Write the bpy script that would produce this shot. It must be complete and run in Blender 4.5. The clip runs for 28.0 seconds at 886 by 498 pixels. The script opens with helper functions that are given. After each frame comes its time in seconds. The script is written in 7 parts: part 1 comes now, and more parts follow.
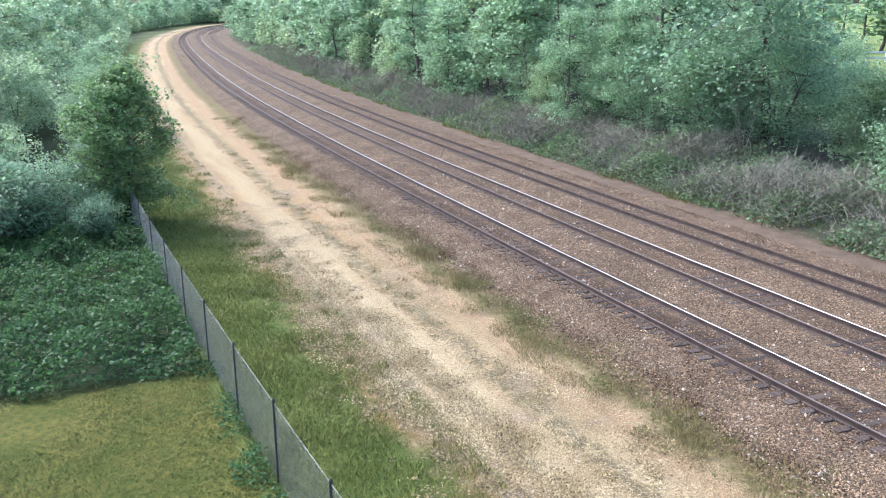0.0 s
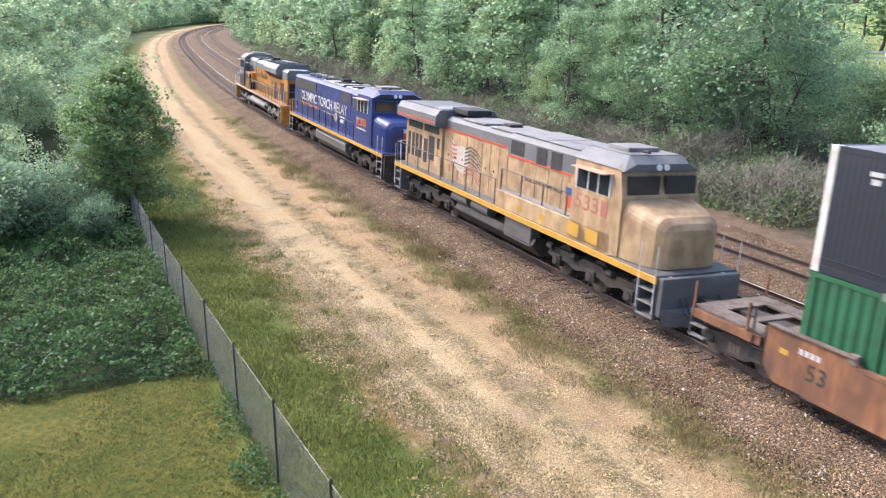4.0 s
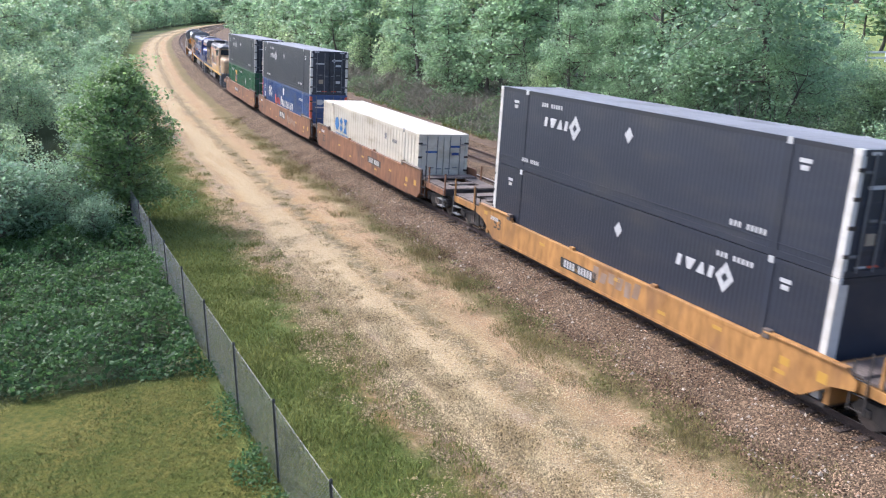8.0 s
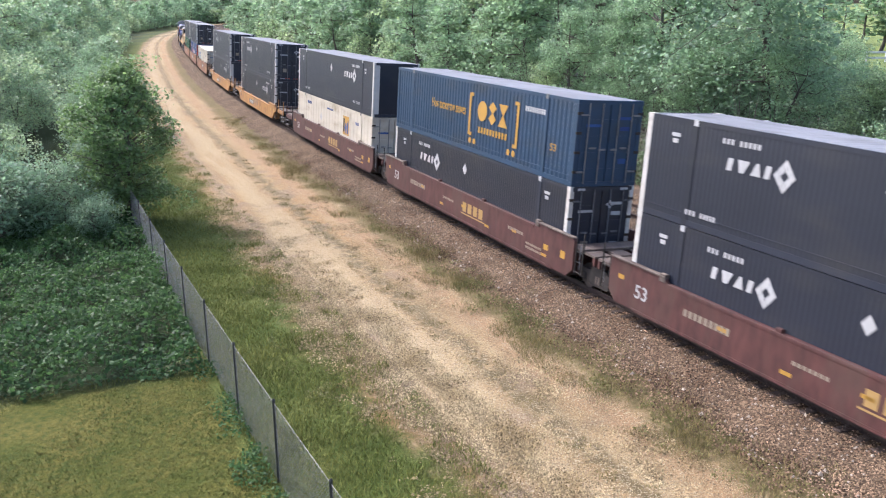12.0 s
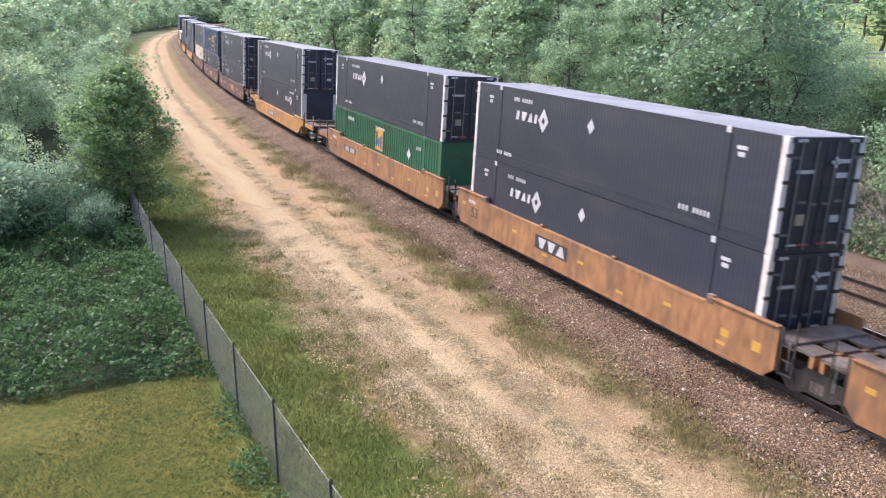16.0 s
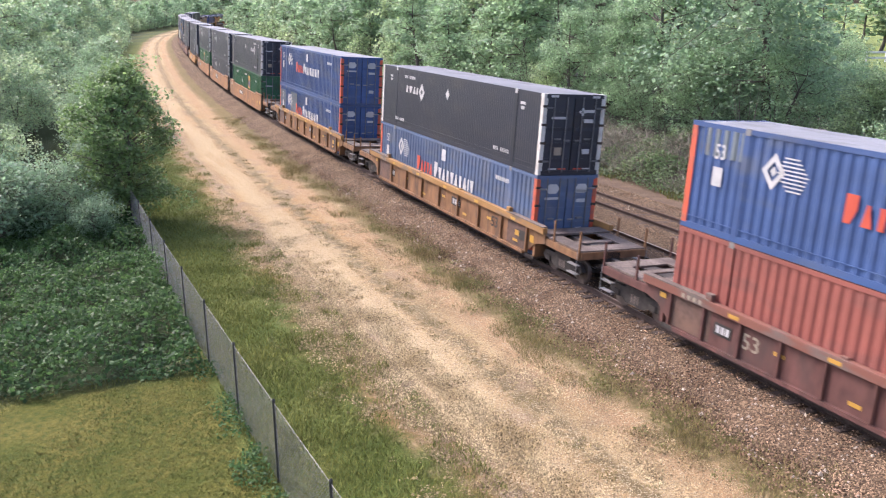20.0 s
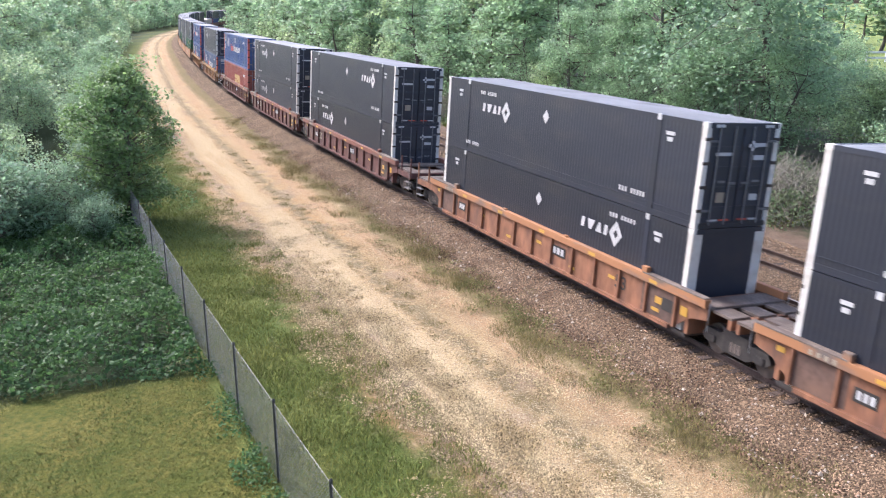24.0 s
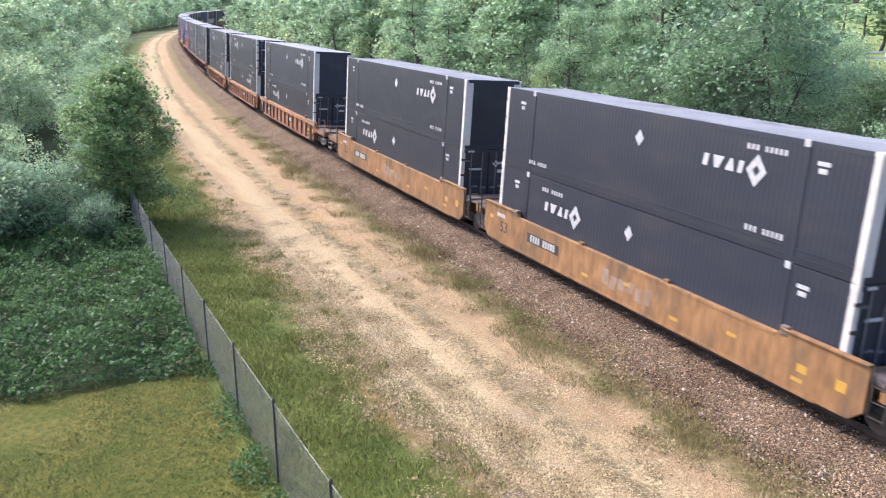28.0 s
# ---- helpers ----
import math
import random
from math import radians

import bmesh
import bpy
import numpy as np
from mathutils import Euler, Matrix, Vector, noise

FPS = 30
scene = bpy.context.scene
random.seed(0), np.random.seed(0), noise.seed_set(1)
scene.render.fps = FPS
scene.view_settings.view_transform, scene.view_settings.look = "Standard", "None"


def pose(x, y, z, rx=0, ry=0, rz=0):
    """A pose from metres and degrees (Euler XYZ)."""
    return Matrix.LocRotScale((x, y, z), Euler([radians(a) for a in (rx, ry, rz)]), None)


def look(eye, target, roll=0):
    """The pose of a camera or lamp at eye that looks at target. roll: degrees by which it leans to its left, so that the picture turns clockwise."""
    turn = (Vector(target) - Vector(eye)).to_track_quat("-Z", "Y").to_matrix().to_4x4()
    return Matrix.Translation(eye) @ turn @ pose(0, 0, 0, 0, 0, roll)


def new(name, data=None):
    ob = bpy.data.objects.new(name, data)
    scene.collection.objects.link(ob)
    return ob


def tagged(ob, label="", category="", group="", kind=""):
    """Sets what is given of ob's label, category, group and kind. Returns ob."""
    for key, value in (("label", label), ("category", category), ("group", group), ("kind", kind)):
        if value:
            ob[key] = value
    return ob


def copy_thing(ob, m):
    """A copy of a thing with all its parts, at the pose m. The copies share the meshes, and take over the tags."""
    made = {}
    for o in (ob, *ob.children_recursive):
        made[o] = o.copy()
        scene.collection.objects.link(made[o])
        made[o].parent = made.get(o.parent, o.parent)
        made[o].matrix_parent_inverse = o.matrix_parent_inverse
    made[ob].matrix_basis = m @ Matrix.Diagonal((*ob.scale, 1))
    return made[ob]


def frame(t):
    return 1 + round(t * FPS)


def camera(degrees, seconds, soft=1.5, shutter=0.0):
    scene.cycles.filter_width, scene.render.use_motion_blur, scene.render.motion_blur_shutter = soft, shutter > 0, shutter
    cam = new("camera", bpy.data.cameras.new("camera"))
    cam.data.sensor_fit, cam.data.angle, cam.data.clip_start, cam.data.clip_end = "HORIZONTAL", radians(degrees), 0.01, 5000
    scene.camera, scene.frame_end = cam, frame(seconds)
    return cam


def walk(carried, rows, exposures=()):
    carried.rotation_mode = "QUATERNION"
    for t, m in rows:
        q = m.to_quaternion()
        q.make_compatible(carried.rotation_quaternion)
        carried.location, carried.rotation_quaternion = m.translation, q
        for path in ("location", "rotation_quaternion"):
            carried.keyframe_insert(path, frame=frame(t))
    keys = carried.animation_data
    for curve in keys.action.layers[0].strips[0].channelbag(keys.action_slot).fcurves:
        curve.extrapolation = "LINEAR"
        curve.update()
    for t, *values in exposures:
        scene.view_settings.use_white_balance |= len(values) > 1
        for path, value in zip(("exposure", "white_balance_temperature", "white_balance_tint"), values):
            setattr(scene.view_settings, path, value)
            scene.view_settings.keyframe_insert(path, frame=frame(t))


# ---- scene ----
# ---- camera ----
cam = camera(55.48, 28.0, 1.1, 0.15)
EYE = (0.0, 0.0, 9.29)
PITCH = radians(16.335)
VIEW = look(EYE, (0.0, 10.0 * math.cos(PITCH), 9.29 - 10.0 * math.sin(PITCH)), -0.21)
walk(cam, [(0, VIEW), (28.0, VIEW)], [(0, 1.59, 5250, 10), (1.3, 1.45, 5450, 12), (2.8, 1.45, 5550, 13), (3.5, 1.51, 5900, 15), (6.0, 1.54, 5800, 17), (7.0, 1.11, 5450, 14), (8.0, 1.39, 5550, 15), (9.0, 1.44, 5700, 16), (10.0, 1.31, 5450, 14), (11.0, 1.21, 5400, 14), (12.0, 1.37, 5700, 17), (15.0, 1.47, 5800, 20), (17.0, 1.47, 5900, 22), (18.0, 1.49, 5750, 22), (20.5, 1.49, 6050, 23), (24.0, 1.59, 5750, 18), (28.0, 1.59, 5750, 18)])

# ---- world and sun: hazy day, sun high to the left and ahead ----
SUN_DIR = Vector((-0.58, 0.38, 0.75)).normalized()
world = bpy.data.worlds.new("sky")
scene.world = world
world.use_nodes = True
wn = world.node_tree
sky = wn.nodes.new("ShaderNodeTexSky")
sky.sky_type = "NISHITA"
sky.sun_disc = False
sky.sun_elevation = math.asin(SUN_DIR.z)
sky.sun_rotation = math.atan2(SUN_DIR.x, SUN_DIR.y)
sky.air_density, sky.dust_density = 1.0, 5.0
wn.links.new(sky.outputs[0], wn.nodes["Background"].inputs[0])
wn.nodes["Background"].inputs[1].default_value = 0.15
lamp = bpy.data.lights.new("sun", "SUN")
lamp.energy, lamp.angle, lamp.color = 1.25, radians(12), (1.0, 0.94, 0.85)
new("sun", lamp).matrix_world = look(SUN_DIR * 100, (0, 0, 0))


# ---- materials ----
def mat(name, c1, c2=None, scale=1.0, rough=0.8, metal=0.0, bump=0.0, bscale=None, fine=None, dirt=None, dscale=0.3, island=0.0, spec=0.5, rnd=0.0, stretch=None):
    """Two-tone noise material with fine grain, dirt blotches and bump, in object space, metres."""
    m = bpy.data.materials.new(name)
    m.use_nodes = True
    nt = m.node_tree
    b = nt.nodes["Principled BSDF"]
    N, Lk = nt.nodes.new, nt.links.new
    tc = N("ShaderNodeTexCoord")
    src = tc.outputs["Object"]
    if stretch:
        mp = N("ShaderNodeMapping")
        mp.inputs["Scale"].default_value = stretch
        Lk(src, mp.inputs["Vector"])
        src = mp.outputs[0]
    c2 = c2 or tuple(min(1, v * 1.25) for v in c1)

    def noi(sc, det=4.0):
        n = N("ShaderNodeTexNoise")
        n.inputs["Scale"].default_value, n.inputs["Detail"].default_value = sc, det
        Lk(src, n.inputs["Vector"])
        return n.outputs["Fac"]

    def ramp(fac, lo, hi):
        r = N("ShaderNodeMapRange")
        r.inputs[1].default_value, r.inputs[2].default_value = lo, hi
        Lk(fac, r.inputs[0])
        return r.outputs[0]

    def mix(fac, a, bb, kind="MIX"):
        x = N("ShaderNodeMix")
        x.data_type, x.blend_type = "RGBA", kind
        for sock, v in ((0, fac), (6, a), (7, bb)):
            if isinstance(v, (int, float)):
                x.inputs[sock].default_value = v
            elif isinstance(v, tuple):
                x.inputs[sock].default_value = (*v, 1)
            else:
                Lk(v, x.inputs[sock])
        return x.outputs[2]

    col = mix(ramp(noi(scale), 0.35, 0.65), c1, c2)
    if fine:
        col = mix(ramp(noi(fine, 3), 0.3, 0.7), mix(1.0, col, (0.68, 0.66, 0.64), "MULTIPLY"), mix(1.0, col, (1.22, 1.22, 1.22), "MULTIPLY"))
    if dirt:
        col = mix(ramp(noi(dscale, 6), 0.5, 0.72), col, dirt)
    if island or rnd:
        src_n = N("ShaderNodeNewGeometry").outputs["Random Per Island"] if island else N("ShaderNodeObjectInfo").outputs["Random"]
        v = N("ShaderNodeMapRange")
        k = island or rnd
        v.inputs[3].default_value, v.inputs[4].default_value = 1 - k, 1 + k
        Lk(src_n, v.inputs[0])
        hs = N("ShaderNodeHueSaturation")
        Lk(v.outputs[0], hs.inputs["Value"])
        Lk(col, hs.inputs["Color"])
        col = hs.outputs[0]
    Lk(col, b.inputs["Base Color"])
    b.inputs["Roughness"].default_value, b.inputs["Metallic"].default_value = rough, metal
    b.inputs["Specular IOR Level"].default_value = spec
    if bump:
        bp = N("ShaderNodeBump")
        bp.inputs["Strength"].default_value, bp.inputs["Distance"].default_value = bump, 0.03
        Lk(noi(bscale or scale * 8, 5), bp.inputs["Height"])
        Lk(bp.outputs[0], b.inputs["Normal"])
    return m


def stonemat(name, dark, pale, scale, rough=0.95):
    """Crushed stone: every stone its own tone, with dark joints and relief."""
    m = bpy.data.materials.new(name)
    m.use_nodes = True
    nt = m.node_tree
    b = nt.nodes["Principled BSDF"]
    N, Lk = nt.nodes.new, nt.links.new
    tc = N("ShaderNodeTexCoord").outputs["Object"]
    vo = N("ShaderNodeTexVoronoi")
    vo.inputs["Scale"].default_value = scale
    Lk(tc, vo.inputs["Vector"])
    sep = N("ShaderNodeSeparateColor")
    Lk(vo.outputs["Color"], sep.inputs[0])
    rp = N("ShaderNodeValToRGB")
    rp.color_ramp.elements[0].color, rp.color_ramp.elements[1].color = (*dark, 1), (*pale, 1)
    mid = rp.color_ramp.elements.new(0.7)
    mid.color = (*[(a * 0.62 + c * 0.38) for a, c in zip(dark, pale)], 1)
    Lk(sep.outputs[0], rp.inputs[0])
    no = N("ShaderNodeTexNoise")
    no.inputs["Scale"].default_value, no.inputs["Detail"].default_value = 0.5, 5
    Lk(tc, no.inputs["Vector"])
    mr = N("ShaderNodeMapRange")
    mr.inputs[1].default_value, mr.inputs[2].default_value, mr.inputs[3].default_value, mr.inputs[4].default_value = 0.3, 0.7, 0.8, 1.2
    Lk(no.outputs[0], mr.inputs[0])
    hs = N("ShaderNodeHueSaturation")
    grime = N("ShaderNodeAttribute")
    grime.attribute_name = "grime"
    gm = N("ShaderNodeMix")
    gm.data_type, gm.blend_type = "RGBA", "MULTIPLY"
    gm.inputs[7].default_value = (0.52, 0.47, 0.44, 1)
    Lk(grime.outputs["Fac"], gm.inputs[0])
    Lk(rp.outputs[0], gm.inputs[6])
    Lk(gm.outputs[2], hs.inputs["Color"])
    Lk(mr.outputs[0], hs.inputs["Value"])
    Lk(hs.outputs[0], b.inputs["Base Color"])
    b.inputs["Roughness"].default_value = rough
    b.inputs["Specular IOR Level"].default_value = 0.2
    bp = N("ShaderNodeBump")
    bp.invert = True
    bp.inputs["Strength"].default_value, bp.inputs["Distance"].default_value = 1.0, 0.05
    Lk(vo.outputs["Distance"], bp.inputs["Height"])
    Lk(bp.outputs[0], b.inputs["Normal"])
    return m


def leafmat(name, c1, c2, vary=0.35, gloss=0.45, coat=0.65):
    """Leaves: two greens by island, slightly translucent, under a waxy coat."""
    m = mat(name, c1, c2, 0.25, rough=0.5, island=vary, spec=gloss)
    nt = m.node_tree
    b = nt.nodes["Principled BSDF"]
    b.inputs["Coat Weight"].default_value, b.inputs["Coat Roughness"].default_value, b.inputs["Coat IOR"].default_value = coat, 0.6, 1.6
    t = nt.nodes.new("ShaderNodeBsdfTranslucent")
    mx = nt.nodes.new("ShaderNodeMixShader")
    mx.inputs[0].default_value = 0.5
    col = b.inputs["Base Color"].links[0].from_socket
    nt.links.new(col, t.inputs[0])
    nt.links.new(b.outputs[0], mx.inputs[1])
    nt.links.new(t.outputs[0], mx.inputs[2])
    nt.links.new(mx.outputs[0], nt.nodes["Material Output"].inputs[0])
    return m


# ---- mesh helpers ----
def mesh_from(name, verts, faces, material, smooth=False):
    me = bpy.data.meshes.new(name)
    me.from_pydata([tuple(v) for v in verts], [], [tuple(f) for f in faces])
    mats = material if isinstance(material, (list, tuple)) else [material]
    for m_ in mats:
        me.materials.append(m_)
    if smooth:
        me.polygons.foreach_set("use_smooth", [True] * len(me.polygons))
    return me


def part(name, bm, material, parent=None, label=""):
    """Link a bmesh, or a mesh that is made already, as one object under parent."""
    if isinstance(bm, bmesh.types.BMesh):
        me = bpy.data.meshes.new(name)
        bmesh.ops.recalc_face_normals(bm, faces=bm.faces)
        bm.to_mesh(me)
        bm.free()
        me.materials.append(material)
    else:
        me = bm
    ob = new(name, me)
    ob.parent = parent
    if label:
        ob["label"] = label
    return ob


def box(bm, x0, x1, y0, y1, z0, z1, bevel=0.0):
    r = bmesh.ops.create_cube(bm, size=1.0, matrix=Matrix.Translation(((x0 + x1) / 2, (y0 + y1) / 2, (z0 + z1) / 2)) @ Matrix.Diagonal((abs(x1 - x0), abs(y1 - y0), abs(z1 - z0), 1)))
    if bevel:
        es = list({e for v in r["verts"] for e in v.link_edges})
        bmesh.ops.bevel(bm, geom=es, offset=bevel, segments=2, affect="EDGES", profile=0.5)
    return bm


def boxes(*args, bevel=0.0):
    bm = bmesh.new()
    for a in args:
        box(bm, *a, bevel=bevel)
    return bm


def tube(bm, p, q, r, seg=8, r2=None):
    p, q = Vector(p), Vector(q)
    d = q - p
    m_ = Matrix.Translation((p + q) / 2) @ d.to_track_quat("Z", "Y").to_matrix().to_4x4()
    bmesh.ops.create_cone(bm, cap_ends=True, segments=seg, radius1=r, radius2=r if r2 is None else r2, depth=d.length, matrix=m_)
    return bm


def tubes(pts, r, seg=6):
    bm = bmesh.new()
    for a, b in zip(pts[:-1], pts[1:]):
        tube(bm, a, b, r, seg)
    return bm


def prism(outline, y0, y1):
    """A side outline (x, z), extruded across from y0 to y1."""
    bm = bmesh.new()
    a = [bm.verts.new((x, y0, z)) for x, z in outline]
    b = [bm.verts.new((x, y1, z)) for x, z in outline]
    bm.faces.new(a)
    bm.faces.new(b[::-1])
    n = len(a)
    for i in range(n):
        bm.faces.new((a[i], a[(i + 1) % n], b[(i + 1) % n], b[i]))
    return bm


def loft(sections):
    """Joins rings of equal length, with closed ends."""
    bm = bmesh.new()
    rings = [[bm.verts.new(p) for p in s_] for s_ in sections]
    n = len(rings[0])
    for a, b in zip(rings[:-1], rings[1:]):
        for i in range(n):
            bm.faces.new((a[i], a[(i + 1) % n], b[(i + 1) % n], b[i]))
    bm.faces.new(rings[0][::-1])
    bm.faces.new(rings[-1])
    return bm


def thing(name, label, category, group="", kind=""):
    return tagged(new(name), label, category, group, kind)


# ---- the line of the railway: bend along its length, and places beside it ----
BEND_S = np.array([-160, -80, -40, 0, 35, 70, 105, 140, 180, 240, 320, 700.0])
BEND_K = np.array([0.0, 0.0015, 0.00313, 0.00186, 0.00058, 0.00104, 0.00099, 0.00021, 0.00035, 0.00098, 0.00143, 0.00143])
LINE_S = np.arange(-700, 701, 1.0)
_k = np.interp(LINE_S, BEND_S, BEND_K)
LINE_H = np.concatenate([[0], np.cumsum((_k[1:] + _k[:-1]) / 2)])
LINE_H += -0.46136 - LINE_H[700]
_dx, _dy = np.sin(LINE_H), np.cos(LINE_H)
LINE_X = np.concatenate([[0], np.cumsum((_dx[1:] + _dx[:-1]) / 2)])
LINE_Y = np.concatenate([[0], np.cumsum((_dy[1:] + _dy[:-1]) / 2)])
LINE_X += 14.8214 - LINE_X[700]
LINE_Y += 8.0024 - LINE_Y[700]
CANT = 0.0684
TRACKS = (0.0, 3.863, 7.497)


def along(s, off=0.0):
    """World x, y at s metres along the line, off metres to its right; and the heading."""
    h = np.interp(s, LINE_S, LINE_H)
    return np.interp(s, LINE_S, LINE_X) + off * np.cos(h), np.interp(s, LINE_S, LINE_Y) - off * np.sin(h), h


def beside(x, y):
    """s and offset of world places (arrays)."""
    x, y = np.atleast_1d(np.asarray(x, float)), np.atleast_1d(np.asarray(y, float))
    s, o = np.empty(len(x)), np.empty(len(x))
    L2 = slice(300, 1401, 2)
    lx, ly, lh, ls = LINE_X[L2], LINE_Y[L2], LINE_H[L2], LINE_S[L2]
    for i in range(0, len(x), 4000):
        j = slice(i, i + 4000)
        dx, dy = x[j, None] - lx, y[j, None] - ly
        k = np.argmin(dx * dx + dy * dy, 1)
        r = np.arange(len(k))
        o[j] = dx[r, k] * np.cos(lh[k]) - dy[r, k] * np.sin(lh[k])
        s[j] = ls[k] + dx[r, k] * np.sin(lh[k]) + dy[r, k] * np.cos(lh[k])
    return s, o


PROFILE_O = np.array([-400, -60, -14, -9, -5, -3.3, -3.1, -1.75, -1.3, 1.3, 1.75, 2.2, 2.56, 5.16, 5.5, 5.9, 6.2, 8.8, 9.3, 10.9, 12.6, 15, 19, 40, 120, 400])
PROFILE_Z = np.array([-0.5, -0.5, -0.5, -0.52, -0.5, -0.48, -0.46, -0.17, -0.14, -0.315, -0.31, -0.17, -0.14, -0.315, -0.31, -0.17, -0.14, -0.315, -0.33, -0.5, -0.42, 0.0, 0.45, 0.3, 0.0, 0.0])


def height(off):
    return np.interp(off, PROFILE_O, PROFILE_Z)


def spot(s, off, up=0.0):
    x, y, h = along(s, off)
    return Vector((float(x), float(y), float(height(off)) + up))
# ---- ground ----
def ground_mat():
    """Grass, worn and stony in a band along the road, forest floor under the trees: by the distance from the railway."""
    m = bpy.data.materials.new("grass_and_soil")
    m.use_nodes = True
    nt = m.node_tree
    b = nt.nodes["Principled BSDF"]
    N, Lk = nt.nodes.new, nt.links.new
    at = N("ShaderNodeAttribute")
    at.attribute_name = "beside"
    tc = N("ShaderNodeTexCoord").outputs["Object"]

    def noi(sc, det=5.0):
        n = N("ShaderNodeTexNoise")
        n.inputs["Scale"].default_value, n.inputs["Detail"].default_value = sc, det
        Lk(tc, n.inputs["Vector"])
        return n.outputs["Fac"]

    def math_(op, a, c):
        n = N("ShaderNodeMath")
        n.operation = op
        for i, v in enumerate((a, c)):
            if isinstance(v, (int, float)):
                n.inputs[i].default_value = v
            else:
                Lk(v, n.inputs[i])
        return n.outputs[0]

    def rng(f, lo, hi, a=0.0, c=1.0):
        r = N("ShaderNodeMapRange")
        r.interpolation_type = "SMOOTHSTEP"
        for i, v in enumerate((lo, hi, a, c)):
            r.inputs[i + 1].default_value = v
        Lk(f, r.inputs[0])
        return r.outputs[0]

    def mix(fac, a, c):
        x = N("ShaderNodeMix")
        x.data_type = "RGBA"
        for sock, v in ((0, fac), (6, a), (7, c)):
            if isinstance(v, (int, float)):
                x.inputs[sock].default_value = v
            elif isinstance(v, tuple):
                x.inputs[sock].default_value = (*v, 1)
            else:
                Lk(v, x.inputs[sock])
        return x.outputs[2]

    plain = at.outputs["Fac"]
    off = math_("ADD", plain, math_("MULTIPLY", math_("SUBTRACT", noi(0.35), 0.5), 2.4))
    off = math_("ADD", off, math_("MULTIPLY", math_("SUBTRACT", noi(2.2), 0.5), 1.8))
    off = math_("ADD", off, math_("MULTIPLY", math_("SUBTRACT", noi(9.0), 0.5), 1.0))
    small = math_("ADD", plain, math_("MULTIPLY", math_("SUBTRACT", noi(0.5), 0.5), 1.0))
    small = math_("ADD", small, math_("MULTIPLY", math_("SUBTRACT", noi(4.0), 0.5), 0.7))
    grass = mix(rng(noi(0.5), 0.35, 0.65), (0.077, 0.096, 0.019), (0.121, 0.124, 0.030))
    grass = mix(rng(noi(14, 3), 0.35, 0.7), grass, (0.061, 0.089, 0.018))
    lawn = mix(rng(noi(0.6), 0.35, 0.65), (0.087, 0.094, 0.017), (0.149, 0.128, 0.030))
    lawn = mix(rng(noi(7, 3), 0.3, 0.75), lawn, (0.058, 0.074, 0.014))
    # the dirt road: tones drawn out along its run, with orange and grey patches, worn ruts and grit
    far = N("ShaderNodeAttribute")
    far.attribute_name = "along"
    run = N("ShaderNodeCombineXYZ")
    Lk(math_("MULTIPLY", far.outputs["Fac"], 0.16), run.inputs[0])
    Lk(plain, run.inputs[1])

    def streak(sc, det=4.0, seed=0.0):
        n = N("ShaderNodeTexNoise")
        n.noise_dimensions = "4D"
        n.inputs["Scale"].default_value, n.inputs["Detail"].default_value, n.inputs["W"].default_value = sc, det, seed
        Lk(run.outputs[0], n.inputs["Vector"])
        return n.outputs["Fac"]

    def band(centre, wide):
        """1 on a line beside the railway, fading to 0."""
        return rng(math_("ABSOLUTE", math_("SUBTRACT", small, centre), 0.0), 0.0, wide, 1.0, 0.0)

    road = mix(rng(streak(0.9), 0.36, 0.62), (0.290, 0.196, 0.093), (0.389, 0.289, 0.152))
    road = mix(rng(streak(0.45, 5, 3.0), 0.52, 0.66), road, (0.336, 0.206, 0.087))
    road = mix(rng(noi(0.55), 0.54, 0.68), road, (0.249, 0.177, 0.109))
    road = mix(math_("MULTIPLY", band(-9.0, 0.8), rng(streak(1.6, 4, 5.0), 0.3, 0.55)), road, (0.227, 0.164, 0.099))
    road = mix(math_("MULTIPLY", band(-7.6, 0.85), rng(streak(1.1, 4, 9.0), 0.3, 0.5, 0.2, 1.0)), road, (0.404, 0.306, 0.171))
    road = mix(math_("MULTIPLY", band(-4.95, 0.95), rng(streak(1.3, 4, 7.0), 0.3, 0.5, 0.4, 1.0)), road, (0.334, 0.213, 0.110))
    road = mix(math_("MULTIPLY", band(-6.4, 0.6), rng(noi(3.2), 0.34, 0.5)), road, (0.142, 0.108, 0.052))
    road = mix(rng(noi(26, 3), 0.52, 0.66), road, (0.430, 0.362, 0.233))
    road = mix(rng(noi(19, 4), 0.54, 0.70), road, (0.137, 0.098, 0.056))
    road = mix(rng(noi(60, 2), 0.58, 0.68), road, (0.108, 0.081, 0.050))
    edge = mix(rng(noi(1.1), 0.4, 0.6), (0.273, 0.168, 0.078), (0.228, 0.164, 0.087))
    edge = mix(rng(noi(16, 4), 0.5, 0.7), edge, (0.124, 0.093, 0.046))
    dry = mix(rng(noi(2.5), 0.35, 0.65), (0.158, 0.121, 0.054), (0.114, 0.097, 0.038))
    dry = mix(rng(noi(25, 3), 0.45, 0.7), dry, (0.221, 0.164, 0.089))
    clay = mix(rng(noi(1.5), 0.3, 0.7), (0.123, 0.085, 0.059), (0.168, 0.120, 0.082))
    clay = mix(rng(noi(20, 3), 0.45, 0.75), clay, (0.076, 0.058, 0.042))
    floor_ = mix(rng(noi(1.0), 0.3, 0.7), (0.056, 0.049, 0.037), (0.046, 0.066, 0.027))
    col = mix(rng(plain, -13.8, -13.4), lawn, grass)
    col = mix(rng(off, -10.7, -9.2), col, edge)
    col = mix(rng(off, -9.9, -8.9), col, road)
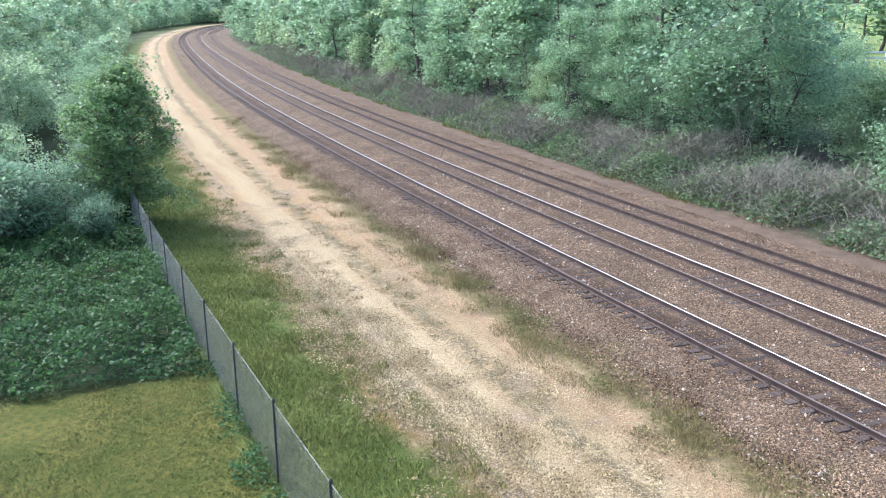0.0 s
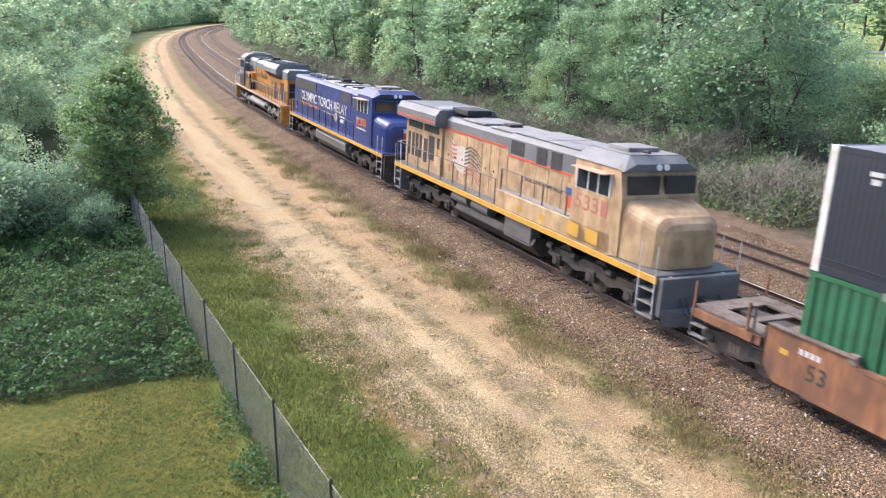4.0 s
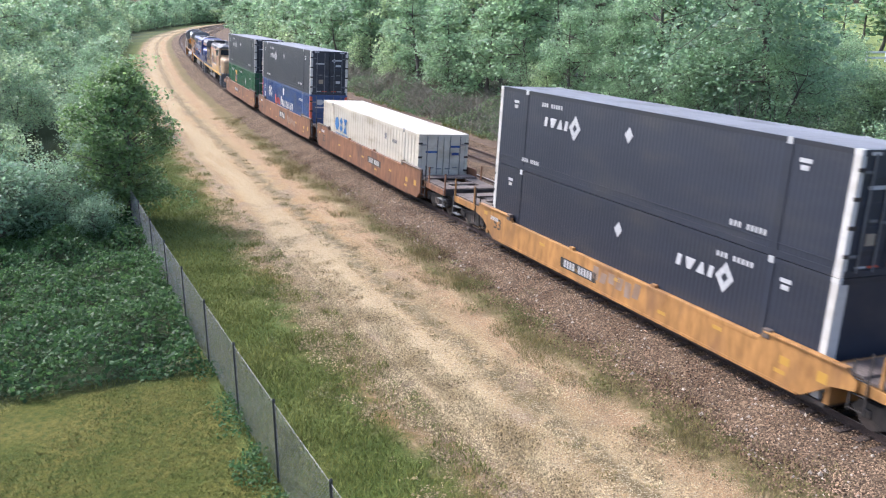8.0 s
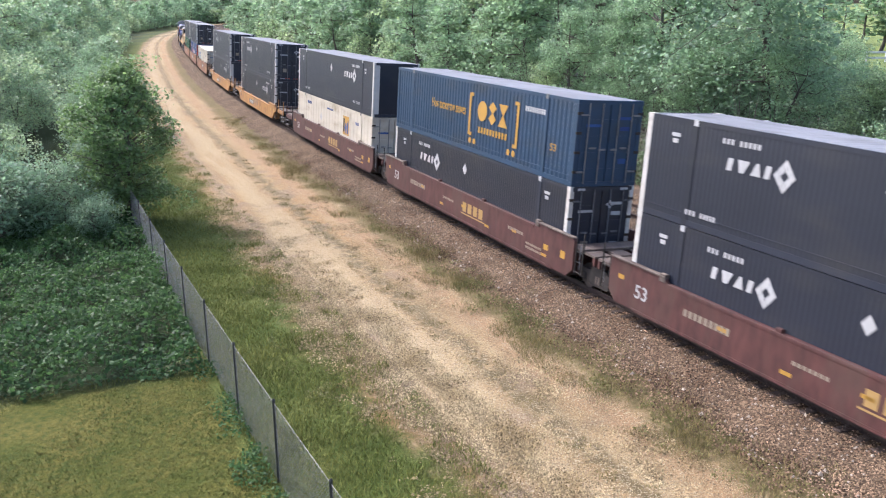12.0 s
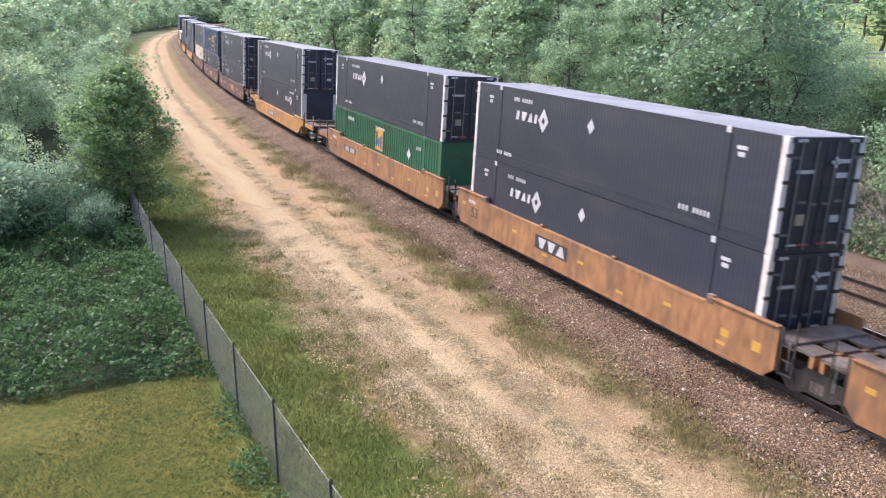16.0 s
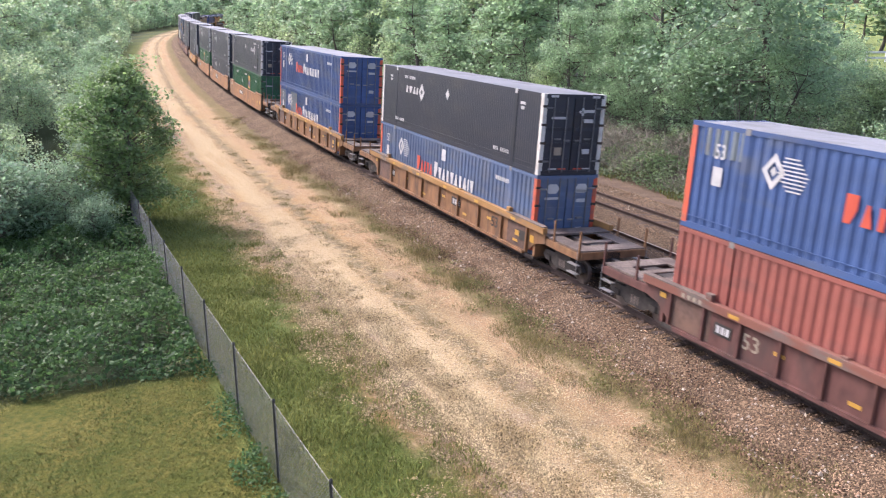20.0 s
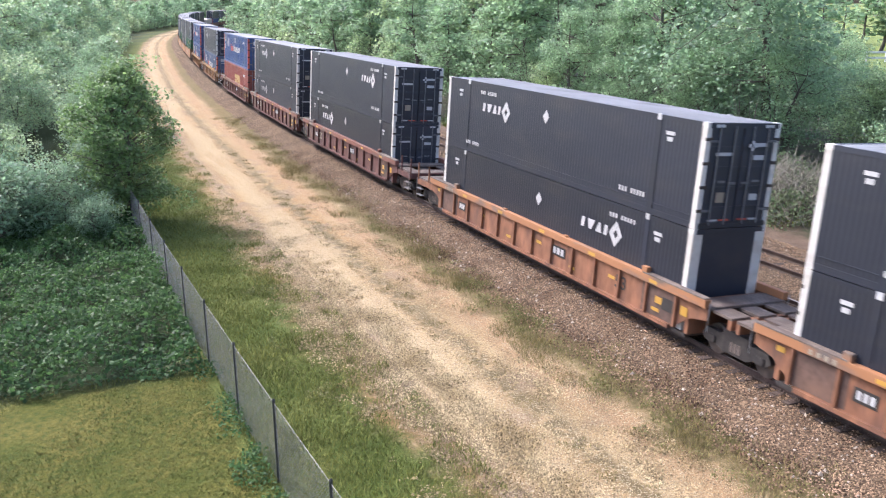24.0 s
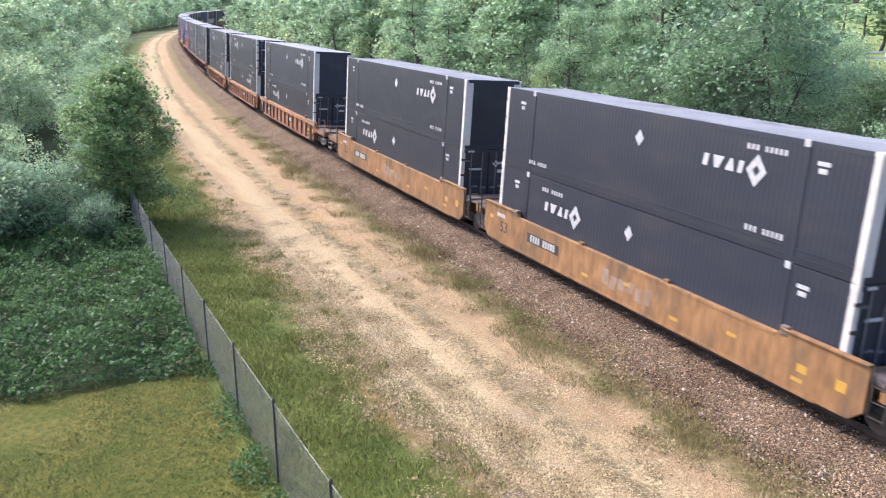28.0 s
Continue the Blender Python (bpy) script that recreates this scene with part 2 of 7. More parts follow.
    col = mix(rng(math_("ADD", math_("MULTIPLY", off, 0.6), math_("MULTIPLY", small, 0.4)), -4.7, -3.9), col, dry)
    col = mix(rng(off, -3.3, -2.4), col, clay)
    col = mix(rng(off, 11.9, 13.2), col, floor_)
    col = mix(rng(plain, 46, 58), col, (0.164, 0.205, 0.061))
    # under the weed patch: dark soil tone, with the weeds' shade painted in
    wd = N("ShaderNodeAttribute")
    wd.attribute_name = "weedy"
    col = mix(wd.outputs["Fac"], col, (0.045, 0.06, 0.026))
    Lk(col, b.inputs["Base Color"])
    b.inputs["Roughness"].default_value = 0.95
    b.inputs["Specular IOR Level"].default_value = 0.15
    bp = N("ShaderNodeBump")
    bp.inputs["Strength"].default_value, bp.inputs["Distance"].default_value = 1.0, 0.06
    Lk(math_("ADD", noi(12, 6), math_("MULTIPLY", noi(45, 3), 0.5)), bp.inputs["Height"])
    Lk(bp.outputs[0], b.inputs["Normal"])
    return m


def axis(lo, hi, a, b, fine):
    mid = np.arange(a, b + fine / 2, fine)
    out = [b]
    st = fine
    while out[-1] < hi:
        st *= 1.25
        out.append(out[-1] + st)
    inn = [a]
    st = fine
    while inn[-1] > lo:
        st *= 1.25
        inn.append(inn[-1] - st)
    return np.concatenate([inn[:0:-1], mid, out[1:]])


def make_ground():
    xs, ys = axis(-2500, 2500, -60, 40, 0.55), axis(-2500, 2500, 2, 130, 0.55)
    X, Y = np.meshgrid(xs, ys)
    s, o = beside(X.ravel(), Y.ravel())
    far = np.hypot(X.ravel(), Y.ravel()) > 600
    o = np.where(far, np.clip(o, -400, 400), o)
    z = height(o) - 0.012
    z -= np.where((o > -2.6) & (o < 10.2), 0.10, 0.0)
    bumpy = np.array([noise.noise((x * 0.35, y * 0.35, 0.0)) for x, y in zip(X.ravel(), Y.ravel())])
    wx, wy = X.ravel(), Y.ravel()
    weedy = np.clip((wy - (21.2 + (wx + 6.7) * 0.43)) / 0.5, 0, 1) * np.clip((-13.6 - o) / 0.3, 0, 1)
    z += np.where((o < -3.6) | (o > 11), bumpy * 0.05, 0)
    nx, ny = len(xs), len(ys)
    idx = np.arange(nx * ny).reshape(ny, nx)
    faces = np.stack([idx[:-1, :-1], idx[:-1, 1:], idx[1:, 1:], idx[1:, :-1]], -1).reshape(-1, 4)
    me = mesh_from("ground", np.stack([X.ravel(), Y.ravel(), z], -1).tolist(), faces.tolist(), M_GROUND, True)
    a = me.attributes.new("beside", "FLOAT", "POINT")
    a.data.foreach_set("value", o.astype(np.float32))
    me.attributes.new("along", "FLOAT", "POINT").data.foreach_set("value", s.astype(np.float32))
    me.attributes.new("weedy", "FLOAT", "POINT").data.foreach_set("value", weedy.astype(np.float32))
    tagged(new("ground", me), "mown lawn, rough grass and stony soil beside a railway", "ground", kind="structure")


def strip(name, s0, s1, ds, offs, zfun, material, label, category, kind="structure", edge=0.0):
    """A sheet that follows the railway."""
    ss = np.arange(s0, s1 + ds / 2, ds)
    verts, lats, runs, n = [], [], [], len(offs)
    for s_ in ss:
        jl = edge * (noise.noise((s_ * 0.9, 3.1, 0)) + 0.6 * noise.noise((s_ * 3.1, 7.1, 0)))
        jr = edge * (noise.noise((s_ * 0.9, 9.3, 0)) + 0.6 * noise.noise((s_ * 3.1, 1.7, 0)))
        for i, o in enumerate(offs):
            o2 = o + (jl if i == 0 else jr if i == n - 1 else 0)
            x, y, _ = along(s_, o2)
            verts.append((x, y, zfun(o2, s_) - (0.085 if i in (0, n - 1) else 0.0)))
            lats.append(o2)
            runs.append(s_)
    faces = [(r * n + i, r * n + i + 1, (r + 1) * n + i + 1, (r + 1) * n + i) for r in range(len(ss) - 1) for i in range(n - 1)]
    me = mesh_from(name, verts, faces, material, True)
    me.attributes.new("beside", "FLOAT", "POINT").data.foreach_set("value", np.array(lats, np.float32))
    me.attributes.new("along", "FLOAT", "POINT").data.foreach_set("value", np.array(runs, np.float32))
    oily = [sum(k * math.exp(-((o - c) / 0.75) ** 4) for c, k in zip((-0.25, 3.7, 7.4), (1.0, 0.6, 0.35))) for o in lats]
    me.attributes.new("grime", "FLOAT", "POINT").data.foreach_set("value", np.array(oily, np.float32))
    return tagged(new(name, me), label, category, kind=kind)


M_GROUND = ground_mat()
make_ground()

M_ballast = stonemat("ballast", (0.057, 0.038, 0.024), (0.299, 0.210, 0.127), 25)
BAL_O = [-3.15, -2.6, -2.1, -1.75, -1.42, -1.3, -0.9, -0.6, 0.0, 0.6, 1.3, 1.75, 2.2, 2.56, 3.9, 5.16, 5.5, 5.9, 6.2, 7.5, 8.8, 9.3, 10.0, 10.9]
strip("ballast_bed", -120, 470, 0.5, BAL_O, lambda o, s_: float(height(o)) + 0.058 - 0.03 * math.exp(-((o + 1.1) / 0.4) ** 2) + 0.03 * noise.noise((s_ * 1.9, o * 1.9, 0)), M_ballast, "pinkish-grey crushed stone ballast under three tracks", "ballast", edge=0.45)
strip("dirt_road", -60, 460, 0.35, [-9.0, -8.5, -8.0, -7.3, -6.6, -6.2, -5.7, -5.2, -4.75], lambda o, s_: float(height(o)) + 0.03 + 0.03 * noise.noise((s_ * 0.6, o * 1.2, 5)) - 0.03 * math.exp(-((o + 8.0) / 0.4) ** 2) - 0.03 * math.exp(-((o + 5.7) / 0.4) ** 2), M_GROUND, "pale sandy dirt track with wheel ruts and loose gravel", "dirt road", edge=0.3)
# ---- tracks: rails, ties and plates ----
M_rail = mat("rail_steel", (0.056, 0.038, 0.031), (0.086, 0.059, 0.048), 3, 0.75, 0.3, fine=40)
M_head = mat("polished_rail_head", (0.50, 0.47, 0.43), (0.60, 0.56, 0.52), 5, 0.36, 1.0)
M_dull = mat("dull_rail_head", (0.16, 0.135, 0.115), (0.22, 0.19, 0.165), 5, 0.5, 0.8)
M_tie = mat("weathered_tie", (0.057, 0.043, 0.035), (0.111, 0.084, 0.069), 2.5, 0.92, bump=0.6, bscale=30, fine=18, rnd=0.35, stretch=(0.6, 5, 1), spec=0.2)
M_plate = mat("rusty_plate", (0.070, 0.049, 0.039), (0.098, 0.070, 0.053), 6, 0.85, 0.2)


def rail_mesh(off, s0, s1, prof, z0, material, name):
    ss = np.arange(s0, s1 + 0.5, 1.0)
    verts, n = [], len(prof)
    for s_ in ss:
        for o, z in prof:
            x, y, _ = along(s_, off + o)
            verts.append((x, y, z0 + z))
    faces = [(r * n + i, r * n + (i + 1) % n, (r + 1) * n + (i + 1) % n, (r + 1) * n + i) for r in range(len(ss) - 1) for i in range(n)]
    return mesh_from(name, verts, faces, material)


def make_tracks():
    tie_me = bpy.data.meshes.new("tie")
    bm = boxes((-0.115, 0.115, -1.3, 1.3, -0.18, 0.0), bevel=0.012)
    bm.to_mesh(tie_me)
    bm.free()
    tie_me.materials.append(M_tie)
    cube = np.array([(x, y, z) for x in (-1, 1) for y in (-1, 1) for z in (-1, 1)], float)
    cf = [(0, 1, 3, 2), (4, 6, 7, 5), (0, 4, 5, 1), (2, 3, 7, 6), (0, 2, 6, 4), (1, 5, 7, 3)]
    labels = ("railway track with worn timber ties and shiny rails", "railway track on ballast with rusty-sided rails", "little-used railway track with dull rails, nearest the brush")
    for ti, c in enumerate(TRACKS):
        top = thing("railway_track", labels[ti], "railway track", "tracks of the line", "structure")
        for sd in (-1, 1):
            z0 = -CANT * sd * 0.755
            o = c + sd * 0.755
            rail = part("rail", rail_mesh(o, -130, 470, [(-0.075, -0.172), (0.075, -0.172), (0.075, -0.16), (0.012, -0.14), (0.012, -0.045), (0.035, -0.035), (0.035, -0.008), (-0.035, -0.008), (-0.035, -0.035), (-0.012, -0.045), (-0.012, -0.14), (-0.075, -0.16)], z0, M_rail, "rail"), None, top)
            w0, w1 = (-0.024, 0.024) if sd > 0 else (0.002, 0.026)
            part("rail_head", rail_mesh(o, -130, 470, [(w0, -0.008), (w1, -0.008), (w1 - 0.005, 0.0), (w0 + 0.005, 0.0)], z0, (M_head if sd > 0 else M_dull, M_head if sd > 0 else M_dull, M_rail)[ti], "rail_head"), None, rail, "worn bright running surface" if ti < 2 else "")
        rnd_ = random.Random(10 + ti)
        vt, ft, vp, fp = [], [], [], []
        s_ = -120.0
        while s_ < 400:
            x, y, h = along(s_, c)
            base = Matrix.Translation((x, y, -0.172)) @ Matrix.Rotation(math.pi / 2 - h, 4, "Z") @ Matrix.Rotation(CANT, 4, "X") @ Matrix.Rotation(rnd_.gauss(0, 0.012), 4, "Z") @ Matrix.Translation((0, rnd_.gauss(0, 0.03), rnd_.gauss(0, 0.006)))
            if 4 < s_ < 54:
                t_ = new("tie", tie_me)
                t_.parent, t_.matrix_basis = top, base
            else:
                k = len(vt)
                vt += [base @ Vector(p) for p in cube * (0.115, 1.3, 0.09) + (0, 0, -0.09)]
                ft += [tuple(i + k for i in f) for f in cf]
            if 0 < s_ < 90:
                for sd in (-0.755, 0.755):
                    k = len(vp)
                    vp += [base @ Vector(p) for p in cube * (0.095, 0.18, 0.008) + (0, -sd, 0.008)]
                    fp += [tuple(i + k for i in f) for f in cf]
                    for dx in (-0.05, 0.05):
                        for dy in (-0.11, 0.11):
                            k = len(vp)
                            vp += [base @ Vector(p) for p in cube * (0.016, 0.02, 0.02) + (dx, dy - sd, 0.03)]
                            fp += [tuple(i + k for i in f) for f in cf]
            s_ += 0.5 + rnd_.gauss(0, 0.012)
        part("distant_ties", mesh_from("distant_ties", vt, ft, M_tie), None, top)["kind"] = "stuff"
        part("tie_plates", mesh_from("tie_plates", vp, fp, M_plate), None, top)["kind"] = "stuff"


make_tracks()
# ---- trees, brush and grasses ----
M_bark = mat("bark", (0.10, 0.085, 0.07), (0.17, 0.15, 0.125), 3, 0.95, bump=0.8, bscale=14, stretch=(1, 1, 0.25), spec=0.2)
# woodland greens set paler than real leaves: distance haze is in the colour
M_leaf_mid = leafmat("leaf_mid", (0.235, 0.360, 0.185), (0.300, 0.425, 0.235))
M_leaf_pale = leafmat("leaf_pale", (0.310, 0.425, 0.205), (0.380, 0.475, 0.245))
M_leaf_dark = leafmat("leaf_dark", (0.195, 0.310, 0.172), (0.250, 0.365, 0.210))
M_leaf_hero = leafmat("leaf_round_tree", (0.165, 0.270, 0.095), (0.235, 0.330, 0.125), 0.4, 0.5, 0.45)
M_leaf_weed = leafmat("leaf_weed", (0.054, 0.115, 0.038), (0.086, 0.152, 0.049), 0.45, 0.25, 0.15)
M_leaf_verge = leafmat("leaf_verge", (0.152, 0.160, 0.053), (0.217, 0.209, 0.078), 0.45, 0.25, 0.2)
M_leaf_vine = leafmat("leaf_vine", (0.115, 0.185, 0.075), (0.175, 0.235, 0.105), 0.45, 0.3)
M_twig = mat("dry_twig", (0.16, 0.145, 0.115), (0.24, 0.22, 0.17), 2, 0.95, island=0.3, spec=0.2)


def leaf_quads(cent, size, rs, flat=0.35):
    """Pointed leaf clumps (two triangles bent along the rib) at cent; arrays of verts and faces."""
    n = len(cent)
    a = rs.normal(size=(n, 3))
    a[:, 2] *= flat
    a /= np.linalg.norm(a, axis=1)[:, None] + 1e-9
    up = rs.normal(size=(n, 3)) * 0.9 + (0, 0, 1)
    b = np.cross(up, a)
    b /= np.linalg.norm(b, axis=1)[:, None] + 1e-9
    c = np.cross(a, b)
    L_ = (size * rs.uniform(0.6, 1.3, n))[:, None]
    w_ = L_ * rs.uniform(0.28, 0.45, n)[:, None]
    v = np.stack([cent - a * L_ * 0.5, cent + b * w_ - c * w_ * 0.25, cent + a * L_ * 0.5 - c * L_ * 0.12, cent - b * w_ - c * w_ * 0.25], 1).reshape(-1, 3)
    i = np.arange(n)[:, None] * 4
    f = np.concatenate([i + (0, 1, 2), i + (0, 2, 3)])
    return v, f


def limb(verts, faces, p, q, r1, r2, seg=6):
    p, q = np.array(p, float), np.array(q, float)
    d = q - p
    u = np.cross(d, (0.3, 0.5, 0.8))
    u /= np.linalg.norm(u) + 1e-9
    w = np.cross(d, u)
    w /= np.linalg.norm(w) + 1e-9
    k = len(verts)
    for c, r in ((p, r1), (q, r2)):
        for i in range(seg):
            t = 2 * math.pi * i / seg
            verts.append(c + (u * math.cos(t) + w * math.sin(t)) * r)
    for i in range(seg):
        faces.append((k + i, k + (i + 1) % seg, k + seg + (i + 1) % seg, k + seg + i))


def make_tree(seed, H, R, leaf, nleaf, low, leafm, label, size=0.34, stems=1, name="tree", bushy=0):
    """Tapered trunk with forking limbs; leaf clumps gathered round the limb ends, uneven, with gaps."""
    rs = np.random.RandomState(seed)
    verts, faces, tips = [], [], []
    for st in range(stems):
        base = np.array([rs.normal(0, 0.25 * (stems > 1)), rs.normal(0, 0.25 * (stems > 1)), -0.1])
        lean = rs.normal(0, 0.05 + 0.12 * (stems > 1), 2)
        r0 = 0.022 * H / math.sqrt(stems)
        p = base
        nseg = 6
        for k in range(nseg):
            f = (k + 1) / nseg
            q = base + np.array([lean[0] * H * f + rs.normal(0, 0.12), lean[1] * H * f + rs.normal(0, 0.12), H * 0.86 * f])
            limb(verts, faces, p, q, r0 * (1 - k / nseg * 0.85), r0 * (1 - (k + 1) / nseg * 0.85), 7)
            if f >= low:
                for _ in range(3):
                    az = rs.uniform(0, 2 * math.pi)
                    reach = R * rs.uniform(0.55, 1.05) * math.sin(math.pi * min(0.97, max(0.12, (f - low) / (1.08 - low) * 0.78 + 0.2)))
                    e = q + np.array([math.cos(az) * reach, math.sin(az) * reach, rs.uniform(0.05, 0.45) * reach])
                    m_ = (q + e) / 2 + rs.normal(0, 0.1 * reach, 3)
                    limb(verts, faces, q, m_, r0 * 0.30, r0 * 0.18, 5)
                    limb(verts, faces, m_, e, r0 * 0.18, r0 * 0.06, 4)
                    tips += [e, m_ * 0.4 + e * 0.6, (m_ + e) / 2 + rs.normal(0, 0.25 * R, 3) * (1, 1, 0.6)]
                    for _2 in range(2):
                        e2 = m_ + rs.normal(0, 0.33 * R, 3) * (1, 1, 0.6)
                        limb(verts, faces, m_, e2, r0 * 0.12, r0 * 0.04, 4)
                        tips.append(e2)
            p = q
        tips.append(p + (0, 0, 0.05 * H))
    for _ in range(bushy):
        d = rs.normal(size=3)
        d /= np.linalg.norm(d)
        e = np.array([0, 0, H * 0.50]) + d * (R, R, H * 0.44) * rs.uniform(0.72, 1.0) * (1.0 - 0.12 * (d[2] > 0.5))
        limb(verts, faces, (e[0] * 0.25, e[1] * 0.25, e[2] * 0.8), e, 0.03, 0.01, 4)
        tips.append(e)
    tips = np.array(tips)
    tips = tips[tips[:, 2] > low * H * 0.45]
    wt = rs.uniform(0.2, 1.0, len(tips)) ** 1.5
    which = rs.choice(len(tips), nleaf, p=wt / wt.sum())
    d = rs.normal(size=(nleaf, 3))
    d /= np.linalg.norm(d, axis=1)[:, None]
    cl = R * rs.uniform(0.20, 0.36, len(tips))
    cent = tips[which] + d * (cl[which] * rs.uniform(0.35, 1.0, nleaf) ** 0.6)[:, None] * (1, 1, 0.62)
    cent[:, 2] = np.maximum(cent[:, 2], 0.15)
    v, f = leaf_quads(cent, size, rs)
    t = thing(name, label, "tree", "trees along the line")
    part("trunk", mesh_from("trunk", verts, faces, M_bark, True), None, t, "grey-brown trunk and limbs")
    part("crown", mesh_from("crown", v.tolist(), f.tolist(), leafm), None, t)
    return t


FAR = []


def gather_far():
    """All trees beyond the near ones, in one piece."""
    V, F, MI, mats, n0 = [], [], [], [], 0
    cache = {}
    for proto, m_, k in FAR:
        for ch in proto.children:
            me = ch.data
            if me.name not in cache:
                co = np.empty(len(me.vertices) * 3)
                me.vertices.foreach_get("co", co)
                tri = [p.vertices[:] for p in me.polygons]
                cache[me.name] = (co.reshape(-1, 3), tri)
            co, tri = cache[me.name]
            if me.materials[0] not in mats:
                mats.append(me.materials[0])
            R = np.array(m_.to_3x3()) * np.array(k)[None, :]
            V.append(co @ R.T + np.array(m_.translation))
            F += [tuple(i + n0 for i in t) for t in tri]
            MI += [mats.index(me.materials[0])] * len(tri)
            n0 += len(co)
    me = mesh_from("far_woods", np.concatenate(V).tolist(), F, mats)
    me.polygons.foreach_set("material_index", MI)
    tagged(new("far_woods", me), "distant leafy green woods along the bending railway", "woods", kind="stuff")


def plant(proto, s_, off, k, rz):
    x, y, _ = along(s_, off)
    if math.hypot(x, y) > 105:
        FAR.append((proto, Matrix.Translation(spot(s_, off)) @ Matrix.Rotation(rz, 4, "Z"), (k, k, k)))
        return None
    o = copy_thing(proto, Matrix.Translation(spot(s_, off)) @ Matrix.Rotation(rz, 4, "Z"))
    o.scale = (k, k, k)
    return o



def azimuth(s_, off):
    x, y, _ = along(s_, off)
    return math.degrees(math.atan2(float(x), float(y)))


def make_woods():
    rnd_ = random.Random(5)
    words = ("tall leafy green broadleaf tree at the wood's edge", "pale green broadleaf tree in fresh leaf", "dark green spreading broadleaf tree", "bushy green tree leafy almost to the ground", "young many-stemmed green tree", "young pale green many-stemmed tree", "low spreading shrub with drooping leaf sprays")
    near, dist, farp = [], [], []
    for q, (lst, dens, size) in enumerate(((near, 1.9, 0.72), (dist, 0.42, 1.5), (farp, 0.10, 2.9))):
        lst += [make_tree(1, 13, 4.2, 0, int(7500 * dens), 0.22, M_leaf_mid, words[0], 0.25 * size),
                make_tree(2, 12, 3.8, 0, int(7000 * dens), 0.20, M_leaf_pale, words[1], 0.26 * size),
                make_tree(3, 14, 4.6, 0, int(8000 * dens), 0.25, M_leaf_dark, words[2], 0.26 * size),
                make_tree(4, 10.5, 3.4, 0, int(7000 * dens), 0.12, M_leaf_mid, words[3], 0.23 * size),
                make_tree(6, 6.2, 2.5, 0, int(5500 * dens), 0.05, M_leaf_mid, words[4], 0.19 * size, 3),
                make_tree(7, 5.6, 2.4, 0, int(5500 * dens), 0.05, M_leaf_pale, words[5], 0.19 * size, 3),
                make_tree(8, 3.4, 1.9, 0, int(4000 * dens), 0.03, M_leaf_dark, words[6], 0.18 * size, 5, "shrub")]

    def put(kind, s_, o, k, rz):
        x, y, _ = along(s_, o)
        d = math.hypot(x, y)
        return plant((near if d < 72 else dist if d < 125 else farp)[kind], s_, o, k, rz)

    n = 0
    # the wood along the inner side: tall, but low and thin where the field shows
    for row, (off, step) in enumerate(((18.3, 4.4), (22.5, 5.0), (28.5, 6.5), (37, 9.5))):
        s_ = 4.0 + row * 1.7
        while s_ < 400:
            o = off + rnd_.uniform(-1.6, 1.6)
            far = max(0.0, s_ - 130) / 80
            az = azimuth(s_, o)
            low = az > 16.8
            gap = 15.6 < az < 17.4 and off > 21
            bare = low and row == 0 and 25 < s_ < 39.5
            if not gap and not bare and not (low and off > 30) and not (row == 3 and s_ > 200):
                if low:
                    kind, k = rnd_.choice((4, 4, 5)), rnd_.uniform(0.95, 1.2) * (1.0 if az < 22.5 else 0.85)
                elif row == 0:
                    kind, k = rnd_.choice((3, 4, 5, 3, 6)), rnd_.uniform(0.8, 1.05)
                else:
                    kind, k = rnd_.choice((0, 1, 2, 3, 0)), rnd_.uniform(0.85, 1.12)
                put(kind, s_, o - min(3, far * 2), k, rnd_.uniform(0, 6.28))
                n += 1
            s_ += step * rnd_.uniform(0.75, 1.3) * (1 + 0.3 * far)
    # the wood on the outer side, from beyond the weeds
    for row, (off, step, s0) in enumerate(((-20.5, 4.4, 55), (-24.5, 5.4, 48), (-29, 6.5, 43), (-35, 9, 44))):
        s_ = s0
        while s_ < 330:
            o = off + rnd_.uniform(-1.3, 1.3)
            far = max(0.0, s_ - 130) / 80
            if row == 0:
                kind, k = rnd_.choice((5, 4, 5, 4)), rnd_.uniform(0.75, 1.05)
            else:
                kind, k = rnd_.choice((0, 1, 1, 3, 1)), rnd_.uniform(0.8, 1.05)
            if not (row == 3 and s_ > 200):
                put(kind, s_, o, k, rnd_.uniform(0, 6.28))
                n += 1
            s_ += step * rnd_.uniform(0.75, 1.3) * (1 + 0.3 * far)
    # low bushes and young trees close along the road, past the lone tree
    rb = random.Random(8)
    s_ = 52.0
    while s_ < 230:
        put(rb.choice((6, 6, 5, 4)), s_, -14.6 + rb.uniform(-1.0, 0.8), rb.uniform(0.6, 0.85), rb.uniform(0, 6.28))
        n += 1
        s_ += rb.uniform(2.8, 4.2) * (1 + max(0.0, s_ - 110) / 120)
    # the single tree over the fence's end and its shrubs
    for s_, o, kind, k in ((38.2, -17.2, 6, 1.0), (37.6, -19.6, 6, 1.15), (38.3, -22.4, 6, 1.2), (39.0, -25.5, 5, 0.9), (41.0, -19.0, 5, 0.85), (36.6, -15.6, 6, 0.6), (41, -23, 5, 1.0), (41, -29, 4, 0.9)):
        put(kind, s_, o, k, s_ * 7.0)
        n += 1
    for x, y, kind, k in ((31.5, 68.5, 4, 1.0), (33.6, 72.0, 5, 1.1), (29.4, 70.5, 5, 1.0), (23.6, 45.8, 5, 0.95), (35.5, 79.0, 4, 1.1)):
        o = copy_thing(near[kind], Matrix.Translation((x, y, 0.3)) @ Matrix.Rotation(x * 3.0, 4, "Z"))
        o.scale = (k, k, k)
        n += 1
    hero = make_tree(17, 7.9, 2.3, 0, 22000, 0.06, M_leaf_hero, "rounded leafy green tree standing over the fence's end", 0.155, bushy=150)
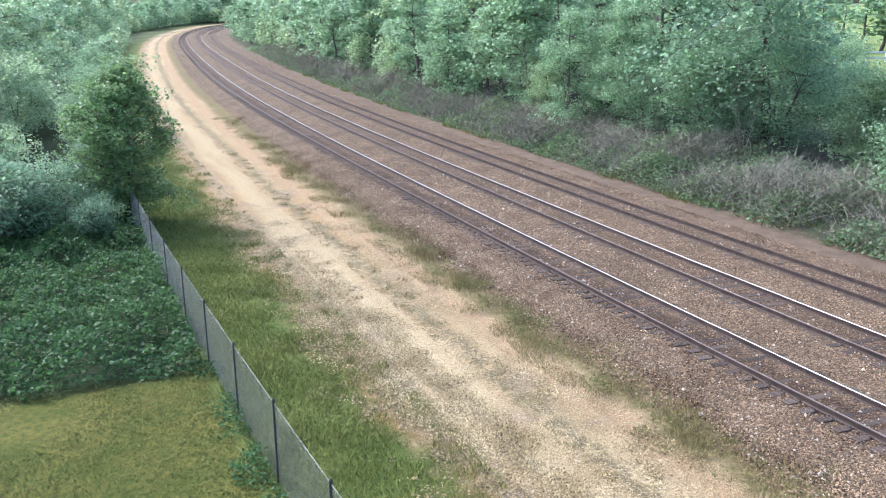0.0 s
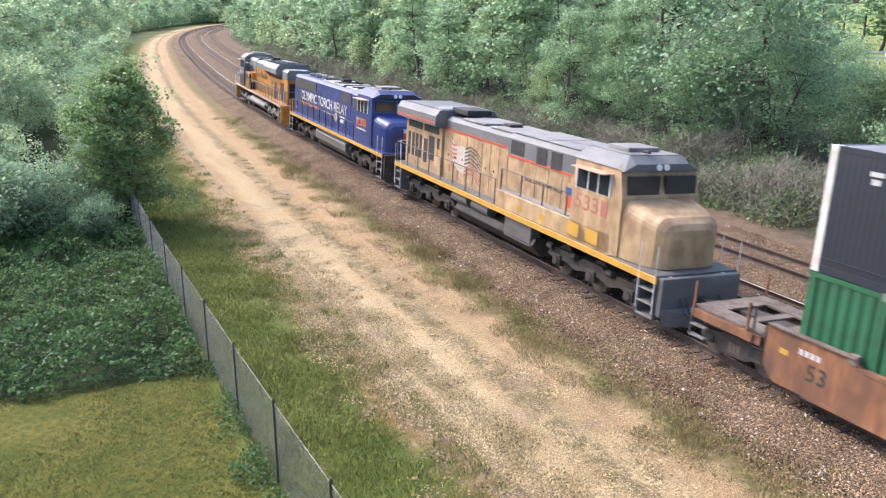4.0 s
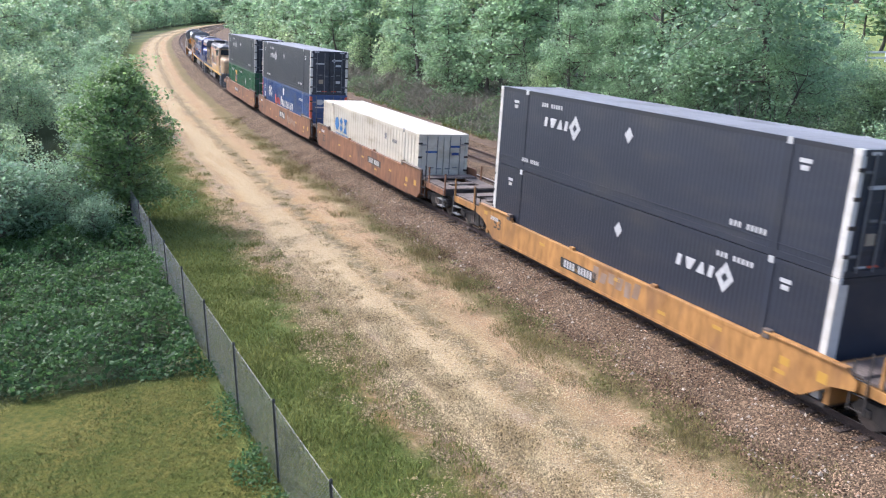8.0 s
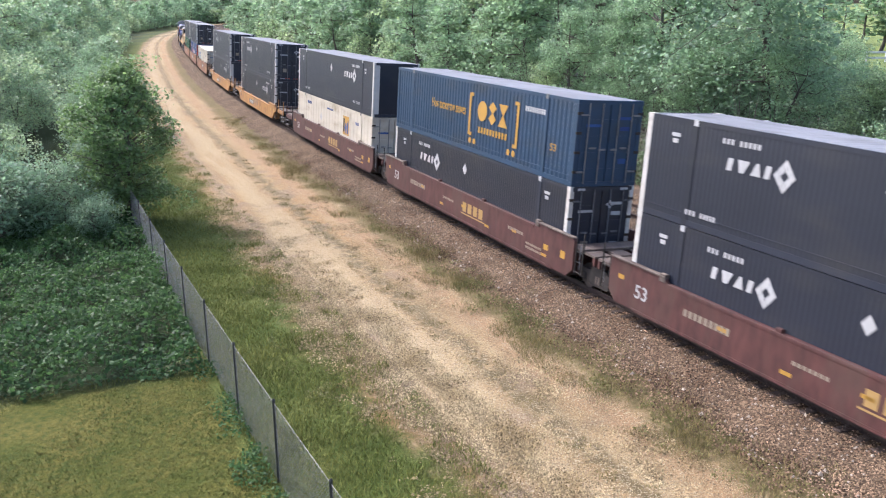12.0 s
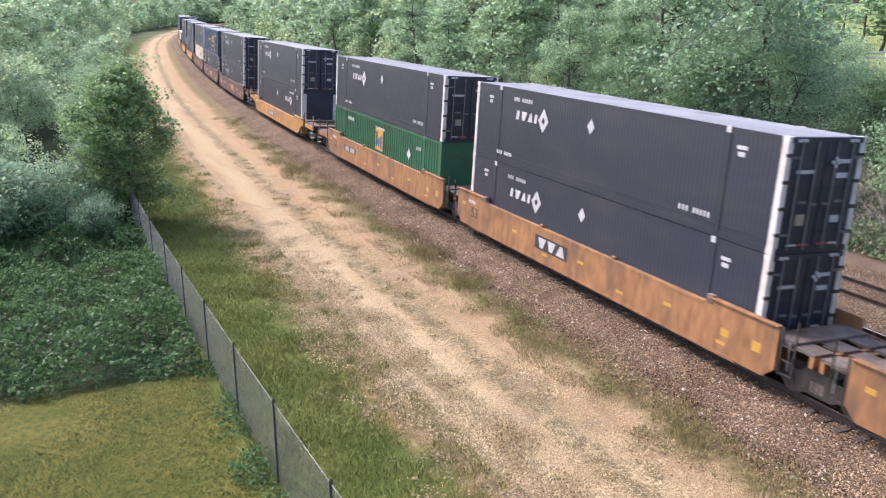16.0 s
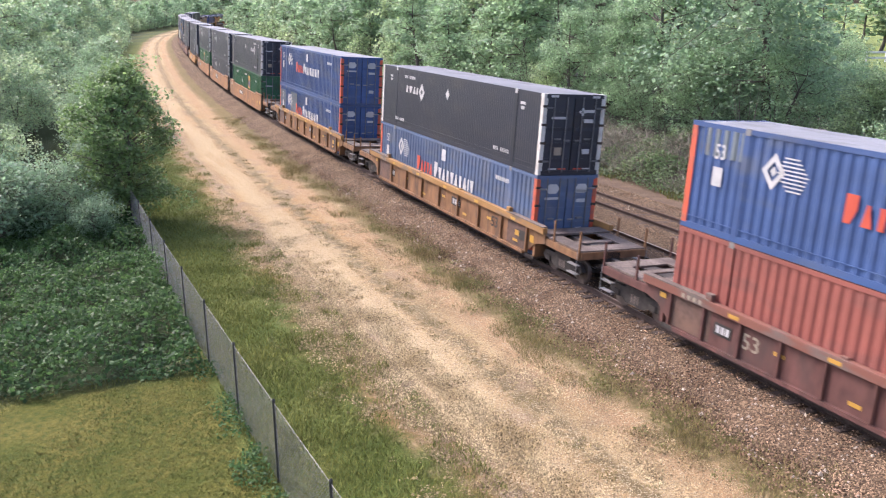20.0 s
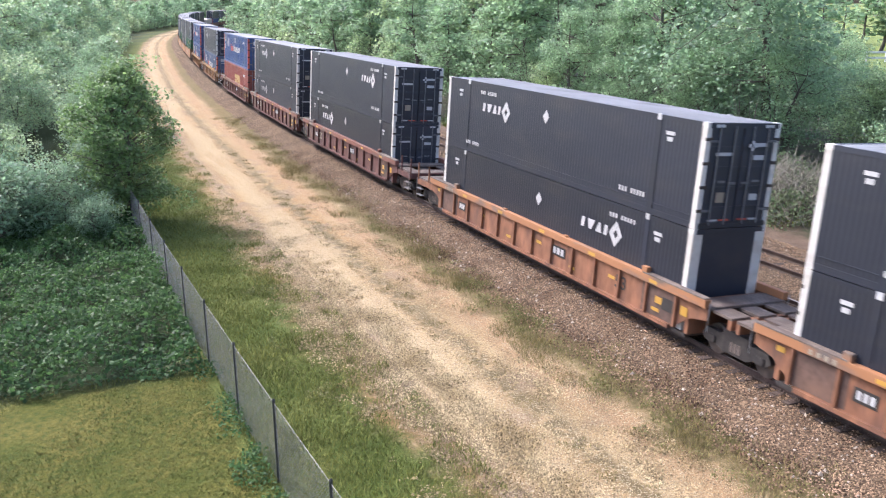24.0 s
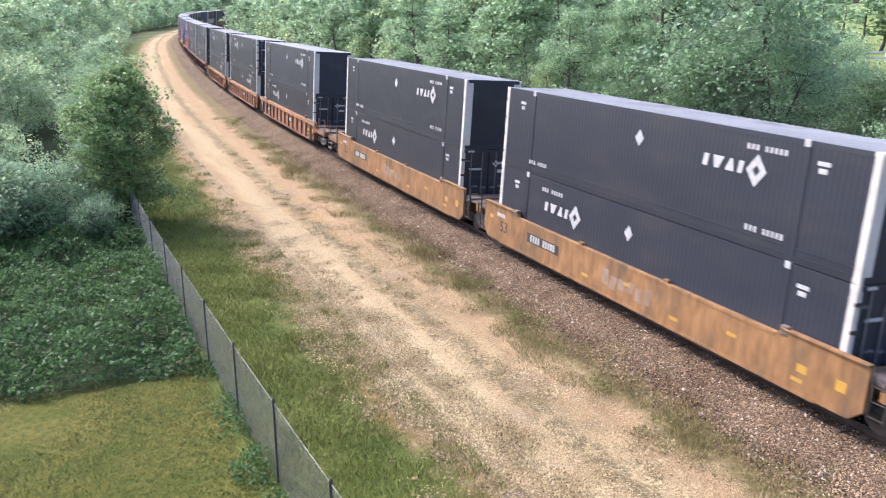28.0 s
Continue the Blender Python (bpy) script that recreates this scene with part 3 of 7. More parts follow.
    hero.matrix_basis = Matrix.Translation(spot(39.4, -14.1))
    oak = make_tree(23, 15.5, 7.2, 0, 15000, 0.32, M_leaf_dark, "large spreading dark green tree reaching over the low growth", 0.27)
    oak.matrix_basis = Matrix.Translation(spot(37.5, 22.5))
    # behind the far end of the bend, and behind the field
    for i in range(40):
        s_ = 330 + i * 4.0
        for o in (-20, -26):
            put(rnd_.choice((4, 5, 3)), s_, o + rnd_.uniform(-2, 2), rnd_.uniform(0.9, 1.2), rnd_.uniform(0, 6.28))
    for i in range(60):
        a = radians(-27 + i * 0.42)
        for r, kk in ((rnd_.uniform(440, 470), 1.3), (rnd_.uniform(480, 520), 1.8)):
            FAR.append((farp[rnd_.choice((4, 5, 3, 5))], Matrix.Translation((r * math.sin(a), r * math.cos(a), -0.3)) @ Matrix.Rotation(rnd_.uniform(0, 6.28), 4, "Z"), (1.5 * kk, 1.5 * kk, kk)))
    for i in range(26):
        a = radians(8 + i * 1.05)
        r = rnd_.uniform(175, 215)
        FAR.append((farp[rnd_.choice((3, 3, 1))], Matrix.Translation((r * math.sin(a), r * math.cos(a), 0.0)) @ Matrix.Rotation(rnd_.uniform(0, 6.28), 4, "Z"), (1.5, 1.5, 1.05)))
    gather_far()
    for o in near + dist + farp:
        for c in (*o.children, o):
            bpy.data.objects.remove(c)
    return n


make_woods()


def scatter(s0, s1, o0, o1, n, rs, keep=None):
    """n places in a stretch beside the line: s, off, x, y, z arrays."""
    s_, o = rs.uniform(s0, s1, n), rs.uniform(o0, o1, n)
    if keep is not None:
        k = keep(s_, o)
        s_, o = s_[k], o[k]
    x, y, _ = along(s_, o)
    return s_, o, np.stack([x, y, height(o)], -1)


def clump(x, y, f, seed=0.0):
    return np.array([noise.noise((a * f, b * f, seed)) for a, b in zip(x, y)])


def blades(P, h, w, rs, lean=0.5):
    """Thin grass blades as single triangles."""
    n = len(P)
    az = rs.uniform(0, 2 * math.pi, n)
    d = np.stack([np.cos(az), np.sin(az), np.zeros(n)], -1)
    tip = np.stack([rs.normal(0, lean, n), rs.normal(0, lean, n), np.ones(n)], -1) * h[:, None]
    v = np.stack([P - d * w[:, None], P + d * w[:, None], P + tip], 1).reshape(-1, 3)
    f = np.arange(n * 3).reshape(-1, 3)
    return v, f


def stuff(name, v, f, m_, label, category):
    return tagged(new(name, mesh_from(name, v.tolist() if hasattr(v, "tolist") else v, f.tolist() if hasattr(f, "tolist") else f, m_)), label, category, kind="stuff")


M_grass = mat("grass_blade", (0.132, 0.152, 0.032), (0.202, 0.207, 0.051), 0.6, 0.7, island=0.5, spec=0.2)
M_dry = mat("dry_grass_blade", (0.246, 0.197, 0.078), (0.152, 0.152, 0.049), 0.8, 0.8, island=0.45, spec=0.2)
M_lawn = mat("lawn_blade", (0.089, 0.107, 0.020), (0.141, 0.133, 0.033), 0.9, 0.75, island=0.45, spec=0.2)


def make_grass():
    rs = np.random.RandomState(3)
    s_, o, P = scatter(7, 120, -13.4, -8.8, 260000, rs)
    c = clump(P[:, 0], P[:, 1], 0.7)
    c = c * 1.2 + 0.7 * clump(P[:, 0], P[:, 1], 2.6, 31.0)
    k = (c + rs.uniform(-0.5, 0.5, len(c)) + (-10.1 + np.clip((24 - s_) / 11, 0, 1) * 1.1 - o) * 0.5) > -0.1
    k &= rs.uniform(0, 1, len(c)) < np.clip(26 / np.maximum(s_, 1), 0.12, 1)
    P, c = P[k], c[k]
    v, f = blades(P, rs.uniform(0.04, 0.12, len(P)) * (1 + 1.3 * np.clip(c, 0, 1)), rs.uniform(0.006, 0.013, len(P)), rs)
    stuff("grass_strip", v, f, M_grass, "rough green grass between fence and dirt track", "grass")
    s_, o, P = scatter(7, 75, -5.2, -2.3, 120000, rs)
    c = clump(P[:, 0], P[:, 1], 0.6, 4.0)
    k = (c + rs.uniform(-0.45, 0.45, len(c)) - np.abs(o + 3.7) * 0.4) > -0.12
    k &= rs.uniform(0, 1, len(c)) < np.clip(26 / np.maximum(s_, 1), 0.12, 1)
    P, c = P[k], c[k]
    v, f = blades(P, rs.uniform(0.05, 0.15, len(P)) * (1 + np.clip(c, 0, 1)), rs.uniform(0.005, 0.010, len(P)), rs)
    stuff("verge_grass", v, f, M_dry, "thin dry grass and weeds along the ballast's foot", "grass")
    # weeds down the middle of the track and at its edge
    s_, o, P = scatter(9, 60, -6.95, -5.95, 22000, rs)
    c = clump(P[:, 0], P[:, 1], 1.3, 8.0)
    k = (c + rs.uniform(-0.25, 0.25, len(c))) > 0.3
    v, f = blades(P[k] + (0, 0, 0.02), rs.uniform(0.03, 0.10, k.sum()), rs.uniform(0.006, 0.012, k.sum()), rs)
    stuff("track_weeds", v, f, M_dry, "sparse low weeds between the wheel ruts", "weeds")
    s_, o, P = scatter(6, 27, -33, -13.6, 190000, rs)
    k = P[:, 1] < 22.0 + (P[:, 0] + 6.7) * 0.43
    P = P[k]
    v, f = blades(P, rs.uniform(0.025, 0.06, len(P)), rs.uniform(0.007, 0.014, len(P)), rs, 0.8)
    stuff("lawn_grass", v, f, M_lawn, "short mown yellowish lawn grass inside the fence", "grass")


def make_weeds():
    rs = np.random.RandomState(9)
    s_, o, P = scatter(18, 42, -31, -13.6, 95000, rs)
    k = P[:, 1] > 21.3 + (P[:, 0] + 6.7) * 0.43 + 0.5 * clump(P[:, 0], P[:, 1], 0.8)
    P = P[k]
    c = clump(P[:, 0], P[:, 1], 0.55, 2.0)
    edge = np.clip((P[:, 1] - (21.3 + (P[:, 0] + 6.7) * 0.43)) / 0.6, 0.5, 1)
    P[:, 2] += rs.uniform(0.05, 1.0, len(P)) ** 0.5 * (0.68 + 0.8 * c + 0.45 * clump(P[:, 0], P[:, 1], 1.6, 7.0)) * edge
    v, f = leaf_quads(P, 0.14, rs, 0.6)
    stuff("weed_patch", v, f, M_leaf_weed, "dense waist-high green weeds behind the fence", "weeds")
    s_, o, P = scatter(8, 60, -5.0, -2.9, 60000, rs)
    c = clump(P[:, 0], P[:, 1], 1.1, 17.0) + 0.5 * clump(P[:, 0], P[:, 1], 0.25, 3.0)
    k = (c + rs.uniform(-0.15, 0.15, len(c)) > 0.4) & (rs.uniform(0, 1, len(c)) < np.clip(22 / np.maximum(s_, 1), 0.2, 1))
    P, c = P[k], c[k]
    P[:, 2] += rs.uniform(0.0, 1, len(P)) * (0.04 + 0.22 * np.clip(c, 0, 1)) + 0.03
    v, f = leaf_quads(P, 0.055, rs, 0.7)
    stuff("verge_weeds", v, f, M_leaf_verge, "small green weed tufts between road and ballast", "weeds")
    s_, o, P = scatter(16, 60, -11.5, -8.8, 40000, rs)
    c = clump(P[:, 0], P[:, 1], 0.8, 23.0)
    k = c + rs.uniform(-0.15, 0.15, len(c)) > 0.3
    P, c = P[k], c[k]
    P[:, 2] += rs.uniform(0.0, 1, len(P)) * (0.04 + 0.3 * np.clip(c, 0, 1)) + 0.03
    v, f = leaf_quads(P, 0.06, rs, 0.7)
    stuff("roadside_weeds", v, f, M_leaf_verge, "green weed tufts in the rough grass by the road", "weeds")
    s_, o, P = scatter(9, 34, -14.0, -13.2, 9000, rs)
    c = clump(P[:, 0], P[:, 1], 0.9, 5.0)
    k = c + rs.uniform(-0.2, 0.2, len(c)) > 0.02
    P, c = P[k], c[k]
    P[:, 2] += rs.uniform(0, 1, len(P)) * (0.25 + 0.5 * np.clip(c, 0, 1))
    v, f = leaf_quads(P, 0.085, rs, 0.6)
    stuff("fence_weeds", v, f, M_leaf_weed, "weeds growing up along the fence foot", "weeds")


def make_brush():
    rs = np.random.RandomState(12)
    # dead grey stalks
    s_, o, P = scatter(5, 170, 12.3, 19.0, 120000, rs)
    c = clump(P[:, 0], P[:, 1], 0.28, 3.0)
    k = c + rs.uniform(-0.3, 0.3, len(c)) > -0.02
    k &= rs.uniform(0, 1, len(c)) < np.clip(60 / np.maximum(s_, 1), 0.25, 1)
    P, c, o = P[k], c[k], o[k]
    P[:, 2] += rs.uniform(0, 1.0, len(P)) * (1.15 + 1.3 * np.clip(c, -0.4, 1)) * np.clip((o - 11.8) / 1.6, 0.2, 1)
    v, f = blades(P, rs.uniform(0.25, 0.8, len(P)), rs.uniform(0.006, 0.014, len(P)) * (1 + P[:, 1] / 60), rs, 1.3)
    stuff("dead_brush", v, f, M_twig, "grey tangled dead brush on the bank", "brush")
    # green vines and bushes through it
    s_, o, P = scatter(5, 190, 11.9, 19.5, 170000, rs)
    c = clump(P[:, 0], P[:, 1], 0.33, 11.0)
    k = c + rs.uniform(-0.25, 0.25, len(c)) > -0.1
    k &= rs.uniform(0, 1, len(c)) < np.clip(60 / np.maximum(s_, 1), 0.25, 1)
    P, c, o = P[k], c[k], o[k]
    P[:, 2] += rs.uniform(0, 1.0, len(P)) ** 0.6 * (0.7 + 2.4 * np.clip(c, 0, 1)) * np.clip((o - 11.5) / 2.0, 0.15, 1)
    v, f = leaf_quads(P, 0.17, rs, 0.5)
    stuff("green_undergrowth", v, f, M_leaf_vine, "green vines and low bushes on the bank", "undergrowth")
    # grass at the foot of the bank
    s_, o, P = scatter(5, 150, 11.6, 13.6, 24000, rs)
    c = clump(P[:, 0], P[:, 1], 0.3, 6.0)
    k = c + rs.uniform(-0.2, 0.2, len(c)) + (o - 12.6) * 0.2 > 0.0
    v, f = blades(P[k], rs.uniform(0.12, 0.4, k.sum()), rs.uniform(0.01, 0.02, k.sum()), rs, 0.4)
    stuff("bank_grass", v, f, M_grass, "green grass at the foot of the brushy bank", "grass")


def make_bare_shrub(s_, off, h):
    """A leafless many-stemmed shrub, pale grey."""
    rs = np.random.RandomState(31)
    t = thing("bare_shrub", "leafless pale grey many-stemmed shrub on the bank", "shrub")
    for i in range(7):
        verts, faces = [], []
        az = rs.uniform(0, 6.28)
        p = np.array([0, 0, -0.05])
        for k in range(5):
            q = p + np.array([math.cos(az) * 0.22, math.sin(az) * 0.22, h / 5]) + rs.normal(0, 0.09, 3)
            limb(verts, faces, p, q, 0.035 - 0.006 * k, 0.03 - 0.006 * k, 5)
            e = q + rs.normal(0, 0.35, 3) + (0, 0, 0.3)
            limb(verts, faces, q, e, 0.014, 0.005, 4)
            p = q
        part("stem", mesh_from("stem", verts, faces, M_twig, True), None, t)
    t.matrix_basis = Matrix.Translation(spot(s_, off))


def make_stones():
    rs = np.random.RandomState(21)
    octa = np.array([(1, 0, -0.5), (-1, 0, -0.5), (0, 1, -0.5), (0, -1, -0.5), (0, 0, 1)], float)
    of = np.array([(0, 2, 4), (2, 1, 4), (1, 3, 4), (3, 0, 4)])

    def stones(P, size):
        n = len(P)
        sc = size[:, None, None] * rs.uniform(0.55, 1.25, (n, 5, 1)) * (1, 1, 0.7)
        a = rs.uniform(0, 6.28, n)
        ca, sa = np.cos(a)[:, None], np.sin(a)[:, None]
        q = octa[None] * sc
        x = q[:, :, 0] * ca - q[:, :, 1] * sa
        y = q[:, :, 0] * sa + q[:, :, 1] * ca
        v = np.stack([x, y, q[:, :, 2]], -1) + P[:, None]
        f = of[None] + np.arange(n)[:, None, None] * 5
        return v.reshape(-1, 3), f.reshape(-1, 3)

    m1 = mat("ballast_stone", (0.127, 0.080, 0.049), (0.303, 0.209, 0.131), 0.8, 0.95, island=0.75, spec=0.1)
    m2 = mat("pale_gravel", (0.287, 0.217, 0.111), (0.476, 0.381, 0.221), 0.8, 0.95, island=0.6, spec=0.08)
    s_, o, P = scatter(6, 55, -4.0, 10.6, 230000, rs)
    k = rs.uniform(0, 1, len(o)) < np.where(o < -1.4, np.clip((o + 4.1) / 1.1, 0, 1), 0.55) * np.clip(22 / np.maximum(s_, 1), 0.1, 1)
    for c in TRACKS:
        k &= ~((np.abs(o - c) < 1.3) & (rs.uniform(0, 1, len(o)) < 0.6))
    P = P[k] + (0, 0, 0.06)
    v, f = stones(P, rs.uniform(0.016, 0.040, len(P)))
    stuff("ballast_stones", v, f, m1, "loose pinkish-grey crushed ballast stones", "stones")
    m4 = mat("pale_ballast_stone", (0.328, 0.271, 0.205), (0.459, 0.394, 0.312), 0.8, 0.95, island=0.35, spec=0.1)
    s_, o, P = scatter(8, 42, -3.4, 10.4, 5200, rs)
    P = P[(rs.uniform(0, 1, len(o)) < np.where(o < -1.3, 1.0, 0.3)) & ~((o > -1.3) & (o < -0.4))] + (0, 0, 0.075)
    v, f = stones(P, rs.uniform(0.018, 0.040, len(P)) + rs.uniform(0, 1, len(P)) ** 9 * 0.05)
    stuff("pale_stones", v, f, m4, "scattered whitish limestone lumps on the ballast", "stones")
    s_, o, P = scatter(7, 40, -10.8, -4.4, 300000, rs)
    c = clump(P[:, 0], P[:, 1], 0.5, 14.0)
    c2 = clump(P[:, 0], P[:, 1], 1.7, 21.0)
    stony = np.exp(-((o + 8.9 - np.clip((24 - s_) / 11, 0, 1) * 0.95) / 1.2) ** 2) * np.clip((34 - s_) / 10, 0.15, 1)
    k = (c * 0.7 + c2 * 0.6 + rs.uniform(-0.5, 0.5, len(c)) + 1.0 * stony > 0.5) & (rs.uniform(0, 1, len(o)) < np.clip(17 / np.maximum(s_, 1), 0.1, 1))
    P = P[k] + (0, 0, 0.028)
    v, f = stones(P, rs.uniform(0.009, 0.024, len(P)) + rs.uniform(0, 1, len(P)) ** 8 * 0.035)
    m3 = mat("road_grit", (0.213, 0.160, 0.086), (0.443, 0.344, 0.205), 0.8, 0.95, island=0.65, spec=0.08)
    s_, o, Q = scatter(7, 32, -9.8, -4.3, 130000, rs)
    k = (clump(Q[:, 0], Q[:, 1], 0.9, 41.0) + rs.uniform(-0.5, 0.5, len(o)) > 0.0) & (rs.uniform(0, 1, len(o)) < np.clip(15 / np.maximum(s_, 1), 0.1, 1))
    v2, f2 = stones(Q[k] + (0, 0, 0.024), rs.uniform(0.007, 0.014, k.sum()))
    stuff("road_grit", v2, f2, m3, "fine tan and brown grit on the dirt track", "gravel")
    stuff("loose_gravel", v, f, m2, "pale loose gravel scattered on the dirt track", "gravel")


make_grass()
make_weeds()
make_brush()
make_bare_shrub(35.8, 19.3, 4.6)
make_stones()


# ---- chain-link fence ----
M_post = mat("dark_fence_post", (0.035, 0.038, 0.036), (0.06, 0.06, 0.055), 4, 0.6, 0.3)
M_wire = mat("grey_fence_wire", (0.20, 0.205, 0.20), (0.28, 0.28, 0.27), 3, 0.5, 0.6)


def make_fence():
    top = thing("chain_link_fence", "grey chain-link fence on dark steel posts beside rough grass", "fence")
    ps = [4.76 + 3.37 * i for i in range(11)]
    H = 1.84

    def place(s_, z):
        v = spot(s_, -13.0 - 0.036 * (s_ - 11.5))
        return Vector((v.x, v.y, -0.5 + z))

    for i, s_ in enumerate(ps):
        p = part("post", tube(bmesh.new(), place(s_, -0.2), place(s_, H + 0.06), 0.032, 10), M_post, top)
        part("post_cap", tube(bmesh.new(), place(s_, H + 0.06), place(s_, H + 0.1), 0.038, 10, 0.012), M_post, p)
    for a, b in zip(ps[:-1], ps[1:]):
        verts, faces = [], []
        p, q = place(a, 0), place(b, 0)
        W = (q - p).length
        d = (q - p) / W
        nrm = Vector((-d.y, d.x, 0))

        def wire(x0, z0, x1, z1, r=0.0023, sh=0.0):
            k = len(verts)
            A, B = p + d * x0 + Vector((0, 0, z0)) + nrm * sh, p + d * x1 + Vector((0, 0, z1)) + nrm * sh
            t = (B - A).normalized()
            u = t.cross(nrm).normalized()
            for c in (A, B):
                verts.extend([c + u * r, c - u * r * 0.5 + nrm * r * 0.87, c - u * r * 0.5 - nrm * r * 0.87])
            for i in range(3):
                faces.append((k + i, k + (i + 1) % 3, k + 3 + (i + 1) % 3, k + 3 + i))
        st = 0.085
        x = -H
        while x < W:
            x0, x1 = max(x, 0.0), min(x + H, W)
            wire(x0, x0 - x, x1, x1 - x, sh=0.002)
            wire(x0, H - (x0 - x), x1, H - (x1 - x), sh=-0.002)
            x += st
        part("mesh_panel", mesh_from("mesh_panel", verts, faces, M_wire), None, top, "diamond wire mesh")
        part("tension_wire", tubes([place(a, H), place(b, H)], 0.005, 5), M_wire, top)


make_fence()


def make_white_rail():
    """White rail fence on the far field."""
    top = thing("rail_fence", "low white rail fence across a distant mown field", "fence")
    m_ = mat("white_rail_paint", (0.615, 0.615, 0.607), (0.558, 0.558, 0.549), 0.5, 0.6)
    for i in range(10):
        x = 66.5 + i * 3.0
        part("post", boxes((x - 0.09, x + 0.09, 135.0, 135.18, -0.1, 1.7)), m_, top)
    for z in (0.66, 1.53):
        part("rail", boxes((65.8, 95.0, 134.9, 135.0, z - 0.15, z + 0.15), bevel=0.02), m_, top)


make_white_rail()
# ---- train: running ----
SPEED, SLOWING = 19.5478, -0.01336
MOVING = []


def run_pose(o, t, half):
    s_ = o + SPEED * (t - 14) + SLOWING * (t - 14) ** 2 / 2 - 0.08
    ax, ay, _ = along(s_ - half)
    bx, by, _ = along(s_ + half)
    return Matrix.Translation(((ax + bx) / 2, (ay + by) / 2, 0)) @ Matrix.Rotation(math.atan2(by - ay, bx - ax), 4, "Z") @ Matrix.Rotation(CANT, 4, "X")


# ---- train: paints ----
def paint(name, c, rough=0.5, dirt=(0.12, 0.10, 0.085), rnd=0.0, k=1.18, dscale=0.8):
    return mat(name, c, tuple(min(1, v * k) for v in c), 0.7, rough, dirt=dirt, dscale=dscale, fine=None, bump=0.08, bscale=5, stretch=(0.5, 1, 1.6), rnd=rnd)


M_navy = paint("navy_container_paint", (0.0150, 0.0185, 0.0290), 0.45, (0.030, 0.031, 0.036), 0.25)
M_white = paint("white_paint", (0.492, 0.476, 0.435), 0.5, (0.344, 0.303, 0.238))
M_mark = mat("white_marking", (0.459, 0.459, 0.451), (0.385, 0.385, 0.377), 3, 0.6)
M_faintwhite = mat("worn_white_marking", (0.30, 0.30, 0.30), (0.22, 0.22, 0.23), 3, 0.6)
M_roof = paint("galvanised_roof", (0.175, 0.176, 0.180), 0.6, (0.12, 0.118, 0.115), 0.15, 1.25, 1.2)
M_green = paint("green_container_paint", (0.018, 0.095, 0.042), 0.45, (0.03, 0.06, 0.035), 0.1)
M_cream = paint("cream_container_paint", (0.492, 0.447, 0.353), 0.5, (0.353, 0.295, 0.205))
M_blue = paint("blue_container_paint", (0.030, 0.062, 0.155), 0.5, (0.065, 0.088, 0.145), 0.15, 1.35, 1.2)
M_bluefade = paint("faded_blue_container_paint", (0.062, 0.095, 0.165), 0.6, (0.105, 0.125, 0.165), 0.1, 1.3, 1.1)
M_patch = paint("grey_green_repair_paint", (0.115, 0.140, 0.150), 0.6, (0.13, 0.10, 0.08), 0.0, 1.2, 1.6)
M_teal = paint("slate_blue_container_paint", (0.018, 0.045, 0.085), 0.45, (0.03, 0.045, 0.065))
M_red = paint("faded_red_container_paint", (0.217, 0.064, 0.046), 0.65, (0.148, 0.057, 0.045))
M_orange = paint("orange_red_post", (0.508, 0.090, 0.041), 0.5)
M_faintgold = mat("faded_yellow_marking", (0.377, 0.246, 0.082), (0.328, 0.197, 0.066), 2, 0.6)
M_gold = mat("yellow_marking", (0.451, 0.254, 0.037), (0.394, 0.221, 0.033), 2, 0.55)
M_inkblue = mat("blue_marking", (0.02, 0.045, 0.17), (0.03, 0.09, 0.26), 1, 0.55)
M_skyblue = mat("sky_blue_marking", (0.025, 0.123, 0.295), (0.033, 0.139, 0.328), 1, 0.55)
M_redmark = mat("red_marking", (0.410, 0.057, 0.029), (0.459, 0.082, 0.041), 1, 0.55)
M_ink = mat("black_marking", (0.02, 0.018, 0.016), (0.03, 0.028, 0.025), 1, 0.6)
M_rod = mat("worn_grey_rod", (0.12, 0.125, 0.13), (0.17, 0.17, 0.175), 3, 0.55, 0.3)
M_peachplate = mat("tan_placard", (0.279, 0.238, 0.172), (0.230, 0.189, 0.139), 3, 0.6)
M_pink = mat("faded_graffiti", (0.271, 0.201, 0.148), (0.205, 0.131, 0.082), 2.5, 0.7)
M_galv = mat("dull_steel", (0.180, 0.176, 0.172), (0.262, 0.254, 0.246), 2, 0.55, 0.5)
M_dark = mat("grimy_dark_steel", (0.024, 0.021, 0.019), (0.048, 0.041, 0.035), 2.5, 0.85, 0.1, fine=9, dirt=(0.062, 0.047, 0.036))
M_deck = mat("dusty_deck_steel", (0.095, 0.074, 0.060), (0.165, 0.130, 0.106), 1.5, 0.85, fine=12, dirt=(0.070, 0.047, 0.036), dscale=0.9)
M_grimepanel = mat("dried_grime", (0.070, 0.046, 0.036), (0.110, 0.066, 0.048), 1.6, 0.85, fine=5, dirt=(0.15, 0.085, 0.055), dscale=1.2)
M_wheel = mat("wheel_steel", (0.09, 0.075, 0.065), (0.15, 0.12, 0.10), 5, 0.6, 0.6)
def wagon_paint(name, c, rough, dirt, dscale=0.9, mottle=2.6):
    """Weathered wagon paint: blotched, with grime drawn downwards."""
    return mat(name, c, tuple(v * 1.22 for v in c), 0.6, rough, dirt=dirt, dscale=dscale, fine=mottle, bump=0.1, bscale=6, stretch=(1.6, 1, 0.6))


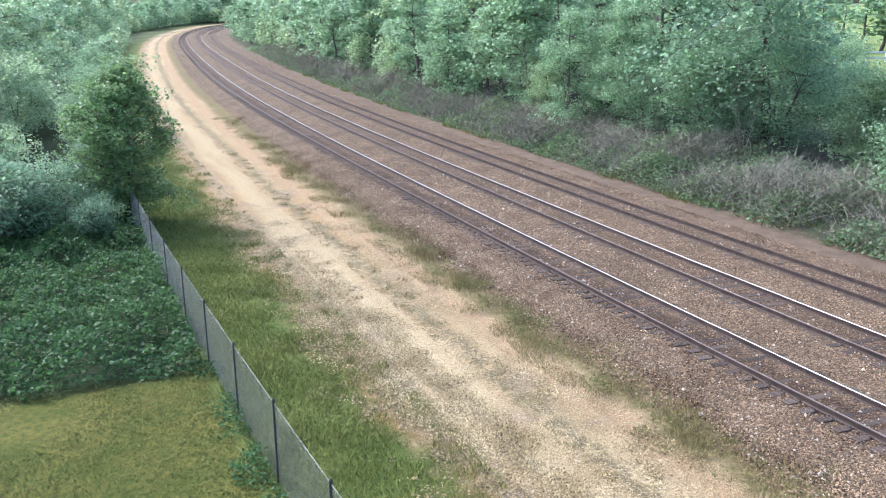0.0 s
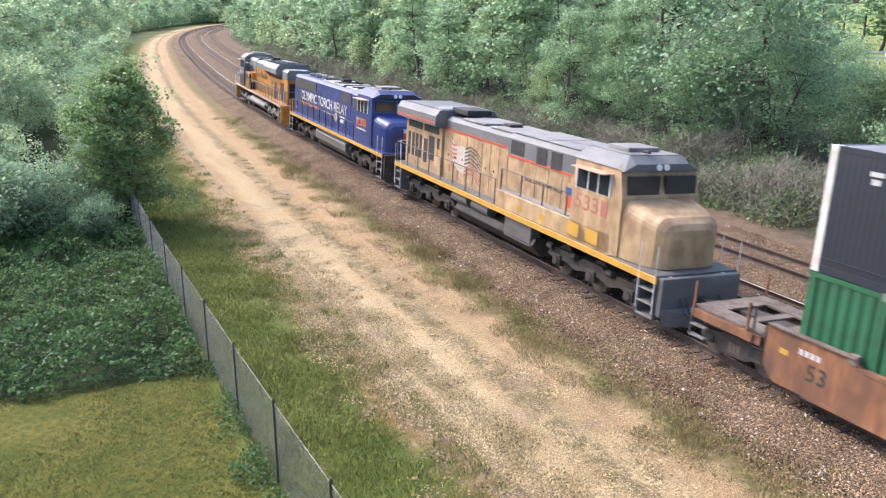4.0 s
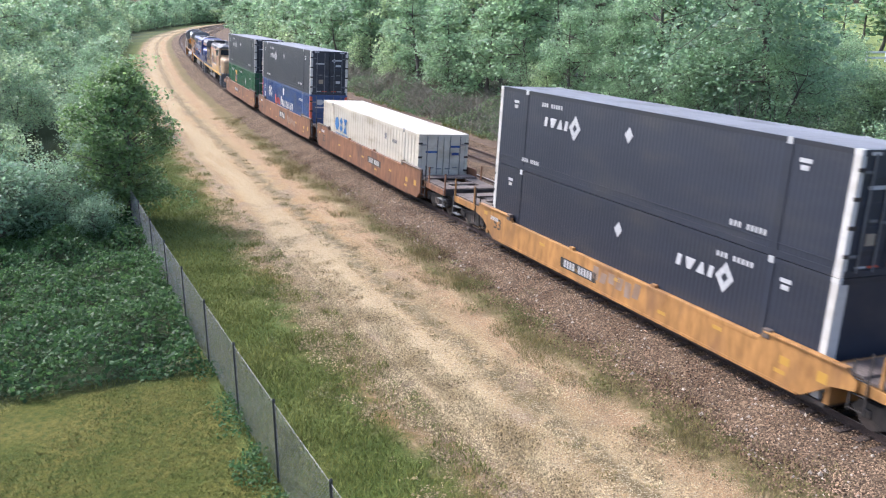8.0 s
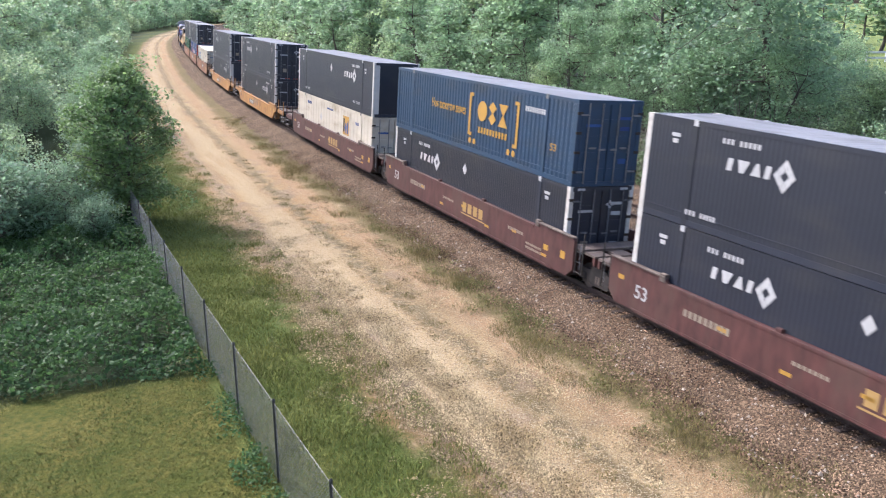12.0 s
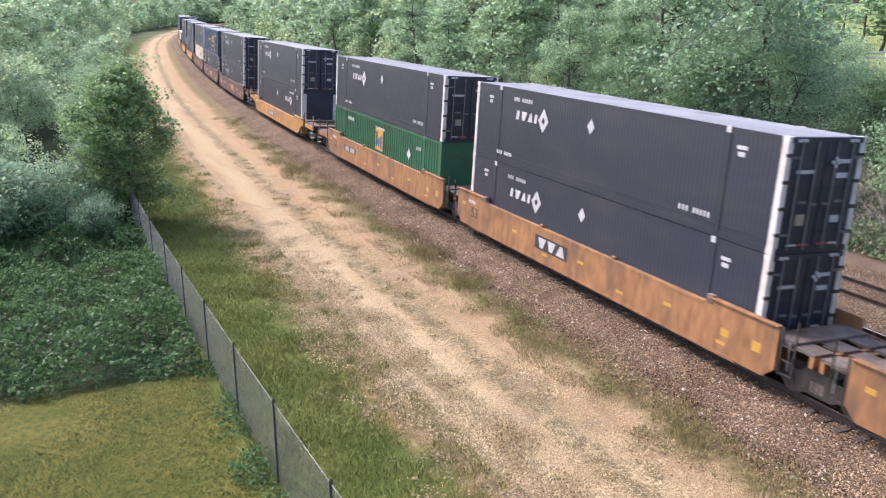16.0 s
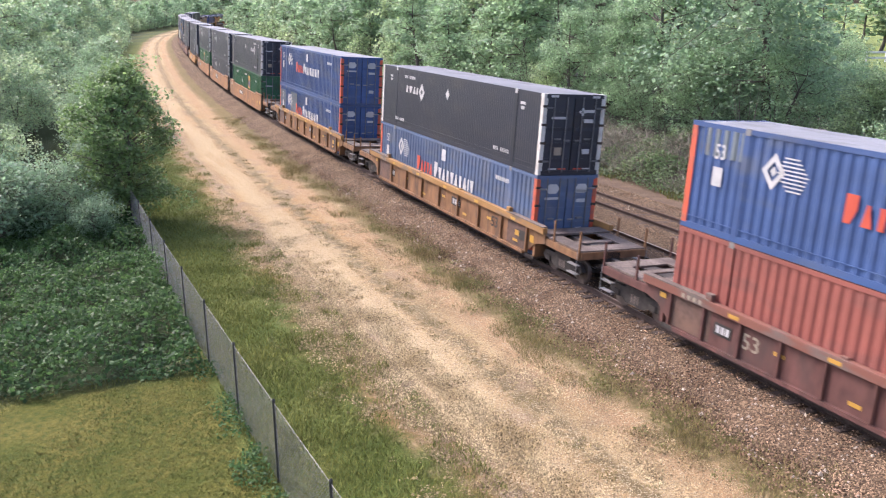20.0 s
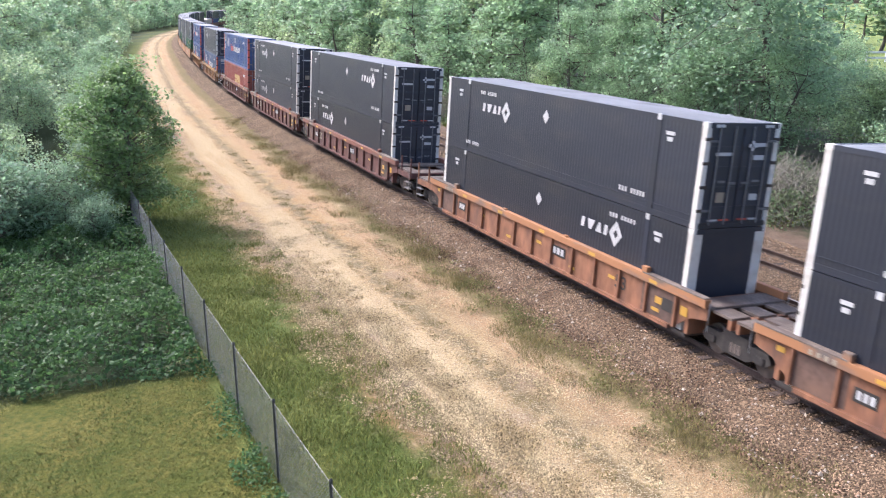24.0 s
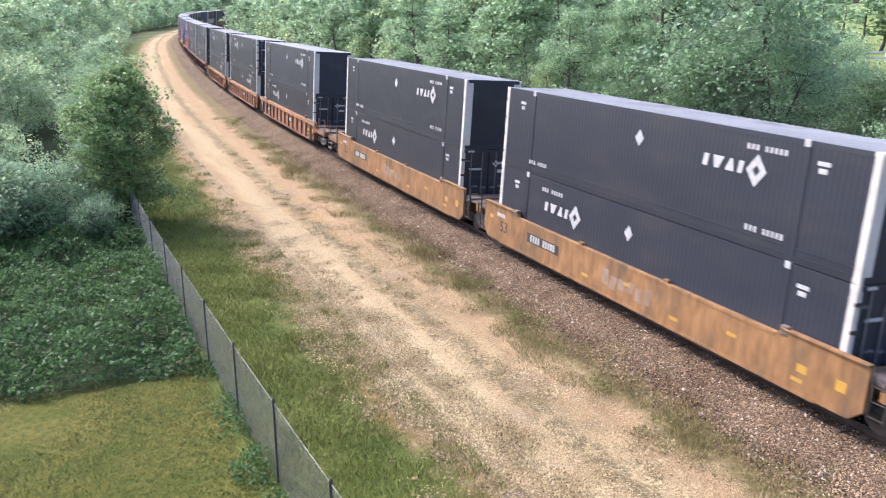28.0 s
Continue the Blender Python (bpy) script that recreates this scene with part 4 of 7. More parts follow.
CARS = {
    "umber": wagon_paint("brown_orange_wagon_paint", (0.176, 0.079, 0.036), 0.65, (0.086, 0.045, 0.030)),
    "tan": wagon_paint("tan_wagon_paint", (0.226, 0.110, 0.042), 0.65, (0.123, 0.066, 0.034), dscale=0.9),
    "yellow": wagon_paint("yellow_wagon_paint", (0.310, 0.155, 0.043), 0.6, (0.192, 0.098, 0.040), dscale=0.9),
    "maroon": wagon_paint("maroon_wagon_paint", (0.067, 0.024, 0.020), 0.65, (0.078, 0.041, 0.031)),
    "ochre": wagon_paint("weathered_yellow_wagon_paint", (0.176, 0.089, 0.037), 0.7, (0.074, 0.045, 0.030), dscale=1.4),
    "rust": wagon_paint("rust_red_wagon_paint", (0.090, 0.037, 0.029), 0.75, (0.061, 0.034, 0.028), dscale=1.2),
    "brown": wagon_paint("orange_brown_wagon_paint", (0.193, 0.086, 0.043), 0.75, (0.107, 0.053, 0.034), dscale=1.2),
    "orange": wagon_paint("orange_wagon_paint", (0.214, 0.110, 0.040), 0.7, (0.115, 0.069, 0.033), dscale=1.1),
}
M_chord = {"rust": paint("red_orange_chord", (0.152, 0.059, 0.039), 0.7, dscale=1.6), "brown": paint("orange_chord", (0.279, 0.127, 0.053), 0.7, dscale=1.6), "ochre": paint("yellow_chord", (0.254, 0.135, 0.041), 0.7, dscale=1.6)}

CL, CW_, CH = 16.15, 2.59, 2.896


# ---- flat markings on the side that faces the road (forward is to the left there) ----
def flat(polys, y, thick=0.004):
    """Flat plates from outlines of (x, z)."""
    bm = bmesh.new()
    for poly in polys:
        a = [bm.verts.new((x, y, z)) for x, z in poly]
        bm.faces.new(a)
        b = [bm.verts.new((x, y + thick, z)) for x, z in poly]
        bm.faces.new(b[::-1])
        for i in range(len(a)):
            j = (i + 1) % len(a)
            bm.faces.new((a[i], a[j], b[j], b[i]))
    return bm


def rect(x, z, w, h, lean=0.0):
    return [(x + w / 2 + lean, z - h / 2), (x - w / 2 + lean, z - h / 2), (x - w / 2 - lean, z + h / 2), (x + w / 2 - lean, z + h / 2)]


def diamond(x, z, w, h):
    return [(x + w, z), (x, z - h), (x - w, z), (x, z + h)]


def bars(x, z, n, w, h, gap=0.3):
    """A row of n plain bars, running from x away from the front."""
    return [rect(x - (i + 0.5) * w, z, w * (1 - gap), h) for i in range(n)]


def plain_sign(k, x, z, w, h, lean=0.0):
    """A plain solid figure, w wide and h high, its base at z, from x away from the front."""
    def p(u, v):
        return (x - u * w - lean * v, z + v * h)

    if k == 0:
        return [[p(0.1, 0), p(0.55, 0), p(0.9, 0.5), p(0.9, 1), p(0.1, 1)]]
    if k == 1:
        return [[p(0, 0), p(0.95, 0), p(0.6, 1), p(0.35, 1)]]
    if k == 2:
        return [[p(0.5 + 0.42 * math.cos(a), 0.5 + 0.5 * math.sin(a)) for a in np.arange(10) * math.pi / 5]]
    if k == 3:
        return [[p(0.05, 0), p(0.38, 0), p(0.38, 1), p(0.05, 1)], [p(0.52, 0), p(0.9, 0), p(0.8, 1), p(0.52, 1)]]
    if k == 4:
        return [[p(0.32, 0), p(0.68, 0), p(0.95, 1), p(0.05, 1)]]
    if k == 5:
        return [[p(0.0, 0), p(0.3, 0), p(0.3, 1), p(0.0, 1)], [p(0.36, 0), p(0.62, 0), p(0.62, 1), p(0.36, 1)], [p(0.68, 0), p(1, 0), p(1, 1), p(0.68, 1)]]
    return [[p(0.2, 0), p(0.75, 0), p(0.75, 1), p(0.2, 1)]]


def disc(x, z, r, n=16):
    return [(x + r * math.cos(2 * math.pi * i / n), z + r * math.sin(2 * math.pi * i / n)) for i in range(n)]


def lettering(txt, x, z, width, height, y, shear=0.0):
    """Built-in font, starting at x and running away from the front, base at z."""
    cu = bpy.data.curves.new("lettering", "FONT")
    cu.body, cu.size, cu.extrude, cu.resolution_u, cu.shear, cu.offset = txt, 1.0, 0.002, 3, shear, 0.012
    tmp = bpy.data.objects.new("lettering", cu)
    me = bpy.data.meshes.new_from_object(tmp)
    bpy.data.objects.remove(tmp)
    co = np.empty(len(me.vertices) * 3)
    me.vertices.foreach_get("co", co)
    co = co.reshape(-1, 3)
    lo, hi = co.min(0), co.max(0)
    out = np.empty_like(co)
    out[:, 0] = x - (co[:, 0] - lo[0]) / (hi[0] - lo[0]) * width
    out[:, 1] = y + co[:, 2]
    out[:, 2] = z + (co[:, 1] - lo[1]) / (hi[1] - lo[1]) * height
    me.vertices.foreach_set("co", out.ravel())
    me.materials.clear()
    return me


def text_part(txt, x, z, width, height, y, material, parent, shear=0.0):
    """A line of lettering, each letter a part of its own."""
    me = lettering(txt, x, z, width, height, y, shear)
    co = [v.co.copy() for v in me.vertices]
    up = list(range(len(co)))

    def root(a):
        while up[a] != a:
            up[a] = up[up[a]]
            a = up[a]
        return a

    for p in me.polygons:
        for k in p.vertices[1:]:
            up[root(k)] = root(p.vertices[0])
    bits = {}
    for p in me.polygons:
        bits.setdefault(root(p.vertices[0]), []).append(tuple(p.vertices))
    spans = []
    for fs in sorted(bits.values(), key=lambda fs: -max(co[k].x for f in fs for k in f)):
        a, b = min(co[k].x for f in fs for k in f), max(co[k].x for f in fs for k in f)
        if spans and min(b, spans[-1][1]) - max(a, spans[-1][0]) > 0.5 * min(b - a, spans[-1][1] - spans[-1][0]):
            spans[-1] = [min(a, spans[-1][0]), max(b, spans[-1][1]), spans[-1][2] + fs]
        else:
            spans.append([a, b, fs])
    for a, b, fs in spans:
        ids = sorted({k for f in fs for k in f})
        to = {k: n for n, k in enumerate(ids)}
        part("letter", mesh_from("letter", [co[k] for k in ids], [tuple(to[k] for k in f) for f in fs], material), None, parent)


# ---- containers ----
def corrugated(x0, x1, y, z0, z1, pitch, depth, sgn):
    """One side wall of pressed sheet, with real folds."""
    bm = bmesh.new()
    n = max(2, int(round((x1 - x0) / pitch)))
    st = (x1 - x0) / n
    pr = []
    for i in range(n):
        a = x0 + i * st
        pr += [(a, 0), (a + st * 0.34, 0), (a + st * 0.5, -depth), (a + st * 0.84, -depth)]
    pr.append((x1, 0))
    lo = [bm.verts.new((x, y + sgn * d, z0)) for x, d in pr]
    hi = [bm.verts.new((x, y + sgn * d, z1)) for x, d in pr]
    for i in range(len(pr) - 1):
        bm.faces.new((lo[i], lo[i + 1], hi[i + 1], hi[i]))
    return bm


def big_signs(mark, x, z, w, h, m_):
    """Three large plain figures: a round, two stacked lozenges and an hourglass."""
    mark([disc(x - w * 0.45, z + h / 2, h * 0.47)], m_, "round")
    for q in (0.25, 0.75):
        mark([diamond(x - w * 1.4, z + h * q, w * 0.36, h * 0.27)], m_, "lozenge")
    mark([[(x - w * 1.95, z), (x - w * 2.75, z), (x - w * 2.38, z + h * 0.5), (x - w * 2.32, z + h * 0.5)]], m_, "wedge")
    mark([[(x - w * 1.95, z + h), (x - w * 2.32, z + h * 0.51), (x - w * 2.38, z + h * 0.51), (x - w * 2.75, z + h)]], m_, "wedge")


def make_container(kind):
    spec = {
        "U": (M_navy, M_white, 0.16, 0.0045, "dark navy steel container with white corner posts and white markings"),
        "EG": (M_green, M_green, 0.30, 0.035, "green ribbed steel container with a yellow square emblem"),
        "EW": (M_cream, M_cream, 0.62, 0.03, "white ribbed container with a yellow and blue square emblem"),
        "PB": (M_blue, M_orange, 0.32, 0.035, "blue ribbed steel container with orange-red end posts"),
        "PF": (M_bluefade, M_orange, 0.32, 0.035, "faded grey-blue ribbed steel container with orange-red end posts"),
        "CW": (M_cream, M_cream, 0.42, 0.035, "cream ribbed steel container with rust-stained roof, riding alone"),
        "CN": (M_teal, M_teal, 0.28, 0.025, "slate-blue ribbed container with a large yellow emblem"),
        "RD": (M_red, M_red, 0.30, 0.035, "faded red ribbed steel container with a yellow emblem"),
    }
    key = "U" if kind[0] == "U" else kind[:2]
    body, post, pitch, depth, label = spec[key]
    c = thing("shipping_container", label, "container", "containers on the train")
    hl, hw = CL / 2, CW_ / 2
    part("core", boxes((-hl + 0.12, hl - 0.12, -hw + 0.06, hw - 0.06, 0.05, CH - 0.06)), body, c)
    part("side_wall", corrugated(-hl + 0.2, hl - 0.2, hw - 0.012, 0.15, CH - 0.12, pitch, depth, 1), body, c)
    part("side_wall", corrugated(-hl + 0.2, hl - 0.2, -hw + 0.012, 0.15, CH - 0.12, pitch, depth, -1), body, c)
    for sy in (1, -1):
        part("top_rail", boxes((-hl + 0.18, hl - 0.18, sy * (hw - 0.06), sy * hw, CH - 0.13, CH - 0.01)), body, c)
        part("bottom_rail", boxes((-hl + 0.18, hl - 0.18, sy * (hw - 0.06), sy * hw, 0.0, 0.17)), body, c)
        for sx in (1, -1):
            wide = 0.34 if key == "U" and (sx > 0) != kind.endswith("b") else 0.16
            part("corner_post", boxes((sx * (hl - 0.2), sx * hl, sy * (hw - wide), sy * (hw + 0.004), 0.13, CH - 0.12), bevel=0.012), post, c, "white corner post" if key == "U" else "")
            for z0, z1 in ((0.0, 0.13), (CH - 0.12, CH)):
                part("corner_casting", boxes((sx * (hl - 0.21), sx * (hl + 0.003), sy * (hw - 0.17), sy * (hw + 0.006), z0, z1)), body if key != "U" else post, c)
            part("lifting_post", boxes((sx * 6.0, sx * 6.2, sy * (hw - 0.06), sy * (hw + 0.004), 0.02, CH - 0.01)), body, c)
            part("lifting_fitting", boxes((sx * 6.0, sx * 6.17, sy * (hw - 0.04), sy * (hw + 0.012), CH - 0.16, CH + 0.012)), M_mark if key == "U" else M_galv, c)
        if sy > 0:
            z = 0.33
            part("sill_fold", boxes((-hl + 0.21, hl - 0.21, *sorted((sy * (hw - 0.02), sy * (hw + 0.003))), z, z + 0.022)), body, c)
    # roof of shallow pressed panels
    bm = bmesh.new()
    n = 52
    xs = np.linspace(-hl + 0.15, hl - 0.15, n * 2 + 1)
    up = [CH - 0.012 + (0.014 if i % 2 else 0) for i in range(len(xs))]
    a = [bm.verts.new((x, -hw + 0.05, z)) for x, z in zip(xs, up)]
    b = [bm.verts.new((x, hw - 0.05, z)) for x, z in zip(xs, up)]
    for i in range(len(xs) - 1):
        bm.faces.new((a[i], b[i], b[i + 1], a[i + 1]))
    part("roof", bm, M_cream if key in ("CW", "EW") else M_roof, c, "ribbed roof sheet, sun-bleached")
    # rear end: doors with rods, or a plain end
    ends = [(-1, not kind.endswith("b")), (1, kind.endswith("b"))]
    for sx, doors in ends:
        xe = sx * (hl - 0.045)
        if doors:
            for sy in (1, -1):
                d = part("door", boxes((xe - 0.04, xe + 0.04, sy * 0.02, sy * (hw - 0.17), 0.16, CH - 0.14), bevel=0.01), body, c)
                for z in (0.55, 1.1, 1.65, 2.2):
                    part("panel_rib", boxes((xe + sx * 0.03, xe + sx * 0.055, sy * 0.06, sy * (hw - 0.22), z - 0.06, z + 0.06)), body, d)
                for yy in (0.33, 0.86):
                    part("locking_rod", tube(bmesh.new(), (xe + sx * 0.075, sy * yy, 0.1), (xe + sx * 0.075, sy * yy, CH - 0.1), 0.024, 6), M_rod if key in ("U", "EG", "PB", "PF") else M_galv, d)
                for z in (0.5, 1.15, 1.8, 2.45):
                    part("hinge", boxes((xe - 0.02, xe + sx * 0.07, sy * (hw - 0.2), sy * (hw + 0.012), z - 0.045, z + 0.045)), M_dark, d)
                if key == "U":
                    part("corner_plate", boxes((xe + sx * 0.06, xe + sx * 0.068, *sorted((sy * 0.72, sy * 1.02)), CH - 0.13, CH - 0.05)), M_mark, d)
                    for q in range(2):
                        part("reflective_strip", boxes((xe + sx * 0.058, xe + sx * 0.064, *sorted((sy * (0.15 + 0.4 * q), sy * (0.5 + 0.4 * q))), 0.20, 0.25)), M_mark if q % 2 else M_redmark, d)
                    if sy > 0:
                        part("placard", boxes((xe + sx * 0.058, xe + sx * 0.064, 0.42, 0.72, 0.72, 1.0)), M_peachplate, d)
                    else:
                        for dy, dz in ((0, 0.09), (0.1, 0), (0, -0.09), (-0.1, 0)):
                            part("emblem_piece", boxes((xe + sx * 0.1, xe + sx * 0.104, -0.32 + dy - 0.05, -0.32 + dy + 0.05, 2.28 + dz - 0.045, 2.28 + dz + 0.045)), M_mark, d)
                for yy, z in ((0.24, 1.25), (0.62, 1.3), (1.05, 0.5), (1.05, 2.4)):
                    part("handle" if z < 2 and z > 1 else "hinge", boxes((xe + sx * 0.06, xe + sx * 0.095, sy * yy - 0.13, sy * yy + 0.13, z - 0.03, z + 0.03)), M_rod if key == "U" else M_galv, d)
                tag = [(2.3, 0.5, 0.1), (1.95, 0.38, 0.13), (0.85, 0.3, 0.18)] if sy < 0 else [(2.05, 0.62, 0.09)]
                if key in ("PB", "PF"):
                    part("door_emblem", loft([[(xe + sx * q, sy * 0.62 + 0.3 * math.cos(a), 2.4 + 0.2 * math.sin(a)) for a in np.arange(6) * math.pi / 3] for q in (0.058, 0.064)]), M_mark, d)
                for z, w, h in tag:
                    part("door_marking", boxes((xe + sx * 0.058, xe + sx * 0.064, sy * 0.62 - w / 2, sy * 0.62 + w / 2, z - h / 2, z + h / 2)), M_mark if key in ("U", "PB", "PF", "EG") else M_inkblue, d)
        else:
            part("end_wall", boxes((xe - 0.03, xe + 0.02, -hw + 0.15, hw - 0.15, 0.1, CH - 0.1)), body, c)
            if key == "EG":
                part("end_emblem", boxes((xe + sx * 0.02, xe + sx * 0.027, -0.05, 0.5, 2.0, 2.4)), M_faintgold, c)
            part("end_marking", boxes((xe + sx * 0.02, xe + sx * 0.026, -0.35, 0.35, 1.9, 2.05)), M_faintwhite, c)
            for i in range(7):
                part("end_number_bar", boxes((xe + sx * 0.02, xe + sx * 0.026, *sorted((-sx * 0.72, -sx * 0.62)), 2.5 - 0.14 * i, 2.59 - 0.14 * i)), M_faintwhite, c)
        part("end_header", boxes((xe - 0.06, xe + 0.06, -hw + 0.1, hw - 0.1, CH - 0.15, CH - 0.01)), body, c)
        part("end_sill", boxes((xe - 0.06, xe + 0.06, -hw + 0.1, hw - 0.1, 0.0, 0.16)), body, c)
    # markings, x measured back from the front
    y = hw + 0.002
    F = lambda d: hl - d

    def mark(polys, m_, name="marking"):
        ob = part(name, flat(polys, y), m_, c)
        if len(polys) > 1:
            ob["kind"] = "stuff"

    if key == "U":
        rear = kind[1] == "R"
        x0 = F(10.75) if rear else F(3.2)
        z0 = 1.95
        for q, (k_, u_, w_) in enumerate(((7, 0.0, 0.36), (4, 0.38, 0.48), (1, 0.90, 0.38), (7, 1.28, 0.34))):
            mark(plain_sign(k_, x0 - u_, z0 - 0.17, w_ * 0.92, 0.32, 0.05), M_mark, "wordmark_sign")
        ex = x0 - 1.98
        ring = []
        for dx, dz in ((0, 0.44), (0.22, 0.22), (0.44, 0), (0.22, -0.22), (0, -0.44), (-0.22, -0.22), (-0.44, 0), (-0.22, 0.22)):
            ring.append(diamond(ex + dx * 0.52, z0 - 0.02 + dz * 0.64, 0.112, 0.132))
        mark(ring, M_mark, "emblem")
        mark([diamond(0, 2.1, 0.2, 0.25)], M_mark, "diamond")
        mark(bars(F(10.3 if rear else 3.0) - (2.0 if rear else 0), 2.50, 3, 0.15, 0.14, 0.4) + bars(F(10.3 if rear else 3.0) - (2.6 if rear else 0.6), 2.50, 5, 0.15, 0.14, 0.4), M_mark)
        mark(bars(F(1.95), 0.40, 3, 0.15, 0.14, 0.4) + bars(F(2.55), 0.40, 5, 0.12, 0.14, 0.4), M_mark)
        mark(bars(F(12.6), 0.50, 3, 0.15, 0.15, 0.4) + bars(F(13.2), 0.50, 5, 0.14, 0.15, 0.4), M_mark)
        mark([rect(F(1.25), 2.42, 0.34, 0.1), rect(F(1.25), 2.25, 0.22, 0.12), rect(F(14.7), 2.42, 0.36, 0.1), rect(F(14.7), 2.25, 0.24, 0.12)], M_mark)
    elif key == "EG" or key == "EW":
        u = {"EG": 5.2, "EGmb": 8.0, "EW": 11.4}.get(kind, 9.9)
        mark([rect(F(u), 1.85, 1.15, 1.1)], M_gold, "emblem")
        y += 0.005
        k = M_ink if key == "EG" else M_inkblue
        mark([rect(F(u) + 0.36, 1.85, 0.26, 0.8)], M_ink, "emblem_mark")
        mark([diamond(F(u) + 0.02, 1.72, 0.19, 0.34)], M_inkblue, "emblem_mark")
        mark([[(F(u) - 0.2, 1.4), (F(u) - 0.46, 1.4), (F(u) - 0.46, 2.2), (F(u) - 0.2, 2.0)]], M_inkblue, "emblem_mark")
        y -= 0.005
        mark([diamond(F(11.0 if u < 6 else 12.3 if u < 9 else 6.0), 1.75, 0.24, 0.3)], M_mark, "diamond")
        mark(bars(F(2.6), 2.4, 8, 0.14, 0.18) + bars(F(7.4), 2.45, 10, 0.14, 0.12) + bars(F(13.2), 2.2, 4, 0.16, 0.16), M_mark if key == "EG" else M_inkblue)
        text_part("53", F(14.7), 0.95, 0.42, 0.3, y, M_mark if key == "EG" else M_inkblue, c)
    elif key in ("PB", "PF"):
        z0 = 1.5
        wd = [0.5, 0.36, 0.36, 0.33, 0.36]
        x = F(5.0)
        for i, w in enumerate(wd):
            mark(plain_sign((0, 1, 7, 4, 1)[i], x - w * 0.08, z0 - 0.26, w * 0.8, 0.66 if i == 0 else 0.5), M_redmark, "wordmark_sign")
            x -= w
        x -= 0.12
        for i in range(10):
            w = 0.5 if i == 0 else 0.24 if i == 8 else 0.43
            mark(plain_sign((0, 4, 1, 7, 4, 1, 7, 1, 7, 4)[i], x - w * 0.06, z0 - 0.26, w * 0.86, 0.68 if i == 0 else 0.5), M_mark, "wordmark_sign")
            x -= w
        for i in range(4):
            a_, b_ = ((-0.36, 0.0), (0.0, 0.46), (0.36, 0.0), (0.0, -0.46))[i], ((0.0, 0.46), (0.36, 0.0), (0.0, -0.46), (-0.36, 0.0))[i]
            mark([[(F(2.95) - u_ * k_, 2.0 + v_ * k_) for (u_, v_), k_ in ((a_, 1), (b_, 1), (b_, 0.55), (a_, 0.55))]], M_mark, "emblem_edge")
        mark([diamond(F(2.95), 2.0, 0.1, 0.13)], M_mark, "emblem_centre")
        for i in range(9):
            r_ = abs(i - 4) / 4
            mark([rect(F(3.62 - 0.02 * i), 1.62 + 0.095 * i, 0.95 - 0.5 * r_, 0.038)], M_mark, "emblem_stripe")
        if kind.endswith("p"):
            y += 0.003
            for u0, u1, z1_ in ((0.3, 1.9, 2.55), (3.5, 5.4, 2.6)):
                part("repair_panel", corrugated(F(u1), F(u0), hw + 0.001, 0.4, z1_, 0.32, 0.03, 1), M_patch, c, "grey-green patched wall sheet")
        if kind.endswith("q"):
            part("repair_panel", corrugated(F(1.9), F(0.4), hw + 0.001, 2.05, 2.78, 0.32, 0.03, 1), M_patch, c, "grey-green patched wall sheet")
        mark([rect(F(8.05), 2.35, 0.42, 0.5)], M_mark)
        mark(bars(F(13.0), 2.3, 7, 0.16, 0.16), M_mark)
        text_part("53", F(0.95), 2.0, 0.36, 0.4, y, M_mark, c)
        mark([rect(F(1.12), 1.55, 0.34, 0.5)], M_mark)
    elif key == "CW":
        z0 = 1.75
        big_signs(mark, F(2.6), z0 - 0.4, 0.86, 0.84, M_skyblue)
        mark(bars(F(2.7), z0 - 0.62, 10, 0.26, 0.22, 0.4), M_skyblue, "wordmark")
        mark(bars(F(12.6), 2.1, 5, 0.14, 0.18) + [rect(F(11.6), 2.2, 0.3, 0.3)], M_galv)
    elif key == "CN":
        z0 = 1.55
        for sx, xx in ((1, 8.2), (-1, 12.2)):
            mark([rect(F(xx), z0, 0.16, 1.7), rect(F(xx) - sx * 0.16, z0 + 0.80, 0.2, 0.14), rect(F(xx) - sx * 0.16, z0 - 0.8, 0.2, 0.14)], M_gold, "bracket")
            mark([disc(F(xx) - sx * 0.15, z0 - 1.08, 0.12), disc(F(xx) - sx * 0.55, z0 - 1.08, 0.12)], M_gold, "dot")
        z1 = z0 + 0.2
        big_signs(mark, F(8.9), z1 - 0.42, 0.92, 0.86, M_gold)
        mark(bars(F(9.0), z0 - 0.55, 10, 0.25, 0.24, 0.4), M_gold, "wordmark")
        text_part("How tomorrow moves", F(4.3), 1.45, 3.5, 0.42, y, M_gold, c)
        mark(bars(F(12.7), 2.25, 9, 0.16, 0.18), M_mark)
        text_part("53", F(14.6), 1.0, 0.4, 0.26, y, M_gold, c)
    else:
        for i in range(6):
            a, b = F(8.0 + 0.52 * i), F(8.47 + 0.52 * i)
            h0, h1 = 1.62 - 0.05 * (i - 1) ** 2 * 0.5, 1.62 - 0.05 * i ** 2 * 0.5
            mark([[(a, h0), (b, h1), (b, 1.98), (a, 1.98)]], M_faintgold, "emblem")
            mark([[(a, 0.75), (b, 0.75), (b, h1 - 0.1), (a, h0 - 0.1)]], M_faintgold, "emblem")
        mark(bars(F(13.2), 2.2, 8, 0.16, 0.18) + [rect(F(4.6), 0.9, 0.7, 0.12)], M_mark)
    return c


PROTO = {}


def container(kind, o, lift):
    if kind not in PROTO:
        PROTO[kind] = make_container(kind)
        c = PROTO[kind]
    else:
        c = copy_thing(PROTO[kind], Matrix())
    MOVING.append((c, o, 7.2, lift))
    return c


